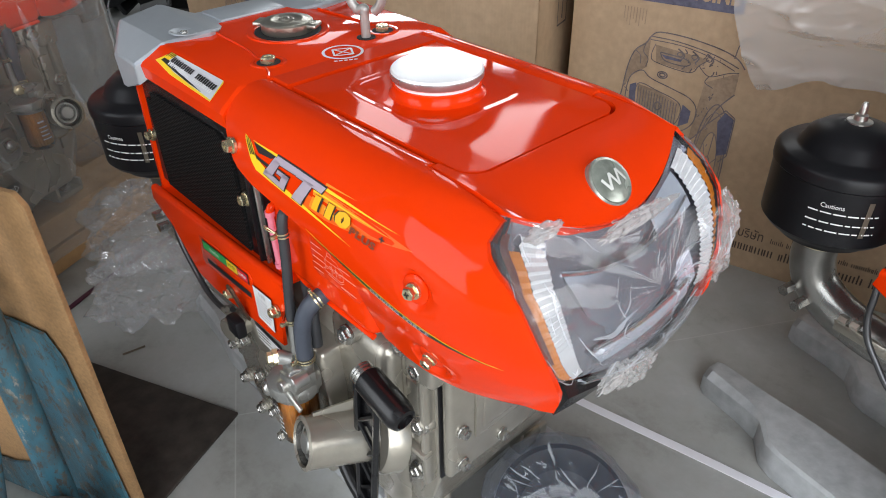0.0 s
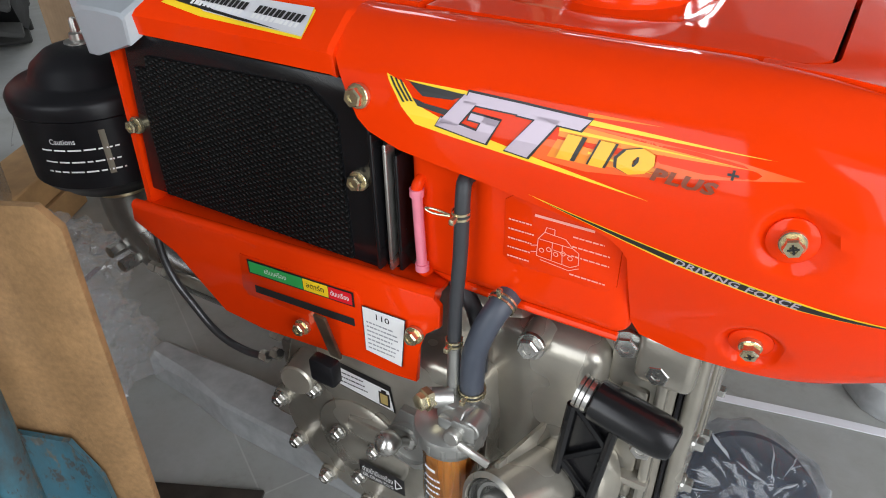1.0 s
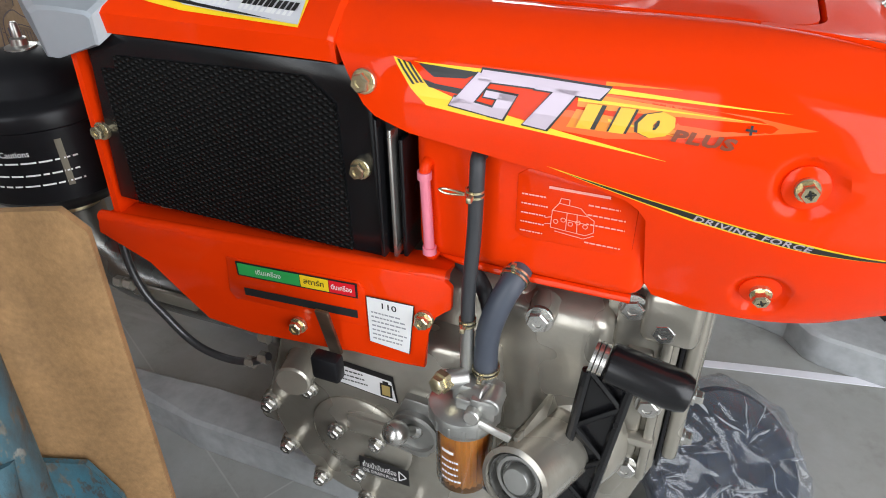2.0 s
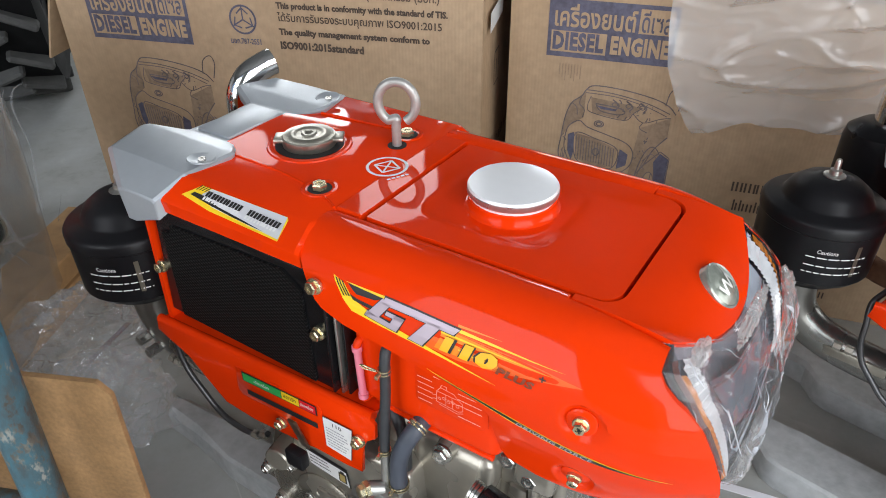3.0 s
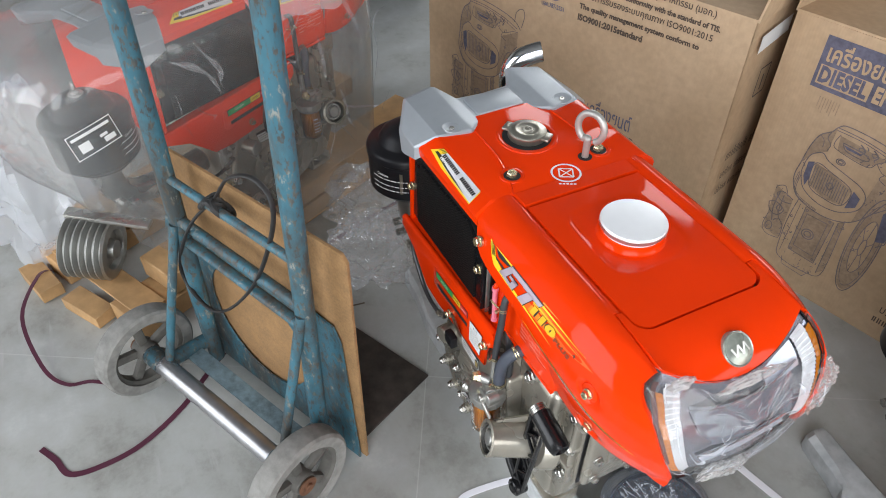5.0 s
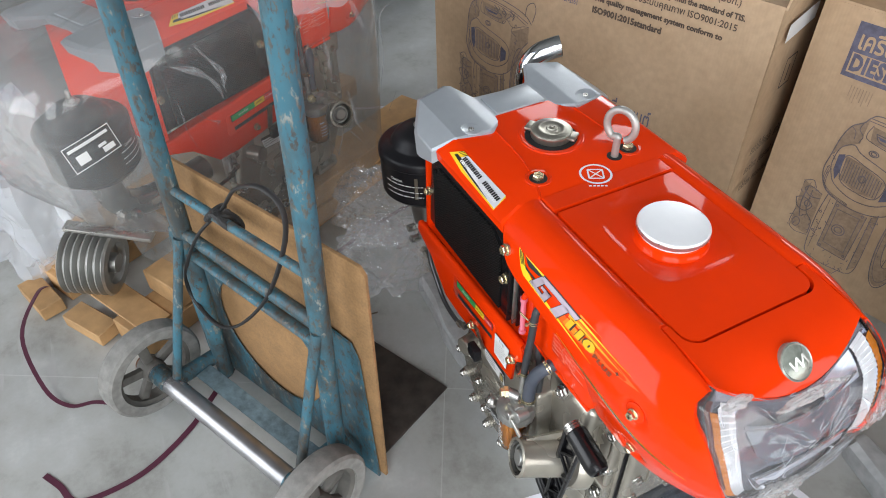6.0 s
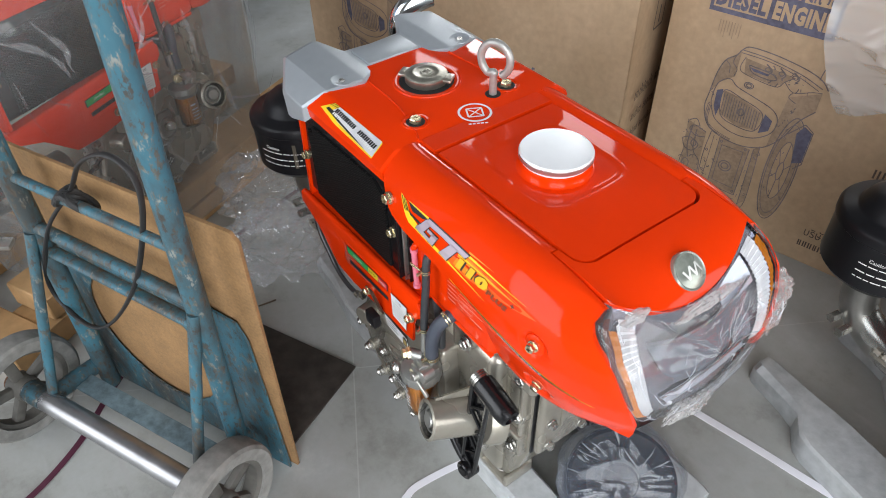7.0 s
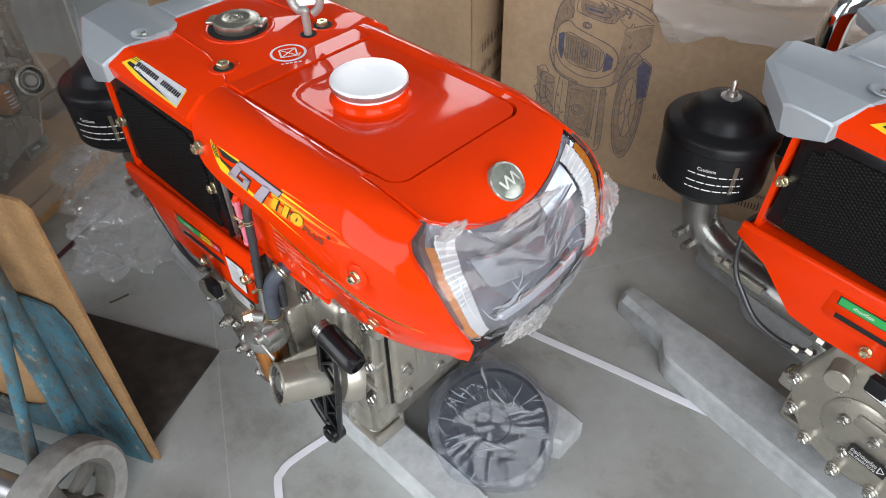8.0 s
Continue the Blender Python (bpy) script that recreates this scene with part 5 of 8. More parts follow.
    # feet on the skids
    for x in (0.118, -0.165):
        for y in (-0.087, 0.11):
            w = 1 if y < 0 else -1
            bm = rbox(bmesh.new(), (x, y, 0.061), (0.07, 0.058, 0.013), 0.004)
            rbox(bm, (x + 0.032, y, 0.072), (0.008, 0.058, 0.026), 0.003)
            rbox(bm, (x, y + w * 0.026, 0.085), (0.07, 0.009, 0.055), 0.003)
            prism(bm, [(-0.03, 0.0), (0.03, 0.0), (0.03, 0.012), (0.0, 0.07), (-0.03, 0.07)], 0.008, Matrix(((0, 0, 1, x - 0.036), (w, 0, 0, y), (0, 1, 0, 0.062), (0, 0, 0, 1))), 0.002)
            part("foot", bm, CAST, engine, "cast mounting foot")
            bolt(engine, (x + 0.004, y - w * 0.008, 0.0675), (0, 0, 1), 0.0105, STEEL)
    # injector pump with its pipe at the rear
    bm = cyl(bmesh.new(), (-0.152, -0.12, 0.279), (-0.137, -0.194, 0.281), 0.0175, seg=24, bev=0.002)
    part("pump_plug", bm, CAST, engine)
    bm = rbox(bmesh.new(), (-0.185, -0.135, 0.245), (0.026, 0.03, 0.06), 0.005)
    cyl(bm, (-0.2, -0.14, 0.29), (-0.17, -0.14, 0.296), 0.009, seg=6)
    cyl(bm, (-0.192, -0.14, 0.21), (-0.192, -0.14, 0.31), 0.0075, seg=14)
    part("injection_pump", bm, CAST_RAW, engine)
    part("rear_bracket", rbox(bmesh.new(), (-0.197, -0.145, 0.183), (0.035, 0.03, 0.03), 0.006), CAST, engine)
    bolt(engine, (-0.2, -0.15, 0.198), (0, 0, 1), 0.008, BRASS)
    part("injector_pipe", tube(bmesh.new(), [(-0.185, -0.163, 0.272), (-0.21, -0.163, 0.256), (-0.24, -0.162, 0.249), (-0.27, -0.161, 0.251), (-0.292, -0.16, 0.261), (-0.312, -0.16, 0.282), (-0.332, -0.16, 0.306), (-0.342, -0.16, 0.335), (-0.345, -0.158, 0.365), (-0.349, -0.15, 0.395), (-0.34, -0.13, 0.41)], 0.0042, 12, 6), surface("pipe_steel", (0.10, 0.10, 0.105), 0.35, 0.7, vary=0.2), engine, "thin dark fuel pipe")
    for p in ((-0.196, -0.163, 0.268), (-0.214, -0.163, 0.256), (-0.19, -0.163, 0.297), (-0.372, -0.158, 0.313), (-0.356, -0.16, 0.316)):
        part("pipe_nut", cyl(bmesh.new(), p, V(p) + V((0.010, 0, 0)), 0.0065, seg=6), CAST, engine)


def build_crank(engine):
    """Starter shaft housing and the folded starting handle."""
    m = basis((0.119, -0.122, 0.248), (-0.28, -1, 0.31))
    bm = lathe(bmesh.new(), [(0.052, 0), (0.050, 0.02), (0.046, 0.026), (0.0335, 0.03), (0.0325, 0.036), (0.0305, 0.103), (0.031, 0.110), (0.0265, 0.112), (0.0245, 0.100), (0, 0.092)], m, 40)
    for turn in (107,):
        prism(bm, [(0.028, 0.0), (0.052, 0.0), (0.05, 0.022), (0.034, 0.1), (0.028, 0.1)], 0.004, m @ pose(0, 0, 0, 0, 0, turn) @ Matrix(((1, 0, 0, 0), (0, 0, 1, -0.002), (0, 1, 0, 0), (0, 0, 0, 1))))
    rbox(bm, (-0.03, -0.012, 0.02), (0.012, 0.01, 0.05), 0.003, m)
    part("starter_housing", bm, CAST, engine, "round cast starter shaft housing")
    part("starter_bore", lathe(bmesh.new(), [(0.0245, 0.1095), (0.0235, 0.1), (0, 0.1)], m, 32), ELBOW, engine, "dull starter bore")
    part("starter_shaft", lathe(bmesh.new(), [(0.0, 0.109), (0.011, 0.109), (0.0125, 0.107), (0.0125, 0.1), (0.017, 0.1), (0.017, 0.104), (0.02, 0.104), (0.02, 0.1)], m, 28), CAST_RAW, engine)
    g0, g1 = V((0.142, -0.163, 0.377)), V((0.206, -0.166, 0.366))
    ax = (g1 - g0).normalized()
    bm = lathe(bmesh.new(), [(0, 0), (0.014, 0), (0.0165, 0.002), (0.0168, 0.05), (0.0158, 0.058), (0.0135, 0.064), (0.0095, 0.0655), (0.008, 0.060), (0, 0.060)], basis(g0, ax), 36)
    part("crank_grip", bm, BLACK, engine, "black plastic crank grip")
    part("grip_spring", lathe(bmesh.new(), [(0.0, -0.012), (0.0135, -0.012), (0.0135, -0.0095), (0.0115, -0.009), (0.0135, -0.0085), (0.0135, -0.0055), (0.0115, -0.005), (0.0135, -0.0045), (0.0135, -0.001), (0, -0.001)], basis(g0, ax), 28), STEEL, engine)
    # open-web arm
    a, b = V((0.146, -0.168, 0.368)), V((0.124, -0.172, 0.145))
    arm = bmesh.new()
    side = V((0.0175, 0.0, 0.0))
    for s in (-1, 1):
        tube(arm, [a + s * side, (a + b) / 2 + s * side * 0.9, b + s * side * 0.75], 0.0042, 8, 2)
    for i in range(7):
        p = a.lerp(b, i / 7) + (1 if i % 2 else -1) * side * 0.9
        q = a.lerp(b, (i + 1) / 7) - (1 if i % 2 else -1) * side * 0.9
        tube(arm, [p, q], 0.0028, 6, 0)
    web = [a + side, a - side, b - side * 0.75, b + side * 0.75]
    t = V((0, 0.004, 0))
    vs = [arm.verts.new(p + t) for p in web] + [arm.verts.new(p + t * 1.6) for p in web]
    for f in ((0, 1, 2, 3), (7, 6, 5, 4), (0, 4, 5, 1), (1, 5, 6, 2), (2, 6, 7, 3), (3, 7, 4, 0)):
        arm.faces.new([vs[i] for i in f])
    cyl(arm, b + V((0, 0.012, -0.004)), b + V((0, -0.012, -0.004)), 0.0155, seg=24, bev=0.002)
    handle = part("crank_arm", arm, BLACK, engine, "black open-web crank arm")
    part("arm_socket", lathe(bmesh.new(), [(0.0, 0), (0.0075, 0), (0.0085, 0.002), (0.0085, -0.004)], basis(b + V((0, -0.0125, -0.004)), (0, -1, 0)), 20), RECESS_SHADE, handle)
    part("crank_tail", tube(bmesh.new(), [b + V((0, 0.004, 0)), (0.09, -0.166, 0.162), (0.05, -0.158, 0.185)], 0.0105, 12, 3), BLACK, handle)


def build_air_cleaner(engine):
    c = basis((-0.452, -0.114, 0.0), (0, 0, 1))
    bm = lathe(bmesh.new(), [(0, 0.386), (0.03, 0.386), (0.058, 0.39), (0.064, 0.398), (0.074, 0.404), (0.0805, 0.412), (0.0815, 0.485), (0.0835, 0.487), (0.0835, 0.499), (0.081, 0.503), (0.077, 0.506), (0.062, 0.508), (0.058, 0.511), (0.052, 0.524), (0.038, 0.535), (0.018, 0.5405), (0, 0.542)], c, 64)
    body = part("air_cleaner_body", bm, BLACK_SATIN, engine, "satin black drum air cleaner", 32)
    part("wing_nut", lathe(bmesh.new(), [(0, 0.540), (0.0145, 0.540), (0.0145, 0.5425), (0.008, 0.544), (0.0075, 0.550), (0.0045, 0.5515), (0.004, 0.563), (0.0025, 0.5655), (0, 0.5655)], c, 18), STEEL, body, "zinc wing nut and washer")
    part("outlet_collar", lathe(bmesh.new(), [(0.032, 0.388), (0.0325, 0.374), (0.03, 0.372)], c, 32), BRASS, body)
    part("intake_elbow", tube(bmesh.new(), [(-0.452, -0.114, 0.38), (-0.452, -0.113, 0.345), (-0.441, -0.11, 0.312), (-0.412, -0.106, 0.286), (-0.372, -0.1, 0.27), (-0.32, -0.09, 0.258), (-0.22, -0.08, 0.25)], 0.0285, 24, 6), ELBOW, engine, "bare aluminium intake elbow")
    for p in ((-0.455, -0.146, 0.30), (-0.432, -0.15, 0.29)):
        part("clamp_bolt", cyl(bmesh.new(), V(p) + V((0, 0.02, 0)), V(p) + V((0, -0.008, 0)), 0.008, seg=6), STEEL, engine)
    part("pipe_bracket", rbox(bmesh.new(), (-0.345, -0.128, 0.278), (0.09, 0.006, 0.016), 0.002), CAST, engine)
    rng = random.Random(5)

    def round_drum(x, y):
        a = radians(-80) + x / 0.0815
        return V((-0.452 + 0.0822 * math.cos(a), -0.114 + 0.0822 * math.sin(a), y))

    polys = []
    for k, z in enumerate((0.454, 0.441, 0.430)):
        polys += glyph_rows(0.0, z, 0.088, 0.005, 1, rng, 0.35)
    bm = cut(flat(polys), 0.006, (0,))
    part("drum_print", warp(bm, round_drum), WHITE, body, "", 0)
    part("drum_print", warp(cut(letters("Cautions", 0.026, 0.006, 0.006), 0.006, (0,)), lambda x, y: round_drum(x + 0.012, y + 0.463)), WHITE, body, "", 0)
    part("drum_strip", warp(cut(flat([bar(0.062, 0.428, 0.068, 0.476)]), 0.004, (0,)), lambda x, y: round_drum(x, y)), surface("strip_foil", (0.2, 0.18, 0.14), 0.3, 0.7), body, "", 0)


def build_muffler(engine):
    c = basis((-0.45, 0.118, 0.0), (0, 0, 1))
    bm = lathe(bmesh.new(), [(0, 0.36), (0.045, 0.362), (0.056, 0.372), (0.058, 0.385), (0.058, 0.515), (0.055, 0.53), (0.04, 0.542), (0.022, 0.545), (0, 0.545)], c, 40)
    can = part("muffler_can", bm, BLACK_SATIN, engine, "satin black muffler can")
    bm = tube(bmesh.new(), [(-0.45, 0.112, 0.54), (-0.45, 0.110, 0.58), (-0.448, 0.114, 0.606), (-0.442, 0.130, 0.626), (-0.432, 0.155, 0.637), (-0.427, 0.166, 0.640)], 0.0205, 26, 6)
    pipe = part("exhaust_elbow", bm, CHROME, can, "chromed exhaust elbow")
    part("elbow_mouth", lathe(bmesh.new(), [(0, 0.0006), (0.0185, 0.0006), (0.0185, -0.001)], basis((-0.427, 0.166, 0.640), (0.4, 0.9, 0.22)), 26), RECESS_SHADE, pipe)
    part("exhaust_pipe", tube(bmesh.new(), [(-0.45, 0.118, 0.37), (-0.44, 0.11, 0.33), (-0.38, 0.1, 0.3), (-0.2, 0.09, 0.29)], 0.02, 18, 5), RUST, engine)


RIM_X = [(0, 0.283), (0.08, 0.291), (0.17, 0.309), (0.3, 0.327), (0.45, 0.338), (0.62, 0.346), (0.8, 0.349), (1.0, 0.348)]
RIM_Z = [(0, 0.616), (0.08, 0.604), (0.17, 0.588), (0.3, 0.565), (0.45, 0.54), (0.62, 0.512), (0.8, 0.494), (1.0, 0.478)]
SPREAD = [(0, 1.0), (0.1, 1.16), (0.25, 1.23), (0.45, 1.18), (0.65, 1.1), (0.8, 1.02), (1.0, 0.86)]


def lamp_outline(k=0.0, push=0.0):
    """Headlamp rim, clockwise from the left upper corner, shrunk by k and pushed forward."""
    top = [(0.316 - 0.033 * q * q, 0.1125 * q, 0.584 + 0.032 * q * q) for q in (-1, -0.75, -0.5, -0.25, 0, 0.25, 0.5, 0.75, 1)]
    right = [(0.291, 0.131, 0.604), (0.309, 0.139, 0.588), (0.327, 0.1405, 0.565), (0.338, 0.1355, 0.54), (0.346, 0.1265, 0.512), (0.347, 0.121, 0.499), (0.344, 0.107, 0.483)]
    bottom = [(0.347, 0.086, 0.471), (0.351, 0.055, 0.461), (0.354, 0.02, 0.456), (0.354, -0.02, 0.456), (0.351, -0.055, 0.461), (0.347, -0.086, 0.471)]
    pts = top + [(x, y - 0.16 * (y - 0.1) - 0.004, z) for x, y, z in right] + bottom + [(x, -y, z) for x, y, z in right[::-1]]
    c = V((0.340, 0, 0.53))
    return [c + (V(p) - c) * (1 - k) + V((0.9, 0, 0.2)) * push for p in pts]


def build_headlamp(engine):
    bm = loft(bmesh.new(), [[p + V((-0.055, 0, -0.02)) for p in lamp_outline(0.1)], lamp_outline(0.012, -0.010), lamp_outline(0.0, -0.002), lamp_outline(0.012, 0.0005), lamp_outline(0.022, -0.004)], True, False)
    lamp = part("lamp_housing", bm, BLACK, engine, "black headlamp housing", 30)
    part("chin_fairing", loft(bmesh.new(), [[V((0.338, y, 0.456 + 1.2 * y * y)), V((0.352 - 0.9 * y * y, y, 0.446 + 0.9 * y * y)), V((0.335 - 0.9 * y * y, y * 0.95, 0.416)), V((0.30, y * 0.9, 0.435))] for y in (-0.095, -0.06, -0.03, 0, 0.03, 0.06, 0.095)]), BLACK, lamp, "black chin fairing")
    mirror = surface("reflector_chrome", (0.33, 0.33, 0.38), 0.2, 0.75, vary=0.15, scale=30, bump_by=0.3, bump_scale=45)
    rings = [lamp_outline(0.035, -0.003), lamp_outline(0.16, -0.012), lamp_outline(0.4, -0.018), lamp_outline(0.75, -0.02), lamp_outline(0.985, -0.02)]
    part("reflector", loft(bmesh.new(), rings), mirror, lamp, "faceted chrome reflector", 0)

    def at(y, s, push):
        """A place on the lamp face: s runs from the brow down to the chin."""
        q = abs(y) / 0.113
        g = min(1.0, q * q)
        mid = V((0.316 + 0.038 * s, y, 0.584 - 0.127 * s))
        side = V((lerp_table(s, RIM_X), y, lerp_table(s, RIM_Z)))
        p = mid.lerp(side, g) + V((0.9, 0, 0.2)) * (push + 0.012 * math.sin(math.pi * s) * (1 - g))
        p.y *= 1 + (lerp_table(s, SPREAD) - 1) * (0.72 if y > 0 else 1.0)
        return p

    # smoke-grey main lens, its curved bright lower bowl, and thin chrome arcs
    smoke = surface("smoke_lens", (0.19, 0.205, 0.245), 0.22, 0.5, vary=0.25, scale=12)
    part("main_lens", sheet(bmesh.new(), lambda u, v: at((-0.068 + 0.136 * u) * (1 - 0.22 * v), 0.2 + 0.48 * v + 0.05 * math.cos(math.pi * (u - 0.5)), -0.011 + 0.006 * math.sin(math.pi * u)), 20, 12), smoke, lamp, "smoke-grey main lens")
    pale = surface("pale_bowl", (0.55, 0.60, 0.68), 0.16, 0.5, vary=0.1)
    part("lower_bowl", sheet(bmesh.new(), lambda u, v: at((-0.07 + 0.14 * u) * (1 - 0.1 * v), 0.74 + 0.17 * v, -0.007 + 0.006 * math.sin(math.pi * v)), 20, 8), pale, lamp, "pale bright lower bowl")
    part("brow_strip", sheet(bmesh.new(), lambda u, v: at(0.03 + 0.05 * u, 0.07 + 0.2 * v, -0.008 + 0.002 * v), 12, 4), pale, lamp)
    for s0, w in ((0.2, 0.075), (0.7, 0.066), (0.72, 0.07)):
        part("chrome_arc", tube(bmesh.new(), [at(w * t, s0 + (0.05 if s0 < 0.5 else 0.03) * (1 - t * t), -0.003) for t in (-1, -0.6, -0.2, 0.2, 0.6, 1)], 0.0014, 8, 4), CHROME, lamp)
    for s in (-1, 1):
        flute = bmesh.new()
        rows = []
        for i in range(53):
            t = i / 52
            rows.append([at(s * (0.1008 + 0.003 * t), 0.05 + 0.86 * t, -0.002 + 0.0022 * (i % 2)), at(s * (0.081 + 0.007 * t), 0.06 + 0.82 * t, -0.005 + 0.0022 * (i % 2))])
        part("side_flute", loft(flute, rows, False, False), surface("flute_white", (0.84, 0.86, 0.9), 0.15, 0.3, vary=0.25, scale=60), lamp, "ribbed white side lens", 0)
        rows = []
        for i in range(41):
            t = i / 40
            rows.append([at(s * 0.1125, 0.1 + 0.83 * t, -0.003 + 0.0008 * (i % 2)), at(s * (0.1012 + 0.003 * t), 0.1 + 0.83 * t, -0.001 + 0.0008 * (i % 2))])
        part("turn_signal", loft(bmesh.new(), rows, False, False), AMBER, lamp, "amber turn signal strip", 0)
        # dark amber edge of the lens along the flank
        rows = []
        for i in range(25):
            t = i / 24
            rows.append([at(s * 0.1155, 0.05 + 0.55 * t, 0.0), at(s * 0.1105, 0.05 + 0.55 * t, 0.002)])
        part("corner_lens", loft(bmesh.new(), rows, False, False), surface("dark_amber", (0.09, 0.02, 0.012), 0.12, coat=0.8), lamp, "dark maroon edge lens", 60)
    part("lens", loft(bmesh.new(), [lamp_outline(0.0, 0.001), lamp_outline(0.05, 0.007), lamp_outline(0.3, 0.013), lamp_outline(0.65, 0.016), lamp_outline(0.96, 0.017)], True, False), LENS, lamp, "clear polycarbonate headlamp lens", 50).visible_shadow = False


def build_engine():
    engine = thing("diesel_engine", (0, 0, 0), "new red single-cylinder diesel engine with black radiator grille and wrapped headlamp", "engine", "red diesel engines")
    left = build_cowl(engine, -1)
    build_cowl(engine, 1)
    cowl_decals(left)
    build_top(engine)
    build_guard(engine)
    build_radiator(engine)
    build_lower_plate(engine)
    build_tank(engine)
    build_headlamp(engine)
    build_block(engine)
    build_crank(engine)
    build_fuel_filter(engine)
    build_air_cleaner(engine)
    build_muffler(engine)
    bolt_dish(engine, 0.238, 0.552)
    bolt_dish(engine, 0.233, 0.461)
    bolt(engine, on_cowl(-0.046, 0.581, 0.002), (0, -1, 0.1), 0.0072)
    return engine


engine = build_engine()
second = copy_thing(engine, pose(0.81, 0.464, 0, 0, 0, -10.5))
third = copy_thing(engine, pose(-1.018, -0.322, 0.071, 0, 0, 117))
tagged(third, "red diesel engine on a pallet under a dusty clear bag")
tagged(second, "red diesel engine with drum air cleaner beside brown cartons")
for ob in list(third.children_recursive):
    if ob.name.split(".")[0] in ("exhaust_elbow", "elbow_mouth", "muffler_can", "exhaust_pipe", "crank_grip", "grip_spring", "crank_arm", "arm_socket", "crank_tail"):
        bpy.data.objects.remove(ob)


# ---------- the shed ----------
def slab(name, lo, hi, mat, label, kind="structure", turn=True):
    c = [(a + b) / 2 for a, b in zip(lo, hi)]
    s = [b - a for a, b in zip(lo, hi)]
    bm = rbox(bmesh.new(), (0, 0, 0), s, 0.0)
    ob = part(name, bm, mat, None, label, 0, (SHED if turn else Matrix.Identity(4)) @ Matrix.Translation(c))
    return tagged(ob, label, name.split("_")[0], kind=kind)


slab("floor", (-14, -14, -0.2), (12, 12, 0.0), CONCRETE, "grey polished concrete floor with scuffs and stains", turn=False)
# far wall with two open windows
for x0, x1 in ((-8, -3.55), (-1.65, 0.65), (2.55, 7)):
    slab("wall_north", (x0, 7.8, 0), (x1, 8.0, 4.4), WALL, "plain plastered wall of the shed")
for x0, x1 in ((-3.55, -1.65), (0.65, 2.55)):
    slab("wall_north", (x0, 7.8, 0), (x1, 8.0, 1.55), WALL, "plain plastered wall below a window")
    slab("wall_north", (x0, 7.8, 3.05), (x1, 8.0, 4.4), WALL, "plain plastered wall above a window")
slab("wall_west", (-8.2, -3.0, 0), (-8, 8, 4.4), WALL, "plain plastered wall of the shed")
slab("wall_east", (7, -3.0, 0), (7.2, 8, 4.4), WALL, "plain plastered wall of the shed")
slab("ceiling", (-8.2, -3.0, 4.4), (7.2, 8, 4.5), ROOF, "grey sheet-metal roof of the shed")
for x, w in ((-4.2, 0.15), (-0.5, 0.75), (3.6, 0.15)):
    slab("wall_pier", (x - w, -3.15, 0), (x + w, -2.9, 4.4), WALL, "plastered pier at the open front")


# ---------- cartons ----------
def on_face(origin, angle):
    """Pose of a carton front: x along the face, y up."""
    a = radians(angle)
    return Matrix(((math.cos(a), 0, math.sin(a), origin[0]), (math.sin(a), 0, -math.cos(a), origin[1]), (0, 1, 0, 0), (0, 0, 0, 1)))


def board(bm, pts, m, t=0.006):
    return prism(bm, pts, t, m, 0.0)


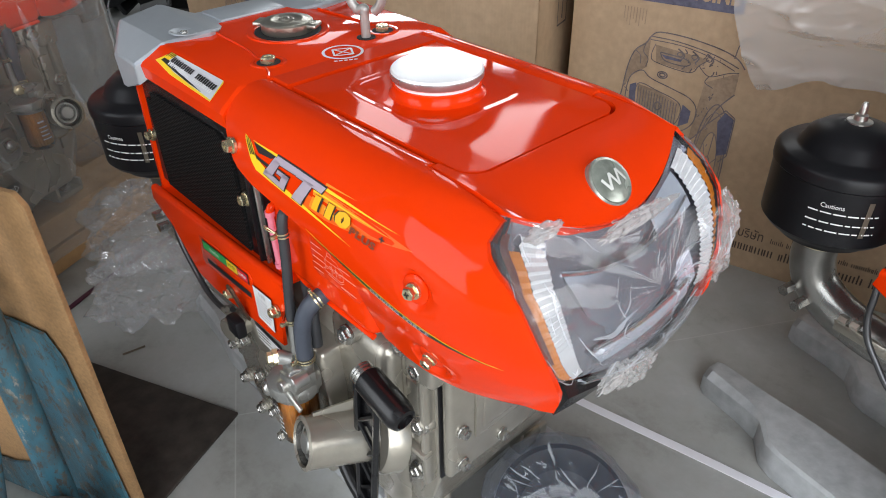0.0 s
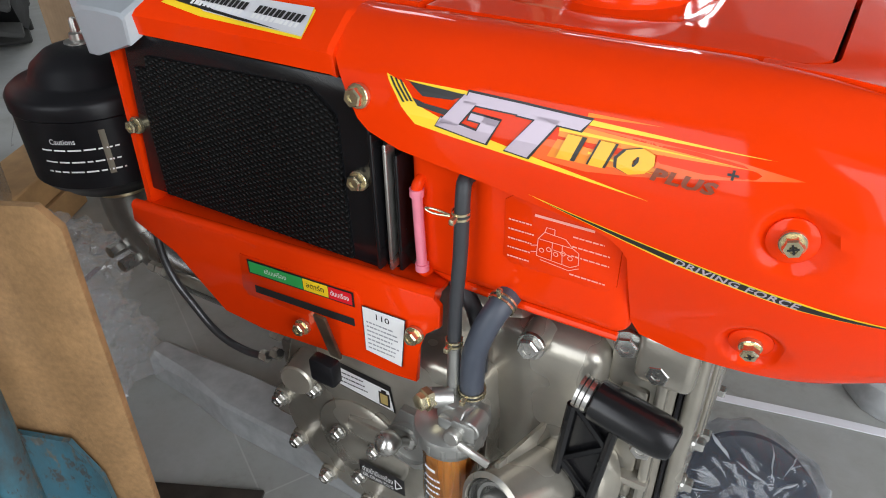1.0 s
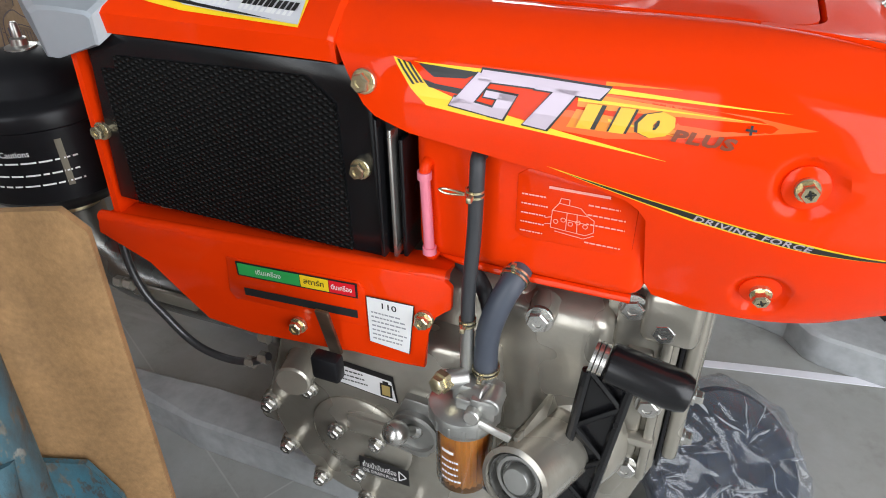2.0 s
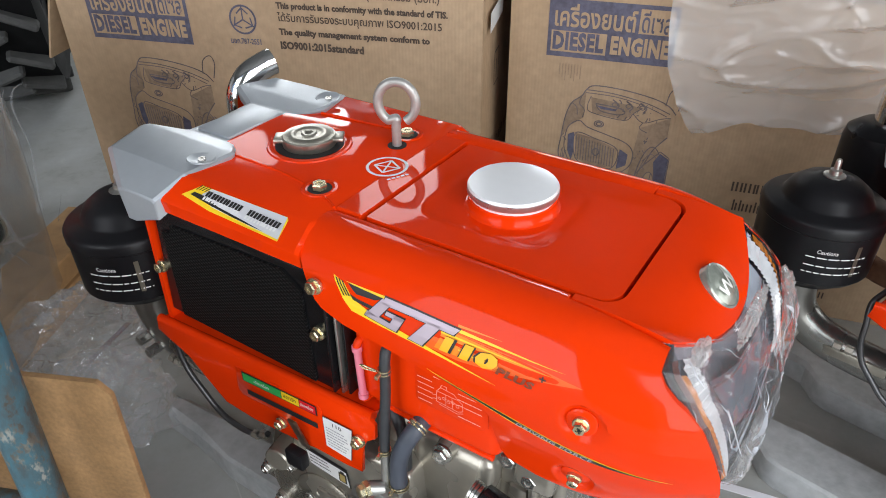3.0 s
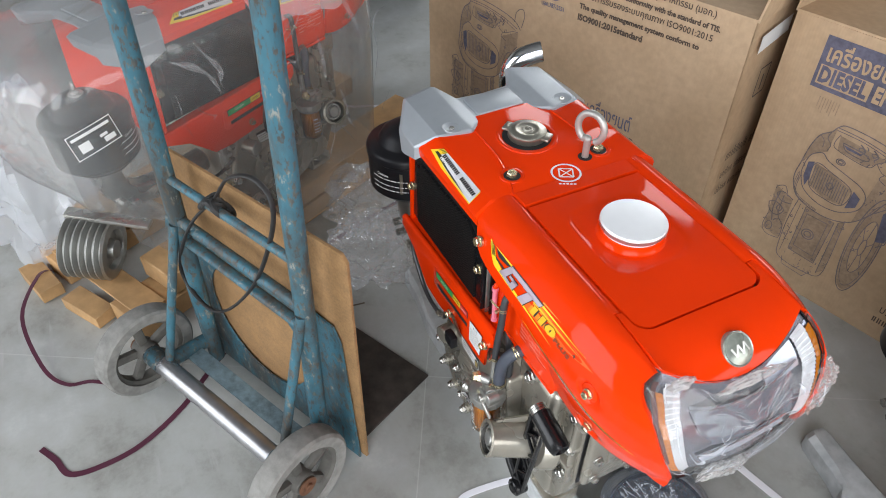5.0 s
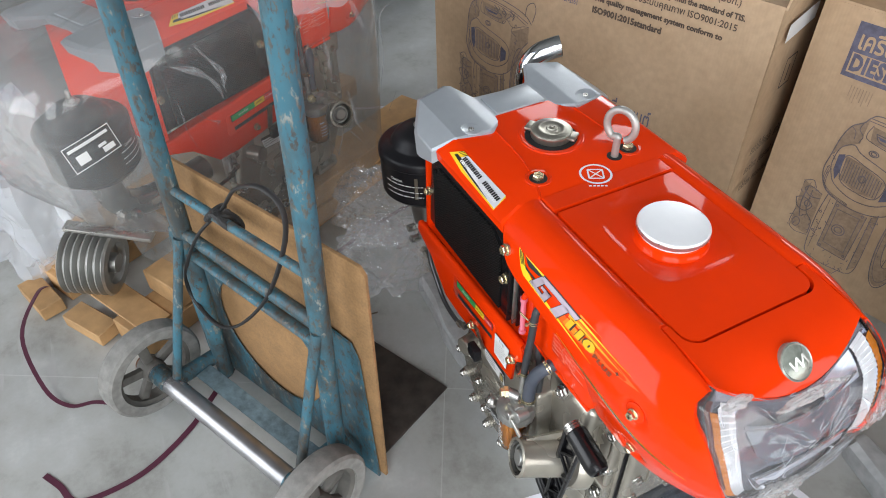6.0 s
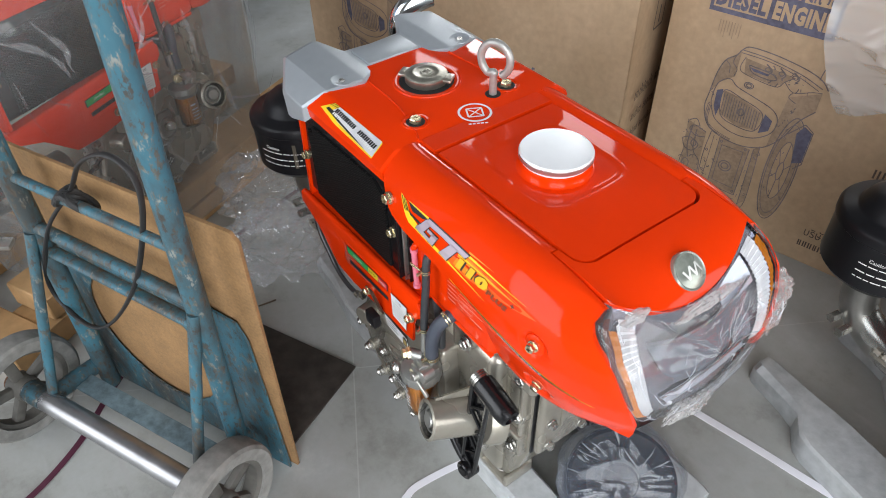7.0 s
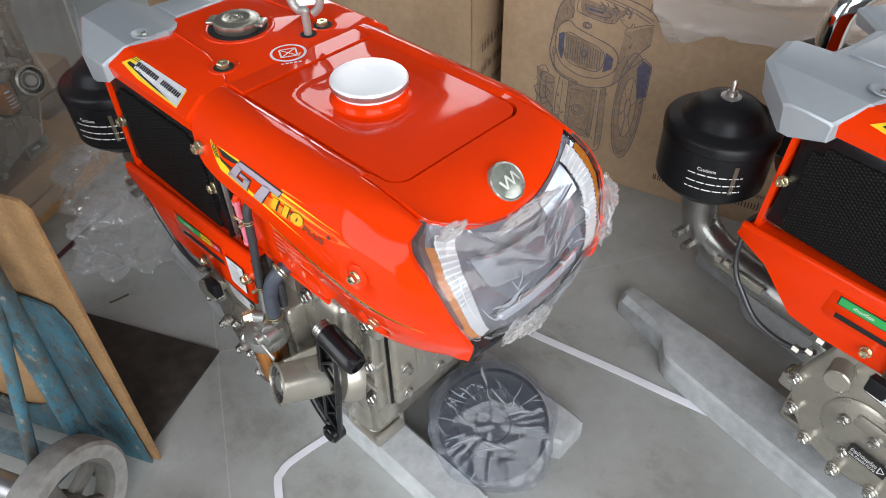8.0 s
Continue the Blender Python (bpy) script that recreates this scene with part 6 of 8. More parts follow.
def engine_drawing(x, y, w, h):
    """A line drawing of an engine seen from its headlamp end, as strokes and filled tones."""
    def P(u, v):
        return (x + u * w, y + v * h)

    lw = 0.0018 * w / 0.28
    out = []

    def line(pts, k=1.0, smooth=5, closed=False):
        q = [(p.x, p.y) for p in curve_points([(a, b, 0) for a, b in pts], smooth, closed)] if smooth else list(pts)
        if closed:
            q.append(q[0])
        out.extend(stroke([P(*p) for p in q], lw * k))

    def oval(u, v, a, b, k=1.0, n=24):
        out.extend(stroke([P(u + a * math.cos(t), v + b * math.sin(t)) for t in (2 * math.pi * i / n for i in range(n + 1))], lw * k))

    # hood: outline, upper edge, tank opening, creases
    line([(0.14, 0.66), (0.16, 0.78), (0.2, 0.86), (0.27, 0.90), (0.3, 0.935), (0.36, 0.96), (0.56, 0.955), (0.78, 0.93), (0.9, 0.90), (0.96, 0.86)], 1.4)
    line([(0.3, 0.935), (0.5, 0.93), (0.75, 0.90), (0.92, 0.86)], 1.2)
    line([(0.3, 0.92), (0.52, 0.915), (0.74, 0.885), (0.9, 0.845)])
    line([(0.27, 0.90), (0.26, 0.86), (0.3, 0.83), (0.29, 0.79)])
    line([(0.34, 0.905), (0.32, 0.85), (0.36, 0.82), (0.6, 0.80), (0.66, 0.84), (0.72, 0.875)])
    line([(0.38, 0.87), (0.55, 0.86), (0.6, 0.84), (0.55, 0.825), (0.42, 0.835), (0.38, 0.87)], 1.3)
    line([(0.2, 0.86), (0.24, 0.84), (0.25, 0.80)], 0.9)
    line([(0.66, 0.84), (0.74, 0.80), (0.86, 0.83), (0.93, 0.84)])
    line([(0.74, 0.80), (0.72, 0.77), (0.78, 0.75)])
    line([(0.88, 0.90), (0.9, 0.97), (0.97, 1.0), (1.0, 0.96), (0.97, 0.88)], 1.2)
    for u in (0.5, 0.6, 0.7):
        line([(u, 0.90), (u + 0.05, 0.875), (u + 0.03, 0.85)], 1.6, 4)
        oval(u + 0.02, 0.875, 0.02, 0.01, 1.2, 12)
    oval(0.42, 0.765, 0.035, 0.016, 1.4)
    oval(0.42, 0.765, 0.02, 0.009, 1.6)
    # headlamp mask
    line([(0.14, 0.66), (0.13, 0.58), (0.17, 0.5), (0.24, 0.455), (0.4, 0.425), (0.55, 0.43), (0.68, 0.47), (0.78, 0.56), (0.84, 0.66), (0.93, 0.74)], 1.4)
    line([(0.17, 0.64), (0.19, 0.73), (0.27, 0.77), (0.34, 0.74), (0.5, 0.71), (0.64, 0.68), (0.7, 0.63), (0.68, 0.55), (0.56, 0.49), (0.4, 0.48), (0.25, 0.52), (0.19, 0.58)], 1.3, 5, True)
    line([(0.25, 0.7), (0.4, 0.685), (0.58, 0.64), (0.56, 0.535), (0.42, 0.525), (0.27, 0.56)], 1.2, 5, True)
    for k in range(15):
        u = 0.265 + 0.021 * k
        line([(u, 0.56 - 0.0016 * k), (u - 0.004, 0.69 - 0.0035 * k)], 0.9, 0)
    oval(0.42, 0.61, 0.024, 0.02, 1.8, 14)
    for k in range(3):
        line([(0.155 + 0.012 * k, 0.6), (0.16 + 0.012 * k, 0.52 - 0.01 * k), (0.25, 0.465 - 0.008 * k), (0.4, 0.44 - 0.006 * k)], 0.8)
    # block, side plates, feet
    line([(0.24, 0.45), (0.22, 0.3), (0.23, 0.1), (0.27, 0.04), (0.42, 0.02), (0.6, 0.03)], 1.2)
    line([(0.32, 0.43), (0.32, 0.12), (0.56, 0.11), (0.57, 0.42)], 1.1, 0)
    line([(0.35, 0.39), (0.35, 0.16), (0.53, 0.15), (0.53, 0.39), (0.35, 0.39)], 0.9, 0)
    line([(0.27, 0.43), (0.26, 0.08)], 0.8, 0)
    line([(0.6, 0.43), (0.61, 0.06)], 1.1, 0)
    line([(0.64, 0.46), (0.66, 0.1), (0.6, 0.03)], 1.0)
    oval(0.42, 0.27, 0.05, 0.032, 1.4)
    oval(0.42, 0.27, 0.03, 0.018, 1.4)
    for u, v in ((0.34, 0.41), (0.54, 0.41), (0.34, 0.13), (0.54, 0.13), (0.24, 0.2), (0.24, 0.33)):
        oval(u, v, 0.009, 0.007, 1.2, 8)
    line([(0.3, 0.05), (0.32, 0.0), (0.52, -0.01), (0.56, 0.04)], 1.0, 0)
    # crank, pipes and levers on one side
    line([(0.2, 0.43), (0.1, 0.45), (0.06, 0.42), (0.12, 0.39), (0.2, 0.4)], 1.3)
    line([(0.04, 0.47), (0.1, 0.49), (0.14, 0.45)], 1.2)
    line([(0.02, 0.35), (0.08, 0.37), (0.16, 0.34), (0.12, 0.29), (0.05, 0.3), (0.02, 0.35)], 1.3)
    line([(0.08, 0.45), (0.07, 0.33), (0.1, 0.24)], 1.5)
    line([(0.12, 0.43), (0.13, 0.3), (0.2, 0.24), (0.21, 0.16)], 1.2)
    line([(0.05, 0.28), (0.04, 0.18), (0.1, 0.14), (0.21, 0.15)], 1.0)
    oval(0.12, 0.34, 0.022, 0.02, 1.5, 14)
    oval(0.09, 0.2, 0.03, 0.03, 1.2, 16)
    # flywheel
    for a, b, k in ((0.115, 0.32, 1.3), (0.1, 0.28, 0.8), (0.065, 0.18, 1.0), (0.022, 0.055, 1.3)):
        oval(0.84, 0.36, a, b, k, 36)
    for t in range(6):
        a = 2 * math.pi * t / 6 + 0.3
        line([(0.84 + 0.022 * math.cos(a), 0.36 + 0.055 * math.sin(a)), (0.84 + 0.065 * math.cos(a), 0.36 + 0.18 * math.sin(a))], 1.0, 0)
    line([(0.8, 0.58), (0.9, 0.66), (0.97, 0.63), (0.97, 0.44), (0.92, 0.4)], 1.2, 0)
    # hatching on the shaded flanks
    rng = random.Random(17)
    for u0, u1, v0, v1, n in ((0.02, 0.2, 0.14, 0.47, 26), (0.24, 0.31, 0.08, 0.42, 16), (0.58, 0.66, 0.08, 0.44, 16), (0.5, 0.85, 0.82, 0.9, 22), (0.16, 0.2, 0.55, 0.72, 8), (0.7, 0.8, 0.55, 0.72, 14), (0.3, 0.6, 0.02, 0.1, 14), (0.76, 0.92, 0.14, 0.5, 10)):
        for _ in range(n):
            u, v = rng.uniform(u0, u1), rng.uniform(v0, v1)
            du, dv = rng.uniform(-0.012, 0.016), rng.uniform(-0.016, 0.016)
            line([(u, v), (u + du, v + dv), (u + 1.6 * du + rng.uniform(-0.01, 0.01), v + 1.4 * dv)], rng.uniform(0.5, 1.3), 0)
    tones = [[P(0.86, 0.6), P(0.9, 0.65), P(0.965, 0.625), P(0.965, 0.45), P(0.9, 0.43)],
             [P(0.195, 0.69), P(0.24, 0.705), P(0.25, 0.6), P(0.235, 0.545), P(0.2, 0.6)],
             [P(0.6, 0.645), P(0.665, 0.62), P(0.66, 0.56), P(0.59, 0.53)],
             [P(0.39, 0.862), P(0.54, 0.852), P(0.53, 0.842), P(0.42, 0.845)]]
    shades = [[(0.14, 0.66), (0.16, 0.78), (0.2, 0.86), (0.3, 0.93), (0.3, 0.79), (0.19, 0.73)], [(0.34, 0.9), (0.72, 0.875), (0.66, 0.84), (0.6, 0.8), (0.36, 0.82)],
              [(0.7, 0.63), (0.72, 0.77), (0.93, 0.84), (0.93, 0.74), (0.84, 0.66), (0.78, 0.56), (0.68, 0.47)], [(0.25, 0.7), (0.4, 0.685), (0.58, 0.64), (0.56, 0.535), (0.42, 0.525), (0.27, 0.56)],
              [(0.32, 0.43), (0.57, 0.42), (0.56, 0.11), (0.32, 0.12)], [(0.03, 0.47), (0.2, 0.43), (0.21, 0.15), (0.05, 0.17)], [(0.6, 0.43), (0.64, 0.46), (0.66, 0.1), (0.61, 0.06)]]
    shades = [[P(*p) for p in poly] for poly in shades]
    for i in range(36):
        a, b = 2 * math.pi * i / 36, 2 * math.pi * (i + 1) / 36
        shades.append([P(0.84 + k * math.cos(t), 0.36 + h * math.sin(t)) for k, h, t in ((0.065, 0.18, a), (0.113, 0.31, a), (0.113, 0.31, b), (0.065, 0.18, b))])
    return out, tones, shades


def letter_bars(x, y, w, h, rng):
    """A line of unreadable lettering: upright bars of letter size, in words."""
    out, end = [], x + w
    while x < end:
        for _ in range(rng.randint(3, 7)):
            k, t = rng.uniform(0.3, 0.5) * h, 0.13 * h
            top = h * rng.choice((0.72, 0.72, 1.0))
            out.append(bar(x, y, x + t, y + top))
            if rng.random() < 0.75:
                out.append(bar(x + k - t, y, x + k, y + 0.72 * h))
            else:
                k = t
            x += k + 0.17 * h
            if x > end:
                break
        x += 0.4 * h
    return out


def build_carton(name, origin, angle, length, height, depth, label):
    m = on_face(origin, angle)
    box = thing(name, (0, 0, 0), label, "carton", "brown engine cartons")
    t = 0.007
    rng = random.Random(int(100 * length))

    def wall(part_name, a, b, z0=0.0, z1=height, mat=CARTON):
        """An upright board between two plan points of the carton (along, inwards)."""
        bm = bmesh.new()
        (ax, ay), (bx, by) = a, b
        n = 12
        d = V((bx - ax, by - ay, 0)).normalized()
        nrm = V((-d.y, d.x, 0)) * t
        def pt(u, v, k):
            p = V((ax + (bx - ax) * u, ay + (by - ay) * u, 0)) + nrm * k
            wob = 0.004 * math.sin(5.1 * u + 3 * v + length * 7) * math.sin(math.pi * u)
            return m @ V((p.x, z0 + (z1 - z0) * v, -(p.y + wob)))
        front = [[bm.verts.new(pt(i / n, j / 4, 0)) for j in range(5)] for i in range(n + 1)]
        back = [[bm.verts.new(pt(i / n, j / 4, 1)) for j in range(5)] for i in range(n + 1)]
        for g in (front, back):
            for i in range(n):
                for j in range(4):
                    bm.faces.new((g[i][j], g[i + 1][j], g[i + 1][j + 1], g[i][j + 1]))
        rim = [(i, 0) for i in range(n)] + [(n, j) for j in range(4)] + [(i, 4) for i in range(n, 0, -1)] + [(0, j) for j in range(4, 0, -1)]
        for (p, q), (r, s) in zip(rim, rim[1:] + rim[:1]):
            bm.faces.new((front[p][q], front[r][s], back[r][s], back[p][q]))
        return part(part_name, bm, mat, box, "", 30)

    face = wall("front_panel", (0, 0), (length, 0))
    wall("back_panel", (length, depth), (0, depth))
    wall("side_panel", (length, 0.002), (length, depth - 0.002))
    wall("side_panel", (0, depth - 0.002), (0, 0.002))
    part("bottom_panel", prism(bmesh.new(), [(t, t), (length - t, t), (length - t, depth - t), (t, depth - t)], t, Matrix(((m[0][0], -m[0][2], 0, origin[0]), (m[1][0], -m[1][2], 0, origin[1]), (0, 0, 1, 0.002), (0, 0, 0, 1)))), CARTON, box)

    def flap(a, b, way, lift, w, print_rows=None):
        """A flap hinged on the top edge from a to b: w wide, along the way, rising by lift."""
        A, B = V((a[0], height, -a[1])), V((b[0], height, -b[1]))
        out = V((way[0], lift, -way[1])).normalized()
        nrm = (B - A).cross(out).normalized() * 0.005
        bm = bmesh.new()
        g = []
        for k in (0, 1):
            g.append([[bm.verts.new(m @ (A.lerp(B, i / 8) * 1.0 + out * w * j / 4 + nrm * k + V((0, 0.0025 * math.sin(2.2 * i + a[0] * 9) * j / 4, 0)))) for j in range(5)] for i in range(9)])
        for h in g:
            for i in range(8):
                for j in range(4):
                    bm.faces.new((h[i][j], h[i + 1][j], h[i + 1][j + 1], h[i][j + 1]))
        rim = [(i, 0) for i in range(8)] + [(8, j) for j in range(4)] + [(i, 4) for i in range(8, 0, -1)] + [(0, j) for j in range(4, 0, -1)]
        for (p, q), (r, s) in zip(rim, rim[1:] + rim[:1]):
            bm.faces.new((g[0][p][q], g[0][r][s], g[1][r][s], g[1][p][q]))
        ob = part("flap", bm, CARTON, box, "", 30)
        if print_rows:
            x0, y0, lw, lh, rows = print_rows
            side = (B - A).normalized()
            lay = flat(glyph_rows(x0, y0, lw, lh, rows, rng, 0.4))
            up = out.cross(side)
            for v in lay.verts:
                v.co = m @ (A + side * v.co.x + out * v.co.y + up * (0.0085 if up.y > 0 else -0.0085))
            part("flap_print", lay, DRAW_INK, ob, "", 0)
        return ob

    def ink(part_name, polys, mat, lift=0.0012, step=0.05):
        bm = polys if isinstance(polys, bmesh.types.BMesh) else flat(polys)
        bm = cut(bm, length / 12, (0,))
        bm = cut(bm, height / 4, (1,))

        def lay(x, y):
            u, v = x / length, y / height
            i, j = min(11, int(u * 12)), min(3, int(v * 4))
            def wob(a, b):
                return 0.004 * math.sin(5.1 * a + 3 * b + length * 7) * math.sin(math.pi * a)
            fu, fv = u * 12 - i, v * 4 - j
            w = wob(i / 12, j / 4) * (1 - fu) * (1 - fv) + wob((i + 1) / 12, j / 4) * fu * (1 - fv) + wob(i / 12, (j + 1) / 4) * (1 - fu) * fv + wob((i + 1) / 12, (j + 1) / 4) * fu * fv
            return m @ V((x, y, lift - w))
        return part(part_name, warp(bm, lay), mat, face, "", 0)

    return box, flap, ink, rng


def diesel_block(ink, x, y, w, h):
    """Blue panel with the two-line heading: filled above right, boxed below."""
    ink("heading_panel", [bar(x, y, x + w, y + h)], BLUE_INK, 0.0012)
    ink("heading_field", [bar(x + 0.03 * w, y + 0.09 * h, x + 0.475 * w, y + 0.46 * h)], CARTON, 0.0018)
    ink("heading_field", [bar(x + 0.71 * w, y + 0.52 * h, x + 0.97 * w, y + 0.93 * h)], CARTON, 0.0018)
    ink("heading_thai", moved(letters("เครื่องยนต์", 0.64 * w, 0.40 * h, 0.02), x + 0.05 * w, y + 0.53 * h), CARTON, 0.0024)
    ink("heading_thai", moved(letters("ดีเซล", 0.22 * w, 0.36 * h, 0.012), x + 0.73 * w, y + 0.545 * h), BLUE_INK, 0.0024)
    ink("heading_word", moved(letters("DIESEL", 0.41 * w, 0.33 * h, 0.05, 0, 1.1), x + 0.045 * w, y + 0.12 * h), BLUE_INK, 0.0024)
    ink("heading_word", moved(letters("ENGINE", 0.45 * w, 0.33 * h, 0.05, 0, 1.1), x + 0.51 * w, y + 0.12 * h), CARTON, 0.0024)


def print_carton(box, flap, ink, rng, length, first):
    def stuff_ink(*given):
        return tagged(ink(*given), kind="stuff")

    diesel_block(ink, 0.079, 0.522, 0.25, 0.115)
    art = (0.09, 0.075, 0.28, 0.425) if first else (0.085, 0.06, 0.28, 0.425)
    lines, fill, shades = engine_drawing(*art)
    ink("drawing_halftone", shades, TONE_INK, 0.0009)
    ink("engine_drawing", lines, DRAW_INK, 0.0013)
    for tone in fill:
        ink("drawing_tone", [tone], BLUE_INK, 0.0018)
    # round mark: a ring with three blades, plain shapes
    cx = 0.456
    if first:
        polys = ring_poly(cx, 0.583, 0.0268, 0.0308)
        for a in (90, 210, 330):
            u, n = (math.cos(radians(a)), math.sin(radians(a))), (-math.sin(radians(a)), math.cos(radians(a)))
            polys += stroke([(cx, 0.583), (cx + 0.027 * u[0], 0.583 + 0.027 * u[1])], 0.003)
            for k in (-1, 1):
                polys += stroke([(cx + 0.024 * u[0], 0.583 + 0.024 * u[1]), (cx + 0.012 * u[0] + k * 0.013 * n[0], 0.583 + 0.012 * u[1] + k * 0.013 * n[1])], 0.003)
        ink("round_mark", polys, BLUE_INK, 0.0013)
        ink("mark_number", moved(letters("มอก.787-2551", 0.07, 0.012, 0.02), cx - 0.035, 0.532), BLUE_INK, 0.0013)
        for k, (txt, w) in enumerate((("ได้รับมาตรฐานผลิตภัณฑ์อุตสาหกรรม (มอก.)", 0.345), ("This product is in conformity with the standard of TIS.", 0.362), ("ได้รับการรับรองระบบคุณภาพ ISO9001:2015", 0.35), ("The quality management system conform to", 0.325), ("ISO9001:2015standard", 0.184))):
            ink("standard_line", moved(letters(txt, w, 0.0175 if k % 2 or k == 4 else 0.024, 0.045 if k % 2 or k == 4 else 0.015), 0.535, 0.632 - 0.0265 * k), BROWN_INK, 0.0014)
        stuff_ink("maker_line", letter_bars(0.495, 0.29, 0.075, 0.03, rng), BLUE_INK, 0.0014)
        ink("maker_word", moved(letters("เครื่องยนต์", 0.135, 0.05, 0.01), 0.602, 0.286), BLUE_INK, 0.0014)
        stuff_ink("maker_line", letter_bars(0.5, 0.247, 0.12, 0.026, rng), BROWN_INK, 0.0014)
        ink("maker_word", moved(letters("POWER", 0.1, 0.026, 0.03), 0.657, 0.247), BROWN_INK, 0.0014)
    else:
        stuff_ink("maker_line", letter_bars(0.49, 0.275, 0.24, 0.03, rng), BROWN_INK, 0.0014)
        stuff_ink("maker_line", letter_bars(0.5, 0.23, 0.2, 0.026, rng), BROWN_INK, 0.0014)
        # faint rubbed strokes under the heading
        ink("rubbed_stroke", [bar(0.108 + 0.0062 * k, 0.484 - 0.006 * (k % 3), 0.1098 + 0.0062 * k, 0.508) for k in range(8)], TONE_INK, 0.0012)
    ink("foot_word", moved(letters("บริษัท", 0.05, 0.024, 0.004), 0.415, 0.078), BROWN_INK, 0.0014)
    stuff_ink("foot_line", letter_bars(0.48, 0.08, 0.2, 0.012, rng), BROWN_INK, 0.0014)
    stuff_ink("foot_line", letter_bars(0.41, 0.046, 0.32, 0.022, rng), BROWN_INK, 0.0014)


L1, H1 = 0.967, 0.655
carton_a, flap_a, ink_a, rng_a = build_carton("engine_carton", (-1.23, 0.298), 19, L1, H1, 0.50, "open brown cardboard engine carton printed in blue, flaps up")
flap_a((0, 0), (L1, 0), (0, 1), -0.05, 0.17, (0.5, 0.03, 0.26, 0.115, 9))
flap_a((L1, 0.5), (0, 0.5), (0, 1.0), -1.2, 0.16)
flap_a((L1, 0.0), (L1, 0.46), (0.16, 0.0), 1.0, 0.30)
flap_a((0, 0.46), (0, 0.0), (-0.35, 0), -1.0, 0.2)
print_carton(carton_a, flap_a, ink_a, rng_a, L1, True)
side_a = on_face((-1.23, 0.298), 19) @ Matrix(((0, 0, 1, L1 + 0.0075), (0, 1, 0, 0), (-1, 0, 0, 0), (0, 0, 0, 1)))
for name, polys, mat, lift in (("paper_label", [[(0.035, 0.575), (0.175, 0.585), (0.175, 0.625), (0.035, 0.615)]], WHITE, 0.001),
                               ("care_mark", stroke([(0.09, 0.52), (0.09, 0.45), (0.14, 0.45), (0.14, 0.52), (0.09, 0.52)], 0.004) + stroke([(0.115, 0.46), (0.115, 0.5)], 0.006), BROWN_INK, 0.001),
                               *(("side_line", letter_bars(0.05, z, w, h, random.Random(k)), BROWN_INK, 0.001) for k, z, w, h in ((9, 0.29, 0.34, 0.03), (8, 0.235, 0.3, 0.026), (7, 0.185, 0.32, 0.022)))):
    bm = flat(polys)
    bmesh.ops.transform(bm, matrix=side_a @ Matrix.Translation((0, 0, lift)), verts=bm.verts)
    part(name, bm, mat, carton_a, "", 0)
L2, H2 = 0.95, 0.66
carton_b, flap_b, ink_b, rng_b = build_carton("engine_carton", (-0.314, 0.722), 14, L2, H2, 0.50, "open brown cardboard engine carton standing beside another carton")
flap_b((0, 0), (L2, 0), (0, 1), -0.05, 0.2, (0.17, 0.09, 0.2, 0.075, 4))
flap_b((L2, 0.5), (0, 0.5), (0, 1.0), -1.2, 0.14)
flap_b((0, 0.46), (0, 0.0), (0.12, 0.0), 1.0, 0.30)
print_carton(carton_b, flap_b, ink_b, rng_b, L2, False)


# ---------- skids under the engines ----------
def build_skid(at, x0, x1, label, w=0.066, neck=1.0):
    """A grey timber skid whose ends are cut narrower and lower."""
    skid = thing("timber_skid", at, label, "skid", "grey timber skids")
    h = 0.054
    rows = []
    for x, k, top, c in ((x0, 0.6 * neck, 0.8, 0.012), (x0 + 0.012, 0.7 * neck, 0.9, 0.012), (x0 + 0.09, 0.76 * neck, 0.93, 0.010), (x0 + 0.125, 0.82 * neck + 0.02, 0.95, 0.008), (x0 + 0.16, 0.93, 0.98, 0.006), (x0 + 0.185, 1.0, 1.0, 0.005), (x1 - 0.012, 1.0, 1.0, 0.005), (x1, 0.9, 0.9, 0.005)):
        y1 = w / 2
        y0 = y1 - w * k
        z = h * top
        rows.append([V(p) for p in ((x, y0, 0.001), (x, y1, 0.001), (x, y1, z - c), (x, y1 - c, z), (x, y0 + c, z), (x, y0, z - c))])
    part("beam", loft(bmesh.new(), rows), SKID, skid, "", 30)
    return skid


for y in (-0.084, 0.125):
    build_skid(pose(0, y, 0), -0.56, 0.33 if y < 0 else 0.36, "grey-painted timber skid under the red engine")
for y in (-0.122, 0.118):
    build_skid(pose(0.81, 0.464, 0, 0, 0, -10.5) @ pose(0, y, 0), -0.56, 0.345, "grey-painted timber skid with a narrowed end on the floor", 0.104, 0.72)


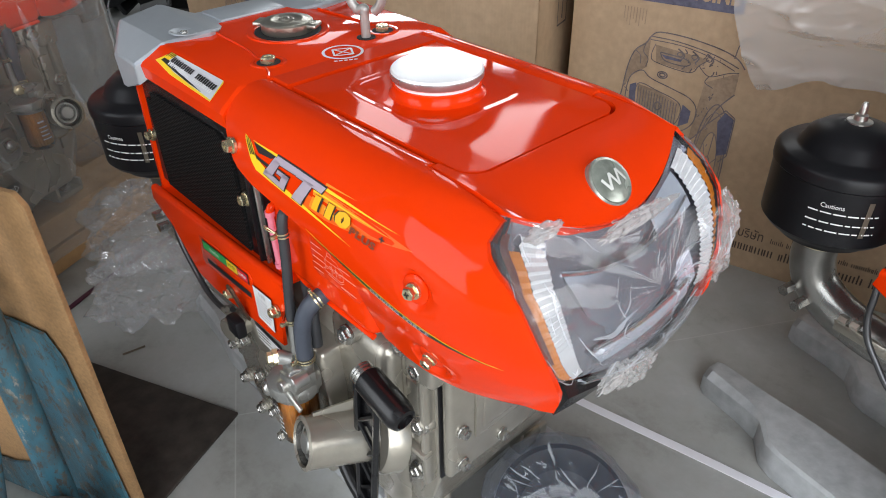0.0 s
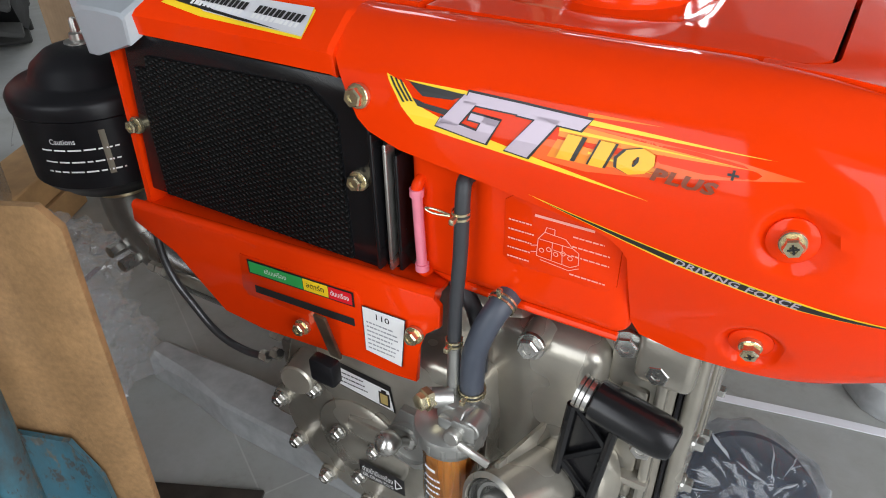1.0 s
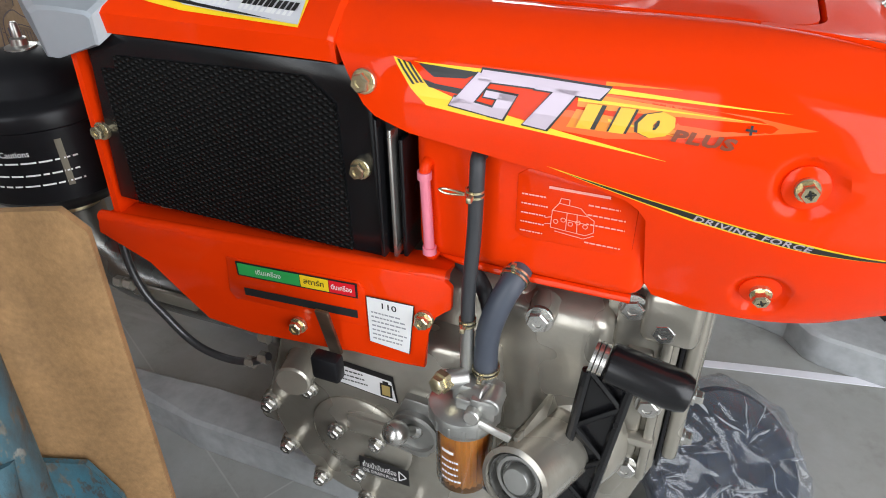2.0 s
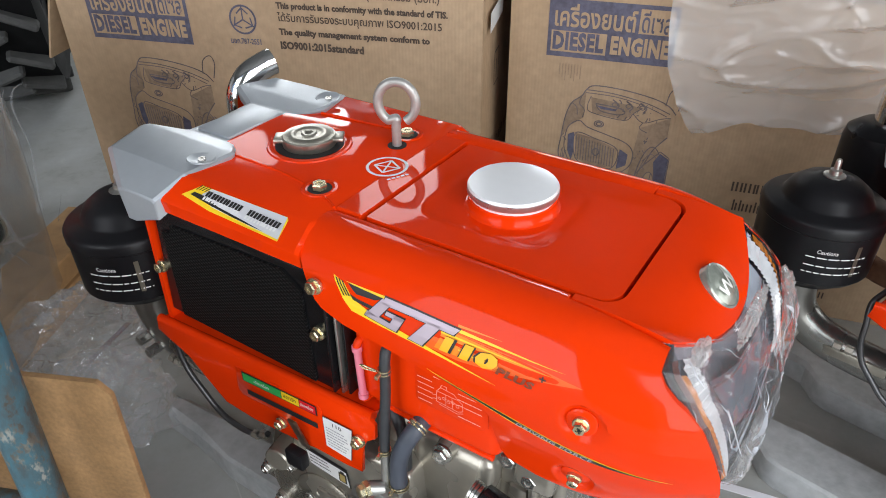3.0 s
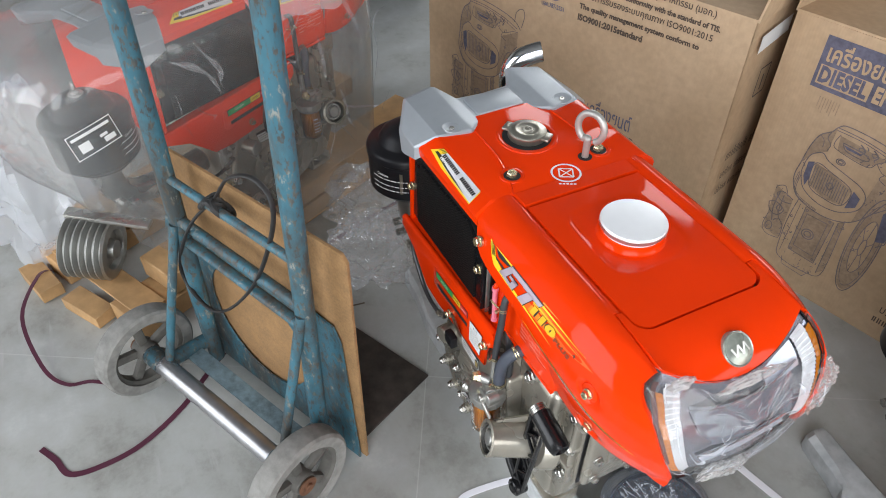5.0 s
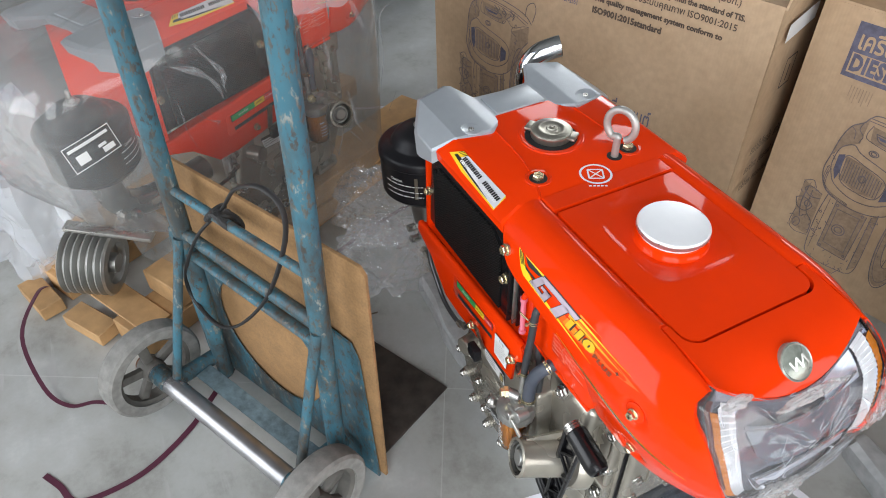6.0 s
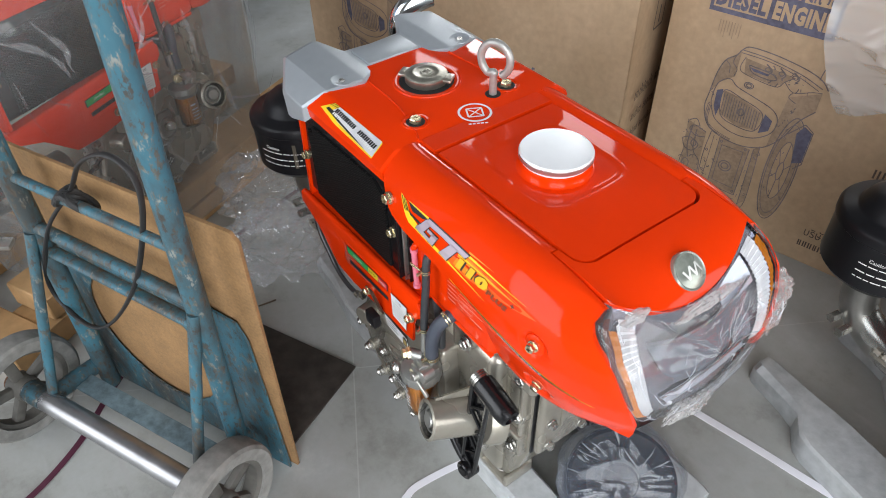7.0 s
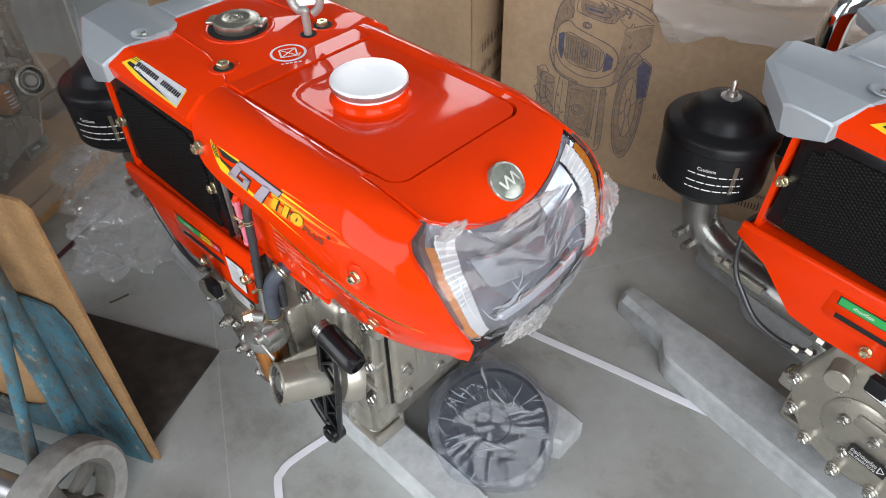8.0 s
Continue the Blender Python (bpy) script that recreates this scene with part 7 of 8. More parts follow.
# ---------- hand truck ----------
def build_hand_truck():
    m = Matrix(((0.906, -0.423, 0, -0.19), (0.423, 0.906, 0, -0.424), (0, 0, 1, 0), (0, 0, 0, 1)))
    truck = thing("hand_truck", m, "worn blue tubular steel hand truck with grey solid wheels", "hand truck")

    def post_at(x, z):
        return V((0.0104 + 0.052 * z, -0.031 + 0.016 * z, z)) if x > -0.1 else V((-0.352 + 0.085 * z, -0.012 - 0.008 * z, z))

    for x in (0.0, -0.355):
        part("post", tube(bmesh.new(), [post_at(x, 0.03), post_at(x, 0.45), post_at(x, 1.0), post_at(x, 1.35)], 0.0165, 20, 2), BLUE, truck, "worn blue steel tube post")
    part("grip_bar", tube(bmesh.new(), [post_at(0.0, 1.33), post_at(-0.19, 1.36), post_at(-0.355, 1.33)], 0.017, 16, 4), BLUE, truck)
    for z, r, f in ((0.555, 0.008, 1.0), (0.455, 0.0105, 1.0), (0.405, 0.011, 0.7)):
        part("cross_bar", tube(bmesh.new(), [post_at(-0.355, z), post_at(0.0, z)], r, 14, 0, flat=f), BLUE, truck, "worn blue steel cross bar")
    # arched back plate
    pl = Matrix(((1, 0, 0, 0), (0, 0, 1, 0.014), (0, 1, 0, 0), (0, 0, 0, 1)))
    bm = bmesh.new()
    arc = [(-0.19 + 0.14 * math.cos(a), 0.215 + 0.15 * math.sin(a)) for a in (radians(90 - 15 * i) for i in range(13))]
    half_r = [(-0.19, 0.392)] + [(-0.045, 0.392), (0.0, 0.392), (0.048, 0.385), (0.062, 0.35), (0.07, 0.003), (-0.19, 0.003)] + arc[::-1]
    half_l = [(-0.38 - x, z) for x, z in half_r]
    prism(bm, half_r, 0.004, pl)
    prism(bm, half_l, 0.004, pl)
    part("back_plate", bm, BLUE, truck, "blue back plate with a round cut-out", 0)
    part("toe_plate", rbox(bmesh.new(), (-0.19, 0.137, 0.0045), (0.475, 0.245, 0.006), 0.002), DUSTY, truck, "dark scuffed steel toe plate")
    # axle, struts and braces
    part("axle", tube(bmesh.new(), [(-0.40, -0.127, 0.106), (0.04, -0.127, 0.106)], 0.020, 22, 0), surface("worn_axle", (0.36, 0.36, 0.37), 0.33, 0.8, vary=0.3, scale=18, bump_by=0.1), truck, "bare polished steel axle tube")
    for x in (-0.375, 0.015):
        part("axle_sleeve", tube(bmesh.new(), [(x - 0.022, -0.127, 0.106), (x + 0.022, -0.127, 0.106)], 0.0212, 22, 0), BLUE, truck)
    for x in (0.0, -0.355):
        part("strut", tube(bmesh.new(), [(x, 0.0, 0.085), (x, -0.127, 0.106)], 0.0165, 16, 0), BLUE, truck)
        part("brace", tube(bmesh.new(), [post_at(x, 0.45) + V((0.004, -0.012, 0)), (x + 0.01, -0.118, 0.11)], 0.009, 12, 0), BLUE, truck)
    part("flat_bar", rbox(bmesh.new(), (-0.19, -0.062, 0.092), (0.37, 0.036, 0.006), 0.0015), surface("scraped_blue", (0.13, 0.19, 0.22), 0.6, vary=0.8, scale=60, bump_by=0.3), truck, "scraped pale blue flat bar")
    # wheels
    for x, s in ((0.062, 1), (-0.42, -1)):
        a = basis((x, -0.127, 0.106), (1, 0, 0))
        wheel = part("wheel", lathe(bmesh.new(), [(0.079, -0.021), (0.099, -0.0225), (0.1045, -0.018), (0.106, -0.010), (0.106, 0.010), (0.1045, 0.018), (0.099, 0.0225), (0.079, 0.021), (0.079, -0.021)], a, 56), WHEELGREY, truck, "solid grey rubber wheel")
        bm = lathe(bmesh.new(), [(0.0795, -0.017), (0.0795, 0.017), (0.071, 0.013), (0.069, 0.0), (0.071, -0.013), (0.0795, -0.017)], a, 48)
        for k in range(5):
            r = a @ pose(0, 0, 0, 0, 0, 72 * k + 20)
            rbox(bm, (0.047, 0, 0), (0.054, 0.02, 0.015), 0.004, r)
        lathe(bm, [(0, -0.02), (0.021, -0.02), (0.024, -0.016), (0.024, 0.016), (0.021, 0.02), (0, 0.02)], a, 28)
        part("rim", bm, surface("wheel_spoke_grey", (0.095, 0.09, 0.08), 0.75, vary=0.5, scale=40, bump_by=0.2), wheel, "dusty five-spoke rim")
        bm = cyl(bmesh.new(), (x - 0.03 * s, -0.127, 0.106), (x + 0.031 * s, -0.127, 0.106), 0.0085, seg=16, bev=0.001)
        lathe(bm, [(0.016, 0.0195), (0.0195, 0.0235), (0.0195, 0.026), (0.0, 0.026)], basis((x, -0.127, 0.106), (s, 0, 0)), 24)
        part("hub_washer", bm, RUST, wheel, "rusty hub washer")
    # rubber cord looped over a bar
    part("cord_loop", tube(bmesh.new(), [(-0.17, -0.012, 0.57), (-0.24, -0.03, 0.49), (-0.325, -0.03, 0.36), (-0.335, -0.03, 0.29), (-0.27, -0.035, 0.262), (-0.19, -0.035, 0.31), (-0.085, -0.03, 0.44), (-0.02, -0.02, 0.575), (-0.012, -0.012, 0.645), (-0.05, -0.012, 0.668), (-0.115, -0.012, 0.635)], 0.0046, 10, 6, True, 0.6), surface("cord_black", (0.02, 0.019, 0.019), 0.55, vary=0.2), truck, "black rubber cord loop")
    bm = bmesh.new()
    for i in range(5):
        tube(bm, [V((-0.19 + 0.009 * i + 0.013 * math.cos(a), -0.012 + 0.0 + 0.016 * math.sin(a), 0.555 + 0.016 * math.cos(a * 1.0 + 0.6 * i))) for a in (2 * math.pi * k / 8 for k in range(8))], 0.0048, 8, 3, True)
    part("cord_knot", bm, surface("knot_black", (0.02, 0.02, 0.02), 0.6, vary=0.2), truck)
    return m


truck_pose = build_hand_truck()
fib = thing("fibreboard_sheet", truck_pose, "tan fibreboard sheet leaning on the hand truck plate", "board")
bm = bmesh.new()
prism(bm, [(-0.42, 0.008), (0.082, 0.008), (0.096, 0.556), (0.085, 0.57), (-0.418, 0.572)], 0.006, Matrix(((1, 0, 0, 0), (0, 0, 1, 0.022), (0, 1, 0, 0), (0, 0, 0, 1))), 0.0012)
part("sheet", bm, FIBRE, fib, "", 30)


# ---------- floor things ----------
def ribbon(name, pts, w, mat, label, category, up=0.0012):
    ob = thing(name, (0, 0, 0), label, category)
    path = curve_points(pts, 6)
    bm = bmesh.new()
    rows = []
    for i, p in enumerate(path):
        d = (path[min(i + 1, len(path) - 1)] - path[max(i - 1, 0)])
        d.z = 0
        d.normalize()
        n = V((-d.y, d.x, 0)) * w / 2
        rows.append([p + n + V((0, 0, up)), p - n + V((0, 0, up)), p - n + V((0, 0, up + 0.0012)), p + n + V((0, 0, up + 0.0012))])
    part("strip", loft(bm, rows), mat, ob, "", 20)
    return ob


ribbon("strapping_tape", [(-0.02, 0.246, 0), (0.16, 0.283, 0), (0.33, 0.320, 0), (0.46, 0.345, 0), (0.575, 0.369, 0), (0.598, 0.372, 0), (0.63, 0.362, 0.002), (0.70, 0.331, 0.004), (0.86, 0.25, 0)], 0.0155, TAPE, "white plastic strapping tape lying on the concrete", "strap")
ribbon("strapping_tape", [(0.085, -0.02, 0), (0.05, -0.115, 0), (0.036, -0.205, 0), (0.04, -0.24, 0), (0.062, -0.262, 0.001), (0.2, -0.34, 0)], 0.013, TAPE, "white plastic strapping tape end beside the skid", "strap")
ribbon("strapping_tape", [(-1.52, -0.05, 0), (-1.43, 0.085, 0), (-1.402, 0.15, 0), (-1.36, 0.2, 0), (-1.2, 0.18, 0)], 0.013, TAPE, "white plastic strapping tape by the pallet", "strap")
ribbon("maroon_strap", [(-0.44, -0.965, 0), (-0.40, -0.94, 0), (-0.352, -0.915, 0), (-0.345, -0.85, 0), (-0.362, -0.773, 0), (-0.42, -0.68, 0), (-0.499, -0.60, 0), (-0.62, -0.46, 0), (-0.74, -0.3, 0), (-0.82, -0.13, 0), (-0.88, 0.05, 0)], 0.012, PURPLE, "maroon plastic strap lying in a curve on the floor", "strap")
ribbon("maroon_strap", [(-0.52, -0.78, 0), (-0.575, -0.85, 0), (-0.591, -0.905, 0.002), (-0.65, -0.945, 0.02), (-0.798, -0.97, 0.05), (-0.93, -0.93, 0.05), (-0.967, -0.905, 0.03)], 0.009, PURPLE, "maroon plastic strap bent up off the floor", "strap")
tw = thing("dry_twig", (-0.535, -0.236, 0.0), "thin dry twig on the concrete floor", "twig")
part("stem", tube(bmesh.new(), [(-0.003, -0.02, 0.0025), (0.001, 0.0, 0.003), (0.003, 0.02, 0.0025)], 0.0018, 6, 3), surface("twig_bark", (0.12, 0.09, 0.06), 0.9), tw)


def crumple(name, center, radii, mat, label, category, seed, amount=0.16, flat_base=True, cuts=42, freq=3.0):
    """A crumpled plastic bag: a closed, creased skin resting on the floor."""
    ob = thing(name, center, label, category)
    bm = bmesh.new()
    bmesh.ops.create_uvsphere(bm, u_segments=cuts, v_segments=cuts * 2 // 3, radius=1.0)
    off = V((seed * 3.1, seed * 1.7, seed * 0.9))
    for v in bm.verts:
        d = v.co.normalized()
        k = 1 + amount * (noise.noise(d * freq + off) + 0.9 * (0.4 - abs(noise.noise(d * freq * 1.6 + off))) + 0.55 * (0.4 - abs(noise.noise(d * freq * 3.4 + off))) + 0.12 * (0.3 - abs(noise.noise(d * freq * 7.1 + off))))
        p = V((d.x * radii[0], d.y * radii[1], d.z * radii[2])) * k
        p.z += radii[2]
        if flat_base:
            p.z = max(p.z * 1.0, 0.002 + 0.004 * abs(noise.noise(d * 9 + off)))
        v.co = p
    part("skin", bm, mat, ob, "", 32).visible_shadow = False
    return ob


crumple("plastic_bag", (-0.675, -0.14, 0), (0.115, 0.095, 0.042), BAG, "crumpled clear plastic bag on the concrete floor", "bag", 2, 0.42, True, 110, 2.1)
crumple("plastic_bag", (-0.825, -0.07, 0), (0.115, 0.105, 0.075), BAG, "crumpled clear plastic bag beside the pallet", "bag", 5, 0.42, True, 110, 2.0)

# wrapped fan wheel leaning on the skid before the engine
wheel_pose = pose(0.272, 0.026, 0.095, 0, 0, 0) @ basis((0, 0, 0), (0.42, -0.42, 0.8))
fan = thing("fan_wheel", wheel_pose, "black cast wheel wrapped in clear plastic, leaning on a skid", "wheel")
part("disc", lathe(bmesh.new(), [(0, -0.012), (0.03, -0.012), (0.045, -0.03), (0.072, -0.036), (0.084, -0.03), (0.088, -0.012), (0.088, 0.014), (0.082, 0.02), (0.072, 0.017), (0.055, 0.0), (0.03, 0.0), (0.026, 0.010), (0.02, 0.012), (0, 0.012)], Matrix.Identity(4), 48), BLACK_SATIN, fan, "black cast wheel")

rng = random.Random(21)


def cover(d):
    """Skin of the wrapping over the wheel, along direction d from its middle."""
    r = math.hypot(d.x, d.y)
    a = math.atan2(d.y, d.x)
    rays = (1 - abs(noise.noise(V((3.0 * math.cos(a), 3.0 * math.sin(a), 0.8 * r + 3))))) ** 9
    fold = (1 - abs(noise.noise(d * 2.3 + V((5, 1, 0))))) ** 9 + 0.7 * (1 - abs(noise.noise(V((d.y * 3.5 + d.x, d.x * 3.0 - d.z, 4.0))))) ** 9
    k = 1 + 0.12 * noise.noise(d * 1.7 + V((1, 4, 2))) + 0.02 * fold
    k += 0.22 * max(0.0, 0.9 * d.x - 0.45 * d.y - 0.6)
    z = 0.034 * d.z ** 0.6 - 0.010 * (1 - r) if d.z > 0 else -0.046 * abs(d.z) ** 0.6
    return V((d.x * 0.1 * k, d.y * 0.1 * k, z + (0.0018 * fold + 0.0022 * rays * min(1.0, 2 * r)) * (1 if d.z > 0 else 0.2)))


bm = bmesh.new()
bmesh.ops.create_icosphere(bm, subdivisions=6, radius=1.0)
for v in bm.verts:
    v.co = cover(v.co.normalized())
part("wrapping", bm, WHEELWRAP, fan, "clinging clear plastic wrapping", 75)


def crease(bm, place, start, end, width, lift):
    """Thin raised fold of the film along a wavering line from start to end on the skin that place() gives."""
    wave, turn = rng.uniform(-0.02, 0.02), rng.uniform(0, 6)
    line = []
    for i in range(9):
        t = i / 8
        line.append(V(place(start[0] + (end[0] - start[0]) * t + wave * math.sin(6 * t + turn), start[1] + (end[1] - start[1]) * t + wave * math.cos(5 * t))))
    rows = []
    for i, c in enumerate(line):
        along = (line[min(8, i + 1)] - line[max(0, i - 1)]).normalized()
        w = width * math.sin(math.pi * (0.05 + 0.9 * i / 8)) * (0.5 + rng.random())
        side = along.cross(lift).normalized()
        c = c + lift * 0.0008
        rows.append([bm.verts.new(c + side * w), bm.verts.new(c + lift * w * 1.1 + side * w * 0.3), bm.verts.new(c - side * w)])
    for p, q in zip(rows, rows[1:]):
        for k in (0, 1):
            bm.faces.new((p[k], p[k + 1], q[k + 1], q[k]))


def over_wheel(x, y):
    k = min(1.0, 0.88 / max(0.01, math.hypot(x, y)))
    return cover(V((k * x, k * y, math.sqrt(1 - k * k * (x * x + y * y)))))


bm = bmesh.new()
for i in range(30):
    a, r = rng.uniform(0, 2 * math.pi), rng.uniform(0.2, 0.8)
    heading = a + rng.gauss(0, 0.45) if i % 4 else rng.uniform(0, 6.3)
    size = min(rng.uniform(0.15, 0.5), 0.97 - r)
    x, y = r * math.cos(a), r * math.sin(a)
    crease(bm, over_wheel, (x, y), (x + size * math.cos(heading), y + size * math.sin(heading)), rng.uniform(0.0005, 0.0014) if i % 5 else 0.0026, V((0, 0, 1)))
tagged(part("crease", bm, CREASE, fan, "pale folds in the plastic film", 0), kind="stuff")

# clear film stretched over the headlamp
lampwrap = thing("lamp_wrapping", (0, 0, 0), "crumpled clear stretch film wound over the engine headlamp", "plastic film")


def wrap_point(u, v):
    """u runs round the lamp, v from its rim to its middle; the film clings to the lens with creases."""
    rim = [lamp_outline(k, push) for k, push in ((-0.015, -0.012), (-0.004, 0.006), (0.12, 0.016), (0.5, 0.021), (0.97, 0.024))]
    n = len(rim[0])
    s, t = u * n, v * (len(rim) - 1)
    i, j = int(s) % n, min(int(t), len(rim) - 2)
    a = rim[j][i].lerp(rim[j][(i + 1) % n], s - int(s))
    b = rim[j + 1][i].lerp(rim[j + 1][(i + 1) % n], s - int(s))
    p = a.lerp(b, t - j)
    f = 0.6 * noise.noise(p * 14) + 0.8 * (1 - abs(noise.noise(V((p.y * 14 + p.z * 9, p.z * 30 - p.y * 9, 2))))) ** 7 + 0.3 * (1 - abs(noise.noise(p * 50))) ** 8
    right = max(0.0, min(1.0, (p.y - 0.1) / 0.03)) * max(0.0, 1 - abs(p.z - 0.52) / 0.05)
    return p + V((0.75, 0.2 if p.y > 0 else -0.2, 0.35)) * (0.0026 * f + 0.001) + V((0.006, 0.014, 0.0)) * right * (0.7 + 0.8 * f)


bm = sheet(bmesh.new(), wrap_point, 170, 52)
doomed = [f for f in bm.faces if (f.calc_center_median().y < -0.09 and f.calc_center_median().z < 0.497) or f.calc_center_median().z > 0.592 - 0.3 * f.calc_center_median().y + 0.006 * noise.noise(f.calc_center_median() * 40)]
bmesh.ops.delete(bm, geom=doomed, context="FACES")
part("film", bm, WRAP, lampwrap, "", 16).visible_shadow = False
bm = bmesh.new()
for i in range(80):
    u, v = rng.random(), rng.uniform(0.02, 0.9)
    du, dv = (rng.uniform(-0.09, 0.09), rng.uniform(-0.12, 0.12)) if i % 2 else (rng.uniform(-0.02, 0.02), rng.uniform(0.08, 0.3))
    end = (u + du, min(0.97, max(0.0, v + dv)))
    if max(p.z + 0.3 * p.y for p in (wrap_point(u % 1.0, v), wrap_point(end[0] % 1.0, end[1]))) < 0.585:
        crease(bm, lambda p, q: wrap_point(p % 1.0, min(0.97, max(0.0, q))), (u, v), end, rng.uniform(0.0003, 0.0009) if i % 7 else 0.0018, V((0.85, 0.0, 0.5)))
folds = part("crease", bm, CREASE, lampwrap, "white folds in the film", 0)
folds.visible_shadow = False
tagged(folds, kind="stuff")


def crushed(center, radii, seed):
    """A crushed fold of the film, bulging off the lamp."""
    bm = bmesh.new()
    bmesh.ops.create_uvsphere(bm, u_segments=40, v_segments=26, radius=1.0)
    off = V((seed, seed * 2.3, seed * 0.7))
    for v in bm.verts:
        d = v.co.normalized()
        k = 0.85 + 0.35 * noise.noise(d * 1.8 + off) + 0.35 * abs(noise.noise(d * 3.6 + off)) + 0.1 * abs(noise.noise(d * 8 + off))
        v.co = V(center) + V((d.x * radii[0], d.y * radii[1], d.z * radii[2])) * k
    part("crushed_fold", bm, CRUSH, lampwrap, "", 18).visible_shadow = False


crushed((0.333, 0.137, 0.525), (0.019, 0.017, 0.034), 1.0)
crushed((0.342, 0.127, 0.490), (0.014, 0.017, 0.024), 4.0)
crushed((0.357, -0.045, 0.458), (0.007, 0.028, 0.012), 2.0)
crushed((0.357, -0.015, 0.446), (0.009, 0.03, 0.013), 6.0)
crushed((0.303, -0.095, 0.604), (0.007, 0.02, 0.006), 3.0)
crushed((0.326, 0.0, 0.586), (0.006, 0.05, 0.007), 5.0)
copy_thing(lampwrap, pose(0.81, 0.464, 0, 0, 0, -10.5))

# plastic sheet hanging over the second carton
hang = thing("plastic_sheet", (0, 0, 0), "wrinkled translucent plastic sheet hanging over a carton", "plastic sheet")
ca, sa = math.cos(radians(14)), math.sin(radians(14))


HANG_EDGE = [(0.40, 0.395), (0.43, 0.372), (0.47, 0.35), (0.54, 0.322), (0.62, 0.312), (0.71, 0.31), (0.79, 0.332), (0.90, 0.412), (1.0, 0.5)]


def hang_point(u, v):
    low = 0.408 + 0.036 * min(1.0, 5 * u) + 0.008 * noise.noise(V((u * 9, 0, 4)))
    z = 0.97 + (low - 0.97) * v
    left = lerp_table(z, HANG_EDGE)
    s = left + (1.0 - left) * u
    a, b = 0.97 * s + 0.25 * z, 0.97 * z - 0.25 * s
    soft = noise.noise(V((a * 3.2, b * 5.0, 2)))
    ridge = (1 - abs(noise.noise(V((a * 5.0, b * 13.0, 5))))) ** 6
    fine = (1 - abs(noise.noise(V((a * 11.0, b * 30.0, 9))))) ** 8
    cross = (1 - abs(noise.noise(V((a * 9.0 + 5 * b, b * 7.0, 1))))) ** 9
    d = 0.045 + 0.03 * soft + 0.009 * ridge + 0.002 * fine + 0.005 * cross
    p = V((-0.314, 0.722, 0)) + V((ca, sa, 0)) * s + V((sa, -ca, 0)) * (max(0.014, d) - 0.8 * max(0.0, z - 0.72))
    return V((p.x, p.y, z))


part("sheet", sheet(bmesh.new(), hang_point, 150, 150), SHEET, hang, "", 50)


# ---------- pallet, pulley and bag of the third engine ----------
pal = pose(-1.018, -0.322, 0, 0, 0, 117)
pallet = thing("timber_pallet", pal, "rough pine pallet under a bagged engine", "pallet")
for y in (-0.085, 0.225):
    part("lower_bearer", rbox(bmesh.new(), (-0.01, y - 0.006, 0.031), (1.04, 0.115, 0.058), 0.002, None, 1), WOOD, pallet)
    part("upper_bearer", rbox(bmesh.new(), (0.065, y, 0.0935), (0.97, 0.12, 0.06), 0.003, None, 1), WOOD, pallet)
for x, z in ((-0.48, 0.0635), (-0.16, 0.03), (0.05, 0.03), (0.32, 0.03)):
    part("slat", rbox(bmesh.new(), (x, 0.07, z), (0.07, 0.19 if z < 0.05 else 0.42, 0.006 if z > 0.05 else 0.016), 0.0015, None, 1), WOOD, pallet)
off = thing("timber_offcut", pose(-0.80, -0.83, 0, 0, 0, 32), "short rough pine offcut on the floor", "timber")
part("block", rbox(bmesh.new(), (0, 0, 0.02), (0.13, 0.055, 0.035), 0.0015, None, 1), WOOD, off)
copy_thing(off, pose(-0.95, -0.93, 0.0, 0, 0, 20))
pul = thing("vee_pulley", pose(-0.868, -0.778, 0.142) @ basis((0, 0, 0), (0.45, 0.88, -0.12)) @ Matrix.Scale(1.25, 4), "grey cast multi-groove vee pulley lying on the pallet", "pulley")
prof = [(0, -0.04), (0.06, -0.04)]
for k in range(6):
    z = -0.038 + 0.0132 * k
    prof += [(0.062, z), (0.05, z + 0.0045), (0.05, z + 0.0068), (0.062, z + 0.0112)]
prof += [(0.058, 0.043), (0.04, 0.043), (0.038, 0.03), (0.02, 0.03), (0.018, 0.046), (0, 0.046)]
part("pulley_body", lathe(bmesh.new(), prof, Matrix.Identity(4), 48), CAST_RAW, pul, "", 30)
key = thing("steel_bar", pose(-0.838, -0.718, 0.232, 4, 6, 58), "flat grey steel bar resting on the pulley", "bar")
part("bar", rbox(bmesh.new(), (0, 0, 0), (0.2, 0.03, 0.012), 0.003), STEEL, key)


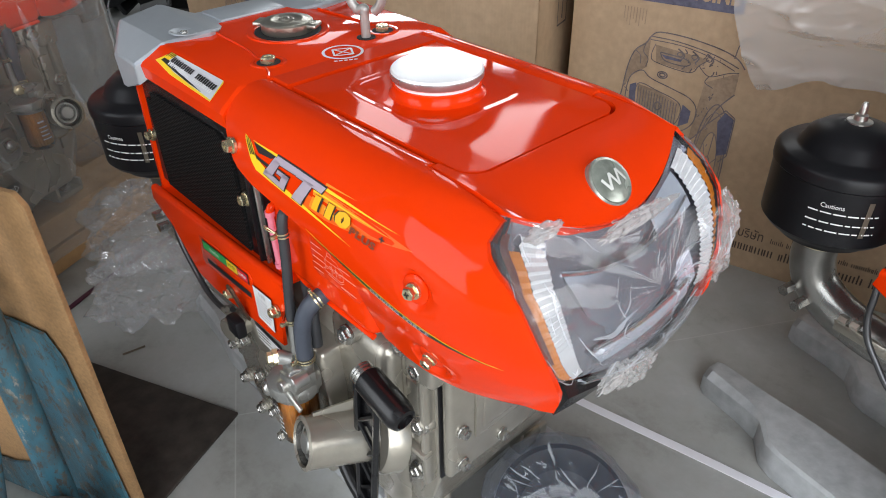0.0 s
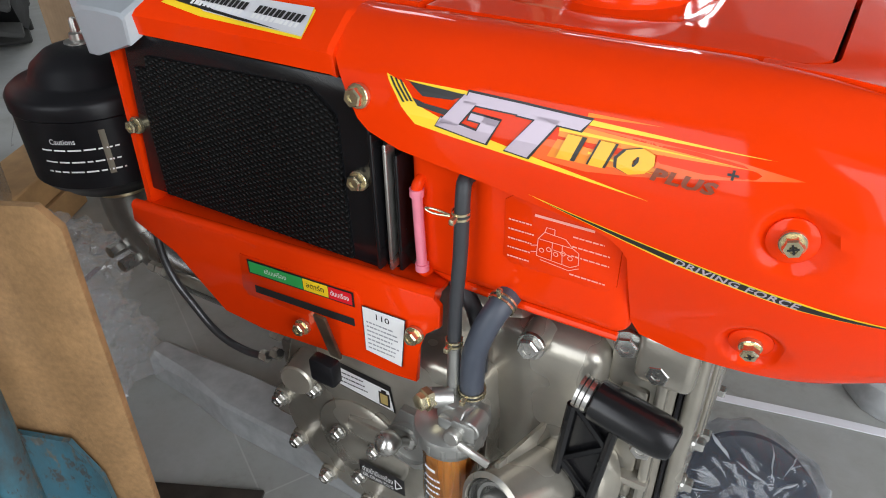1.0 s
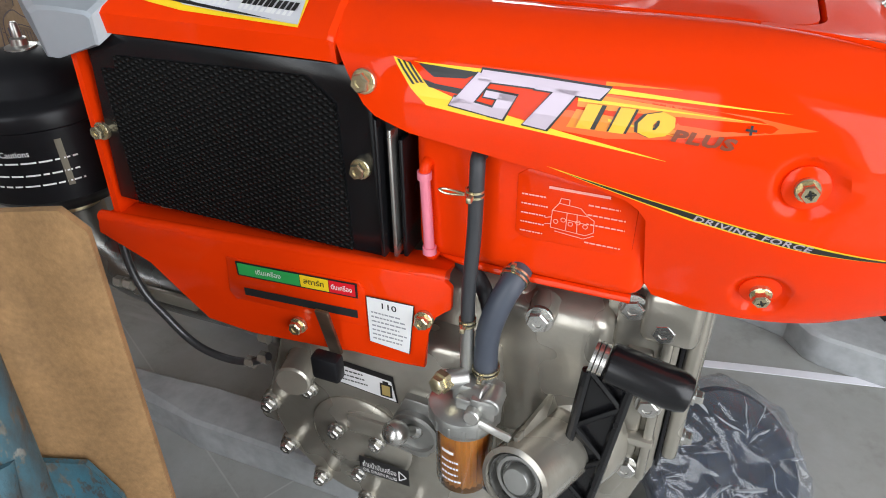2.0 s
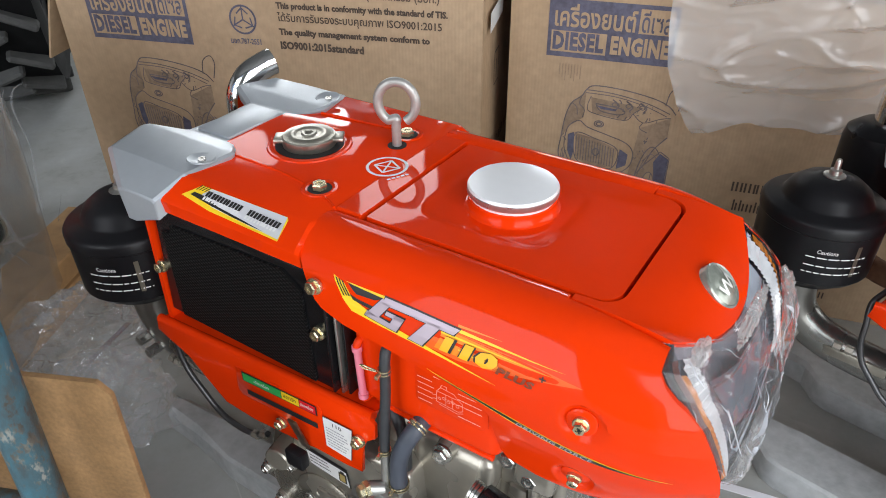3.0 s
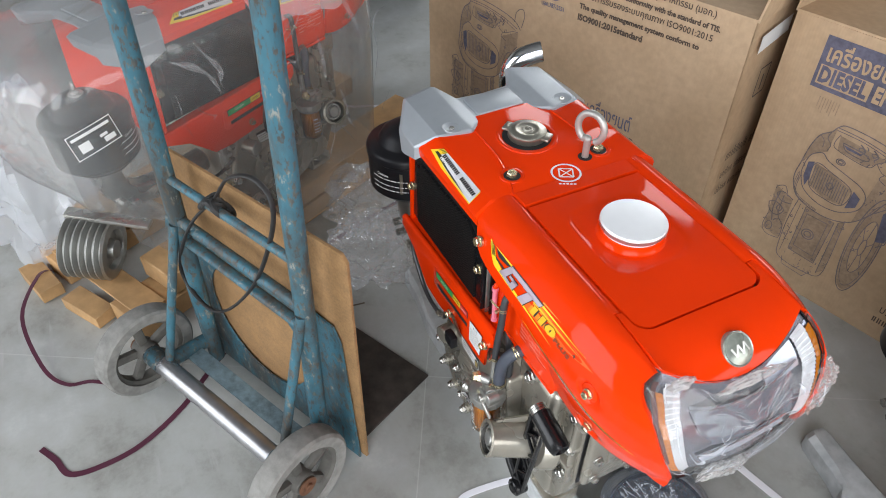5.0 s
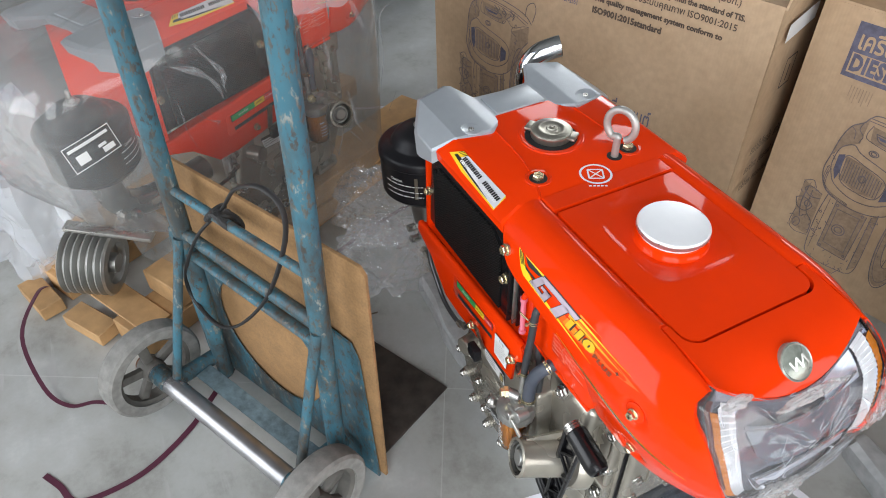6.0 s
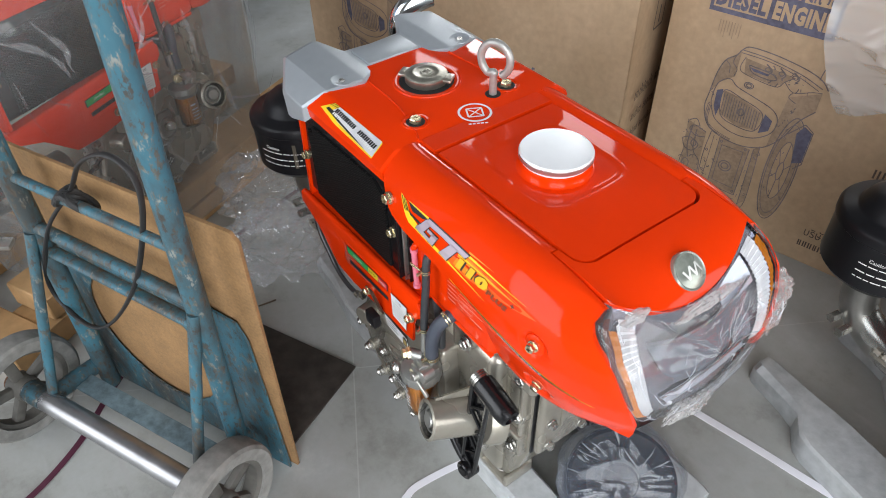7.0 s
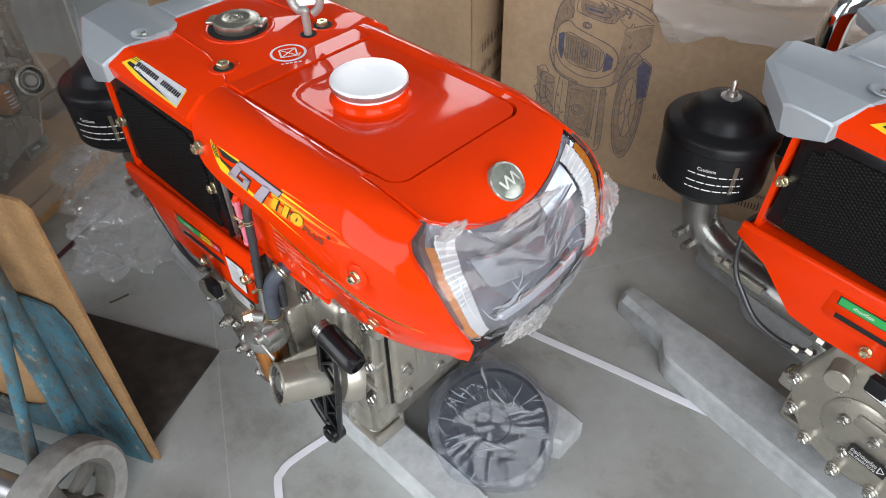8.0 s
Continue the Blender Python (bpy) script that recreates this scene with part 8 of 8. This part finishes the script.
def bag_over(name, m, lo, hi, label, seed, top=0.05):
    """A loose clear bag standing over an engine, its mouth gathered on top."""
    ob = thing(name, m, label, "plastic bag")
    n, rows = 84, 30
    bm = bmesh.new()
    rings = []
    cx, cy = (lo[0] + hi[0]) / 2, (lo[1] + hi[1]) / 2
    for j in range(rows + 1):
        t = j / rows
        ring = []
        for i in range(n):
            a = 2 * math.pi * i / n
            c, s = math.cos(a), math.sin(a)
            k = 1.0 / max(abs(c), abs(s)) ** 0.84
            x, y = cx + c * k * (hi[0] - lo[0]) / 2, cy + s * k * (hi[1] - lo[1]) / 2
            # the skirt of the bag stops short of the pallet's end
            x = max(x, -0.37 - 0.2 * max(0.0, min(1.0, (t - 0.26) / 0.2)))
            if y < cy:
                y = cy + (y - cy) * (1 - 0.34 * max(0.0, min(1.0, (x - 0.06) / 0.28)))
            if y > cy:
                y = cy + (y - cy) * (1 - 0.75 * max(0.0, min(1.0, (x + 0.02) / 0.36)))
            if y > cy:
                y = cy + (y - cy) * (1 - 0.85 * max(0.0, min(1.0, (-0.2 - x) / 0.2)) * max(0.0, 1 - t / 0.6))
            d = V((c, s, 0))
            f = 0.8 * noise.noise(V((c * 1.8 + seed, s * 1.8, t * 2.2))) + 0.3 * abs(noise.noise(V((c * 4, s * 4 + seed, t * 3)))) + 0.5 * max(0.0, t - 0.7) * abs(noise.noise(V((c * 9, s * 9, seed))))
            shrink = 1.0 if t < 0.74 else 1 - 0.85 * ((t - 0.74) / 0.26) ** 1.5
            z = lo[2] + (hi[2] - lo[2]) * min(1.0, t / 0.8) ** 0.95 + (top * max(0.0, (t - 0.8) / 0.2))
            ring.append(V((cx + (x - cx) * shrink, cy + (y - cy) * shrink, z)) + d * (0.02 * f) + V((0, 0, 0.02 * f * t)))
        rings.append(ring)
    loft(bm, rings, True, False)
    part("skin", bm, DUSTBAG, ob, "dusty clear plastic skin", 50).visible_shadow = False
    return ob


bag_pose = pose(-1.018, -0.322, 0.085, 0, 0, 117)
engine_bag = bag_over("engine_bag", bag_pose, (-0.57, -0.222, 0.0), (0.358, 0.22, 0.61), "dusty clear plastic bag standing over an engine", 3.0)


def on_bag(x, z):
    """A place on the near skin of the engine bag."""
    return V((x, -0.222 * (1 - 0.34 * max(0.0, min(1.0, (x - 0.06) / 0.28))) - 0.014, z))


bm = bmesh.new()
for i in range(44):
    x, z = rng.uniform(-0.34, 0.33), rng.uniform(0.06, 0.52)
    lean, size = rng.gauss(0.35 if i % 3 else -0.6, 0.3), rng.uniform(0.05, 0.2)
    crease(bm, on_bag, (x, z), (x + size * math.sin(lean), z + size * math.cos(lean)), rng.uniform(0.0006, 0.0022) if i % 6 else 0.005, V((0, -1, 0.1)))
skin_folds = part("crease", bm, BAGCREASE, engine_bag, "pale folds in the bag's skin", 0)
skin_folds.visible_shadow = False
tagged(skin_folds, kind="stuff")


def bag_mouth(u, v):
    """The gathered mouth of the bag: a pleated, spreading sheaf that lies over the top."""
    a = 2 * math.pi * u
    r = 0.04 + 0.15 * v ** 0.8
    p = 0.5 + 0.2 * math.sin(4 * a + 2 * v) + 0.8 * noise.noise(V((math.cos(a) * 2, math.sin(a) * 2, v * 3)))
    return V((0.10 + 0.9 * r * math.cos(a) * (0.8 + 0.35 * p), -0.05 + 0.6 * r * math.sin(a) * (0.8 + 0.35 * p), 0.62 + 0.19 * v + 0.012 * p))


part("gathered_mouth", sheet(bmesh.new(), bag_mouth, 90, 24), BUNCH, engine_bag, "whitish crumpled gathered mouth of the bag", 40).visible_shadow = False


def mouth_apron(u, v):
    x = -0.16 + 0.24 * u
    f = noise.noise(V((u * 4, v * 3, 7)))
    return V((x + 0.03 * v, -0.12 - 0.15 * math.sin(math.pi * 0.5 * v) + 0.02 * f, 0.69 - 0.11 * v * v - 0.03 * u * v + 0.02 * f))


part("mouth_fold", sheet(bmesh.new(), mouth_apron, 30, 24), BUNCH, engine_bag, "folded whitish edge of the bag", 40).visible_shadow = False


label_at = bag_pose.inverted() @ V((-0.565, -0.66, 0.598))
label_pose = Matrix.Translation(label_at) @ basis((0, 0, 0), (0.17, -0.9, 0.38), (1, 0, 0.05))
bm = sheet(bmesh.new(), lambda u, v: label_pose @ V((0.1 * (u - 0.5), 0.048 * (v - 0.5), 0.004 * math.sin(math.pi * u))), 8, 2)
bag_label = part("bag_label", bm, LENS, engine_bag, "clear label with a white frame and white print", 60)
polys = [bar(-0.048, 0.0207, 0.048, 0.0222), bar(-0.048, -0.0222, 0.048, -0.0207), bar(-0.048, -0.0207, -0.0466, 0.0207), bar(0.0466, -0.0207, 0.048, 0.0207), bar(-0.042, 0.0105, 0.04, 0.0155), bar(-0.035, -0.014, -0.013, 0.002), bar(0.009, -0.005, 0.026, 0.0), bar(0.014, -0.016, 0.039, -0.007)]
part("label_print", warp(cut(flat(polys), 0.0144, (0,)), lambda x, y: label_pose @ V((x, y, 0.0012 + 0.004 * math.sin(math.pi * (x / 0.1 + 0.5))))), WHITE, bag_label, "", 0)
crumple("plastic_bag", (-1.1, -0.87, 0.0), (0.14, 0.12, 0.22), BUNCH, "tall crumpled whitish plastic bag at the pallet end", "bag", 8, 0.4, True, 64, 2.0)


# ---------- far things ----------
def build_tractor_wheel(at, r, w, label, tread):
    """A lugged tractor tyre on a dark rim; its axle lies along y."""
    t = thing("tractor_wheel", at, label, "wheel", "tractor wheels")
    a = basis((0, 0, r), (0, 1, 0))
    tyre = part("tyre", lathe(bmesh.new(), [(0.56 * r, -0.36 * w), (0.62 * r, -0.46 * w), (0.8 * r, -0.5 * w), (0.93 * r, -0.44 * w), (0.95 * r, 0), (0.93 * r, 0.44 * w), (0.8 * r, 0.5 * w), (0.62 * r, 0.46 * w), (0.56 * r, 0.36 * w)], a, 56), TYRE, t, "black lugged rubber tyre")
    for s in (-1, 1):
        lug = None
        for k in range(18):
            q = a @ pose(0, 0, 0, 0, 0, 20 * k + (10 if s > 0 else 0)) @ pose(0, 0, 0, -28 * s, 0, 0)
            if lug is None:
                lug = part("tread_lug", rbox(bmesh.new(), (0.965 * r, 0.03 * r, s * 0.25 * w), (0.11 * r, 0.055 * r, 0.56 * w), 0.008, seg=1), tread, tyre, "", 0, q)
            else:
                ob = new("tread_lug", lug.data)
                ob.parent, ob.matrix_local = tyre, q
    bm = lathe(bmesh.new(), [(0.57 * r, -0.34 * w), (0.54 * r, -0.36 * w), (0.5 * r, -0.3 * w), (0.46 * r, -0.12 * w), (0.2 * r, -0.1 * w), (0.17 * r, -0.2 * w), (0.0, -0.22 * w)], a, 40)
    lathe(bm, [(0.57 * r, 0.34 * w), (0.5 * r, 0.3 * w), (0.46 * r, 0.12 * w), (0.0, 0.1 * w)], a, 40)
    part("rim", bm, BLACK_SATIN, t, "dark painted steel rim")
    return t


def build_tractor(at, label):
    """The rear of a small walking tractor: grey gearbox, axle housing and levers."""
    t = thing("walking_tractor", at, label, "tractor", "walking tractors")
    bm = rbox(bmesh.new(), (0, 0, 0.72), (0.62, 0.34, 0.40), 0.03, seg=3)
    rbox(bm, (0.36, 0, 0.74), (0.2, 0.28, 0.3), 0.03)
    rbox(bm, (-0.05, -0.16, 0.78), (0.34, 0.04, 0.2), 0.012)
    part("gearbox", bm, MACHINE, t, "grey painted gearbox")
    part("axle_tube", tube(bmesh.new(), [(0, -0.62, 0.42), (0, 0.62, 0.42)], 0.06, 18, 0), MACHINE, t)
    part("frame_rail", rbox(bmesh.new(), (0.0, 0.0, 0.48), (1.3, 0.26, 0.1), 0.012), BLACK_SATIN, t)
    for x, z in ((-0.26, 0.62), (-0.1, 0.86), (0.06, 0.62), (0.22, 0.8), (0.34, 0.66)):
        part("cover_plate", rbox(bmesh.new(), (x, -0.182, z), (0.11, 0.014, 0.1), 0.006), MACHINE, t)
        for dx, dz in ((-0.042, -0.036), (0.042, -0.036), (-0.042, 0.036), (0.042, 0.036)):
            bolt(t, (x + dx, -0.189, z + dz), (0, -1, 0), 0.007, STEEL)
    part("seam_gap", rbox(bmesh.new(), (-0.02, -0.171, 0.72), (0.5, 0.008, 0.012), 0.002), RECESS_SHADE, t)
    part("belt_pulley", cyl(bmesh.new(), (0.44, -0.3, 0.7), (0.44, -0.2, 0.7), 0.1, seg=32, bev=0.012), BLACK_SATIN, t, "black belt pulley")
    part("pulley_shaft", cyl(bmesh.new(), (0.44, -0.36, 0.7), (0.44, -0.1, 0.7), 0.02, seg=16, bev=0.003), STEEL, t)
    for x in (-0.2, -0.05, 0.1, 0.25):
        part("latch", rbox(bmesh.new(), (x, -0.19, 0.8), (0.07, 0.02, 0.03), 0.005), STEEL, t)
    part("lever", tube(bmesh.new(), [(0.2, -0.1, 0.9), (0.26, -0.12, 1.1), (0.25, -0.13, 1.3)], 0.012, 10, 3), BLACK_SATIN, t)
    part("drum", cyl(bmesh.new(), (-0.42, -0.2, 0.72), (-0.42, 0.2, 0.72), 0.17, seg=36, bev=0.02), BLACK_SATIN, t)
    return t


# lugs in the tyre's black: shade on this wheel is put into its tread colour
w1 = build_tractor_wheel(pose(-2.86, 0.50, 0, 0, 0, 60), 0.50, 0.28, "black lugged tractor wheel standing on the floor", TYRE)
build_tractor_wheel(pose(-2.45, 0.80, 0, 0, 0, -34), 0.50, 0.26, "dusty lugged tractor wheel beside a carton", LUG)
copy_thing(w1, pose(-3.7, 0.05, 0, 0, 0, 66))
copy_thing(w1, pose(-1.2, 1.75, 0, 0, 0, 12))
tr = build_tractor(pose(-1.35, 1.35, 0, 0, 0, 14), "grey walking tractor gearbox behind the cartons")
tr_b = copy_thing(tr, pose(-0.45, 1.6, 0, 0, 0, 14))
# black belt guard, roller and shaft on the tractor behind the second carton
part("belt_guard", rbox(bmesh.new(), (-0.17, -0.235, 0.7), (0.2, 0.09, 0.34), 0.035, seg=3), BLACK_SATIN, tr_b, "black belt guard")
part("roller", lathe(bmesh.new(), [(0, 0), (0.05, 0), (0.058, 0.008), (0.058, 0.045), (0.048, 0.05), (0.048, 0.085), (0.06, 0.09), (0.06, 0.13), (0.052, 0.138), (0, 0.138)], basis((-0.075, -0.25, 0.67), (1, 0, 0)), 32), BLACK_SATIN, tr_b, "black roller")
part("roller_shaft", cyl(bmesh.new(), (0.06, -0.25, 0.67), (0.17, -0.25, 0.67), 0.012, seg=16, bev=0.002), STEEL, tr_b)
part("shaft_clamp", rbox(bmesh.new(), (0.1, -0.25, 0.672), (0.018, 0.05, 0.07), 0.004), STEEL, tr_b)
copy_thing(tr, pose(0.5, 1.85, 0, 0, 0, 14))
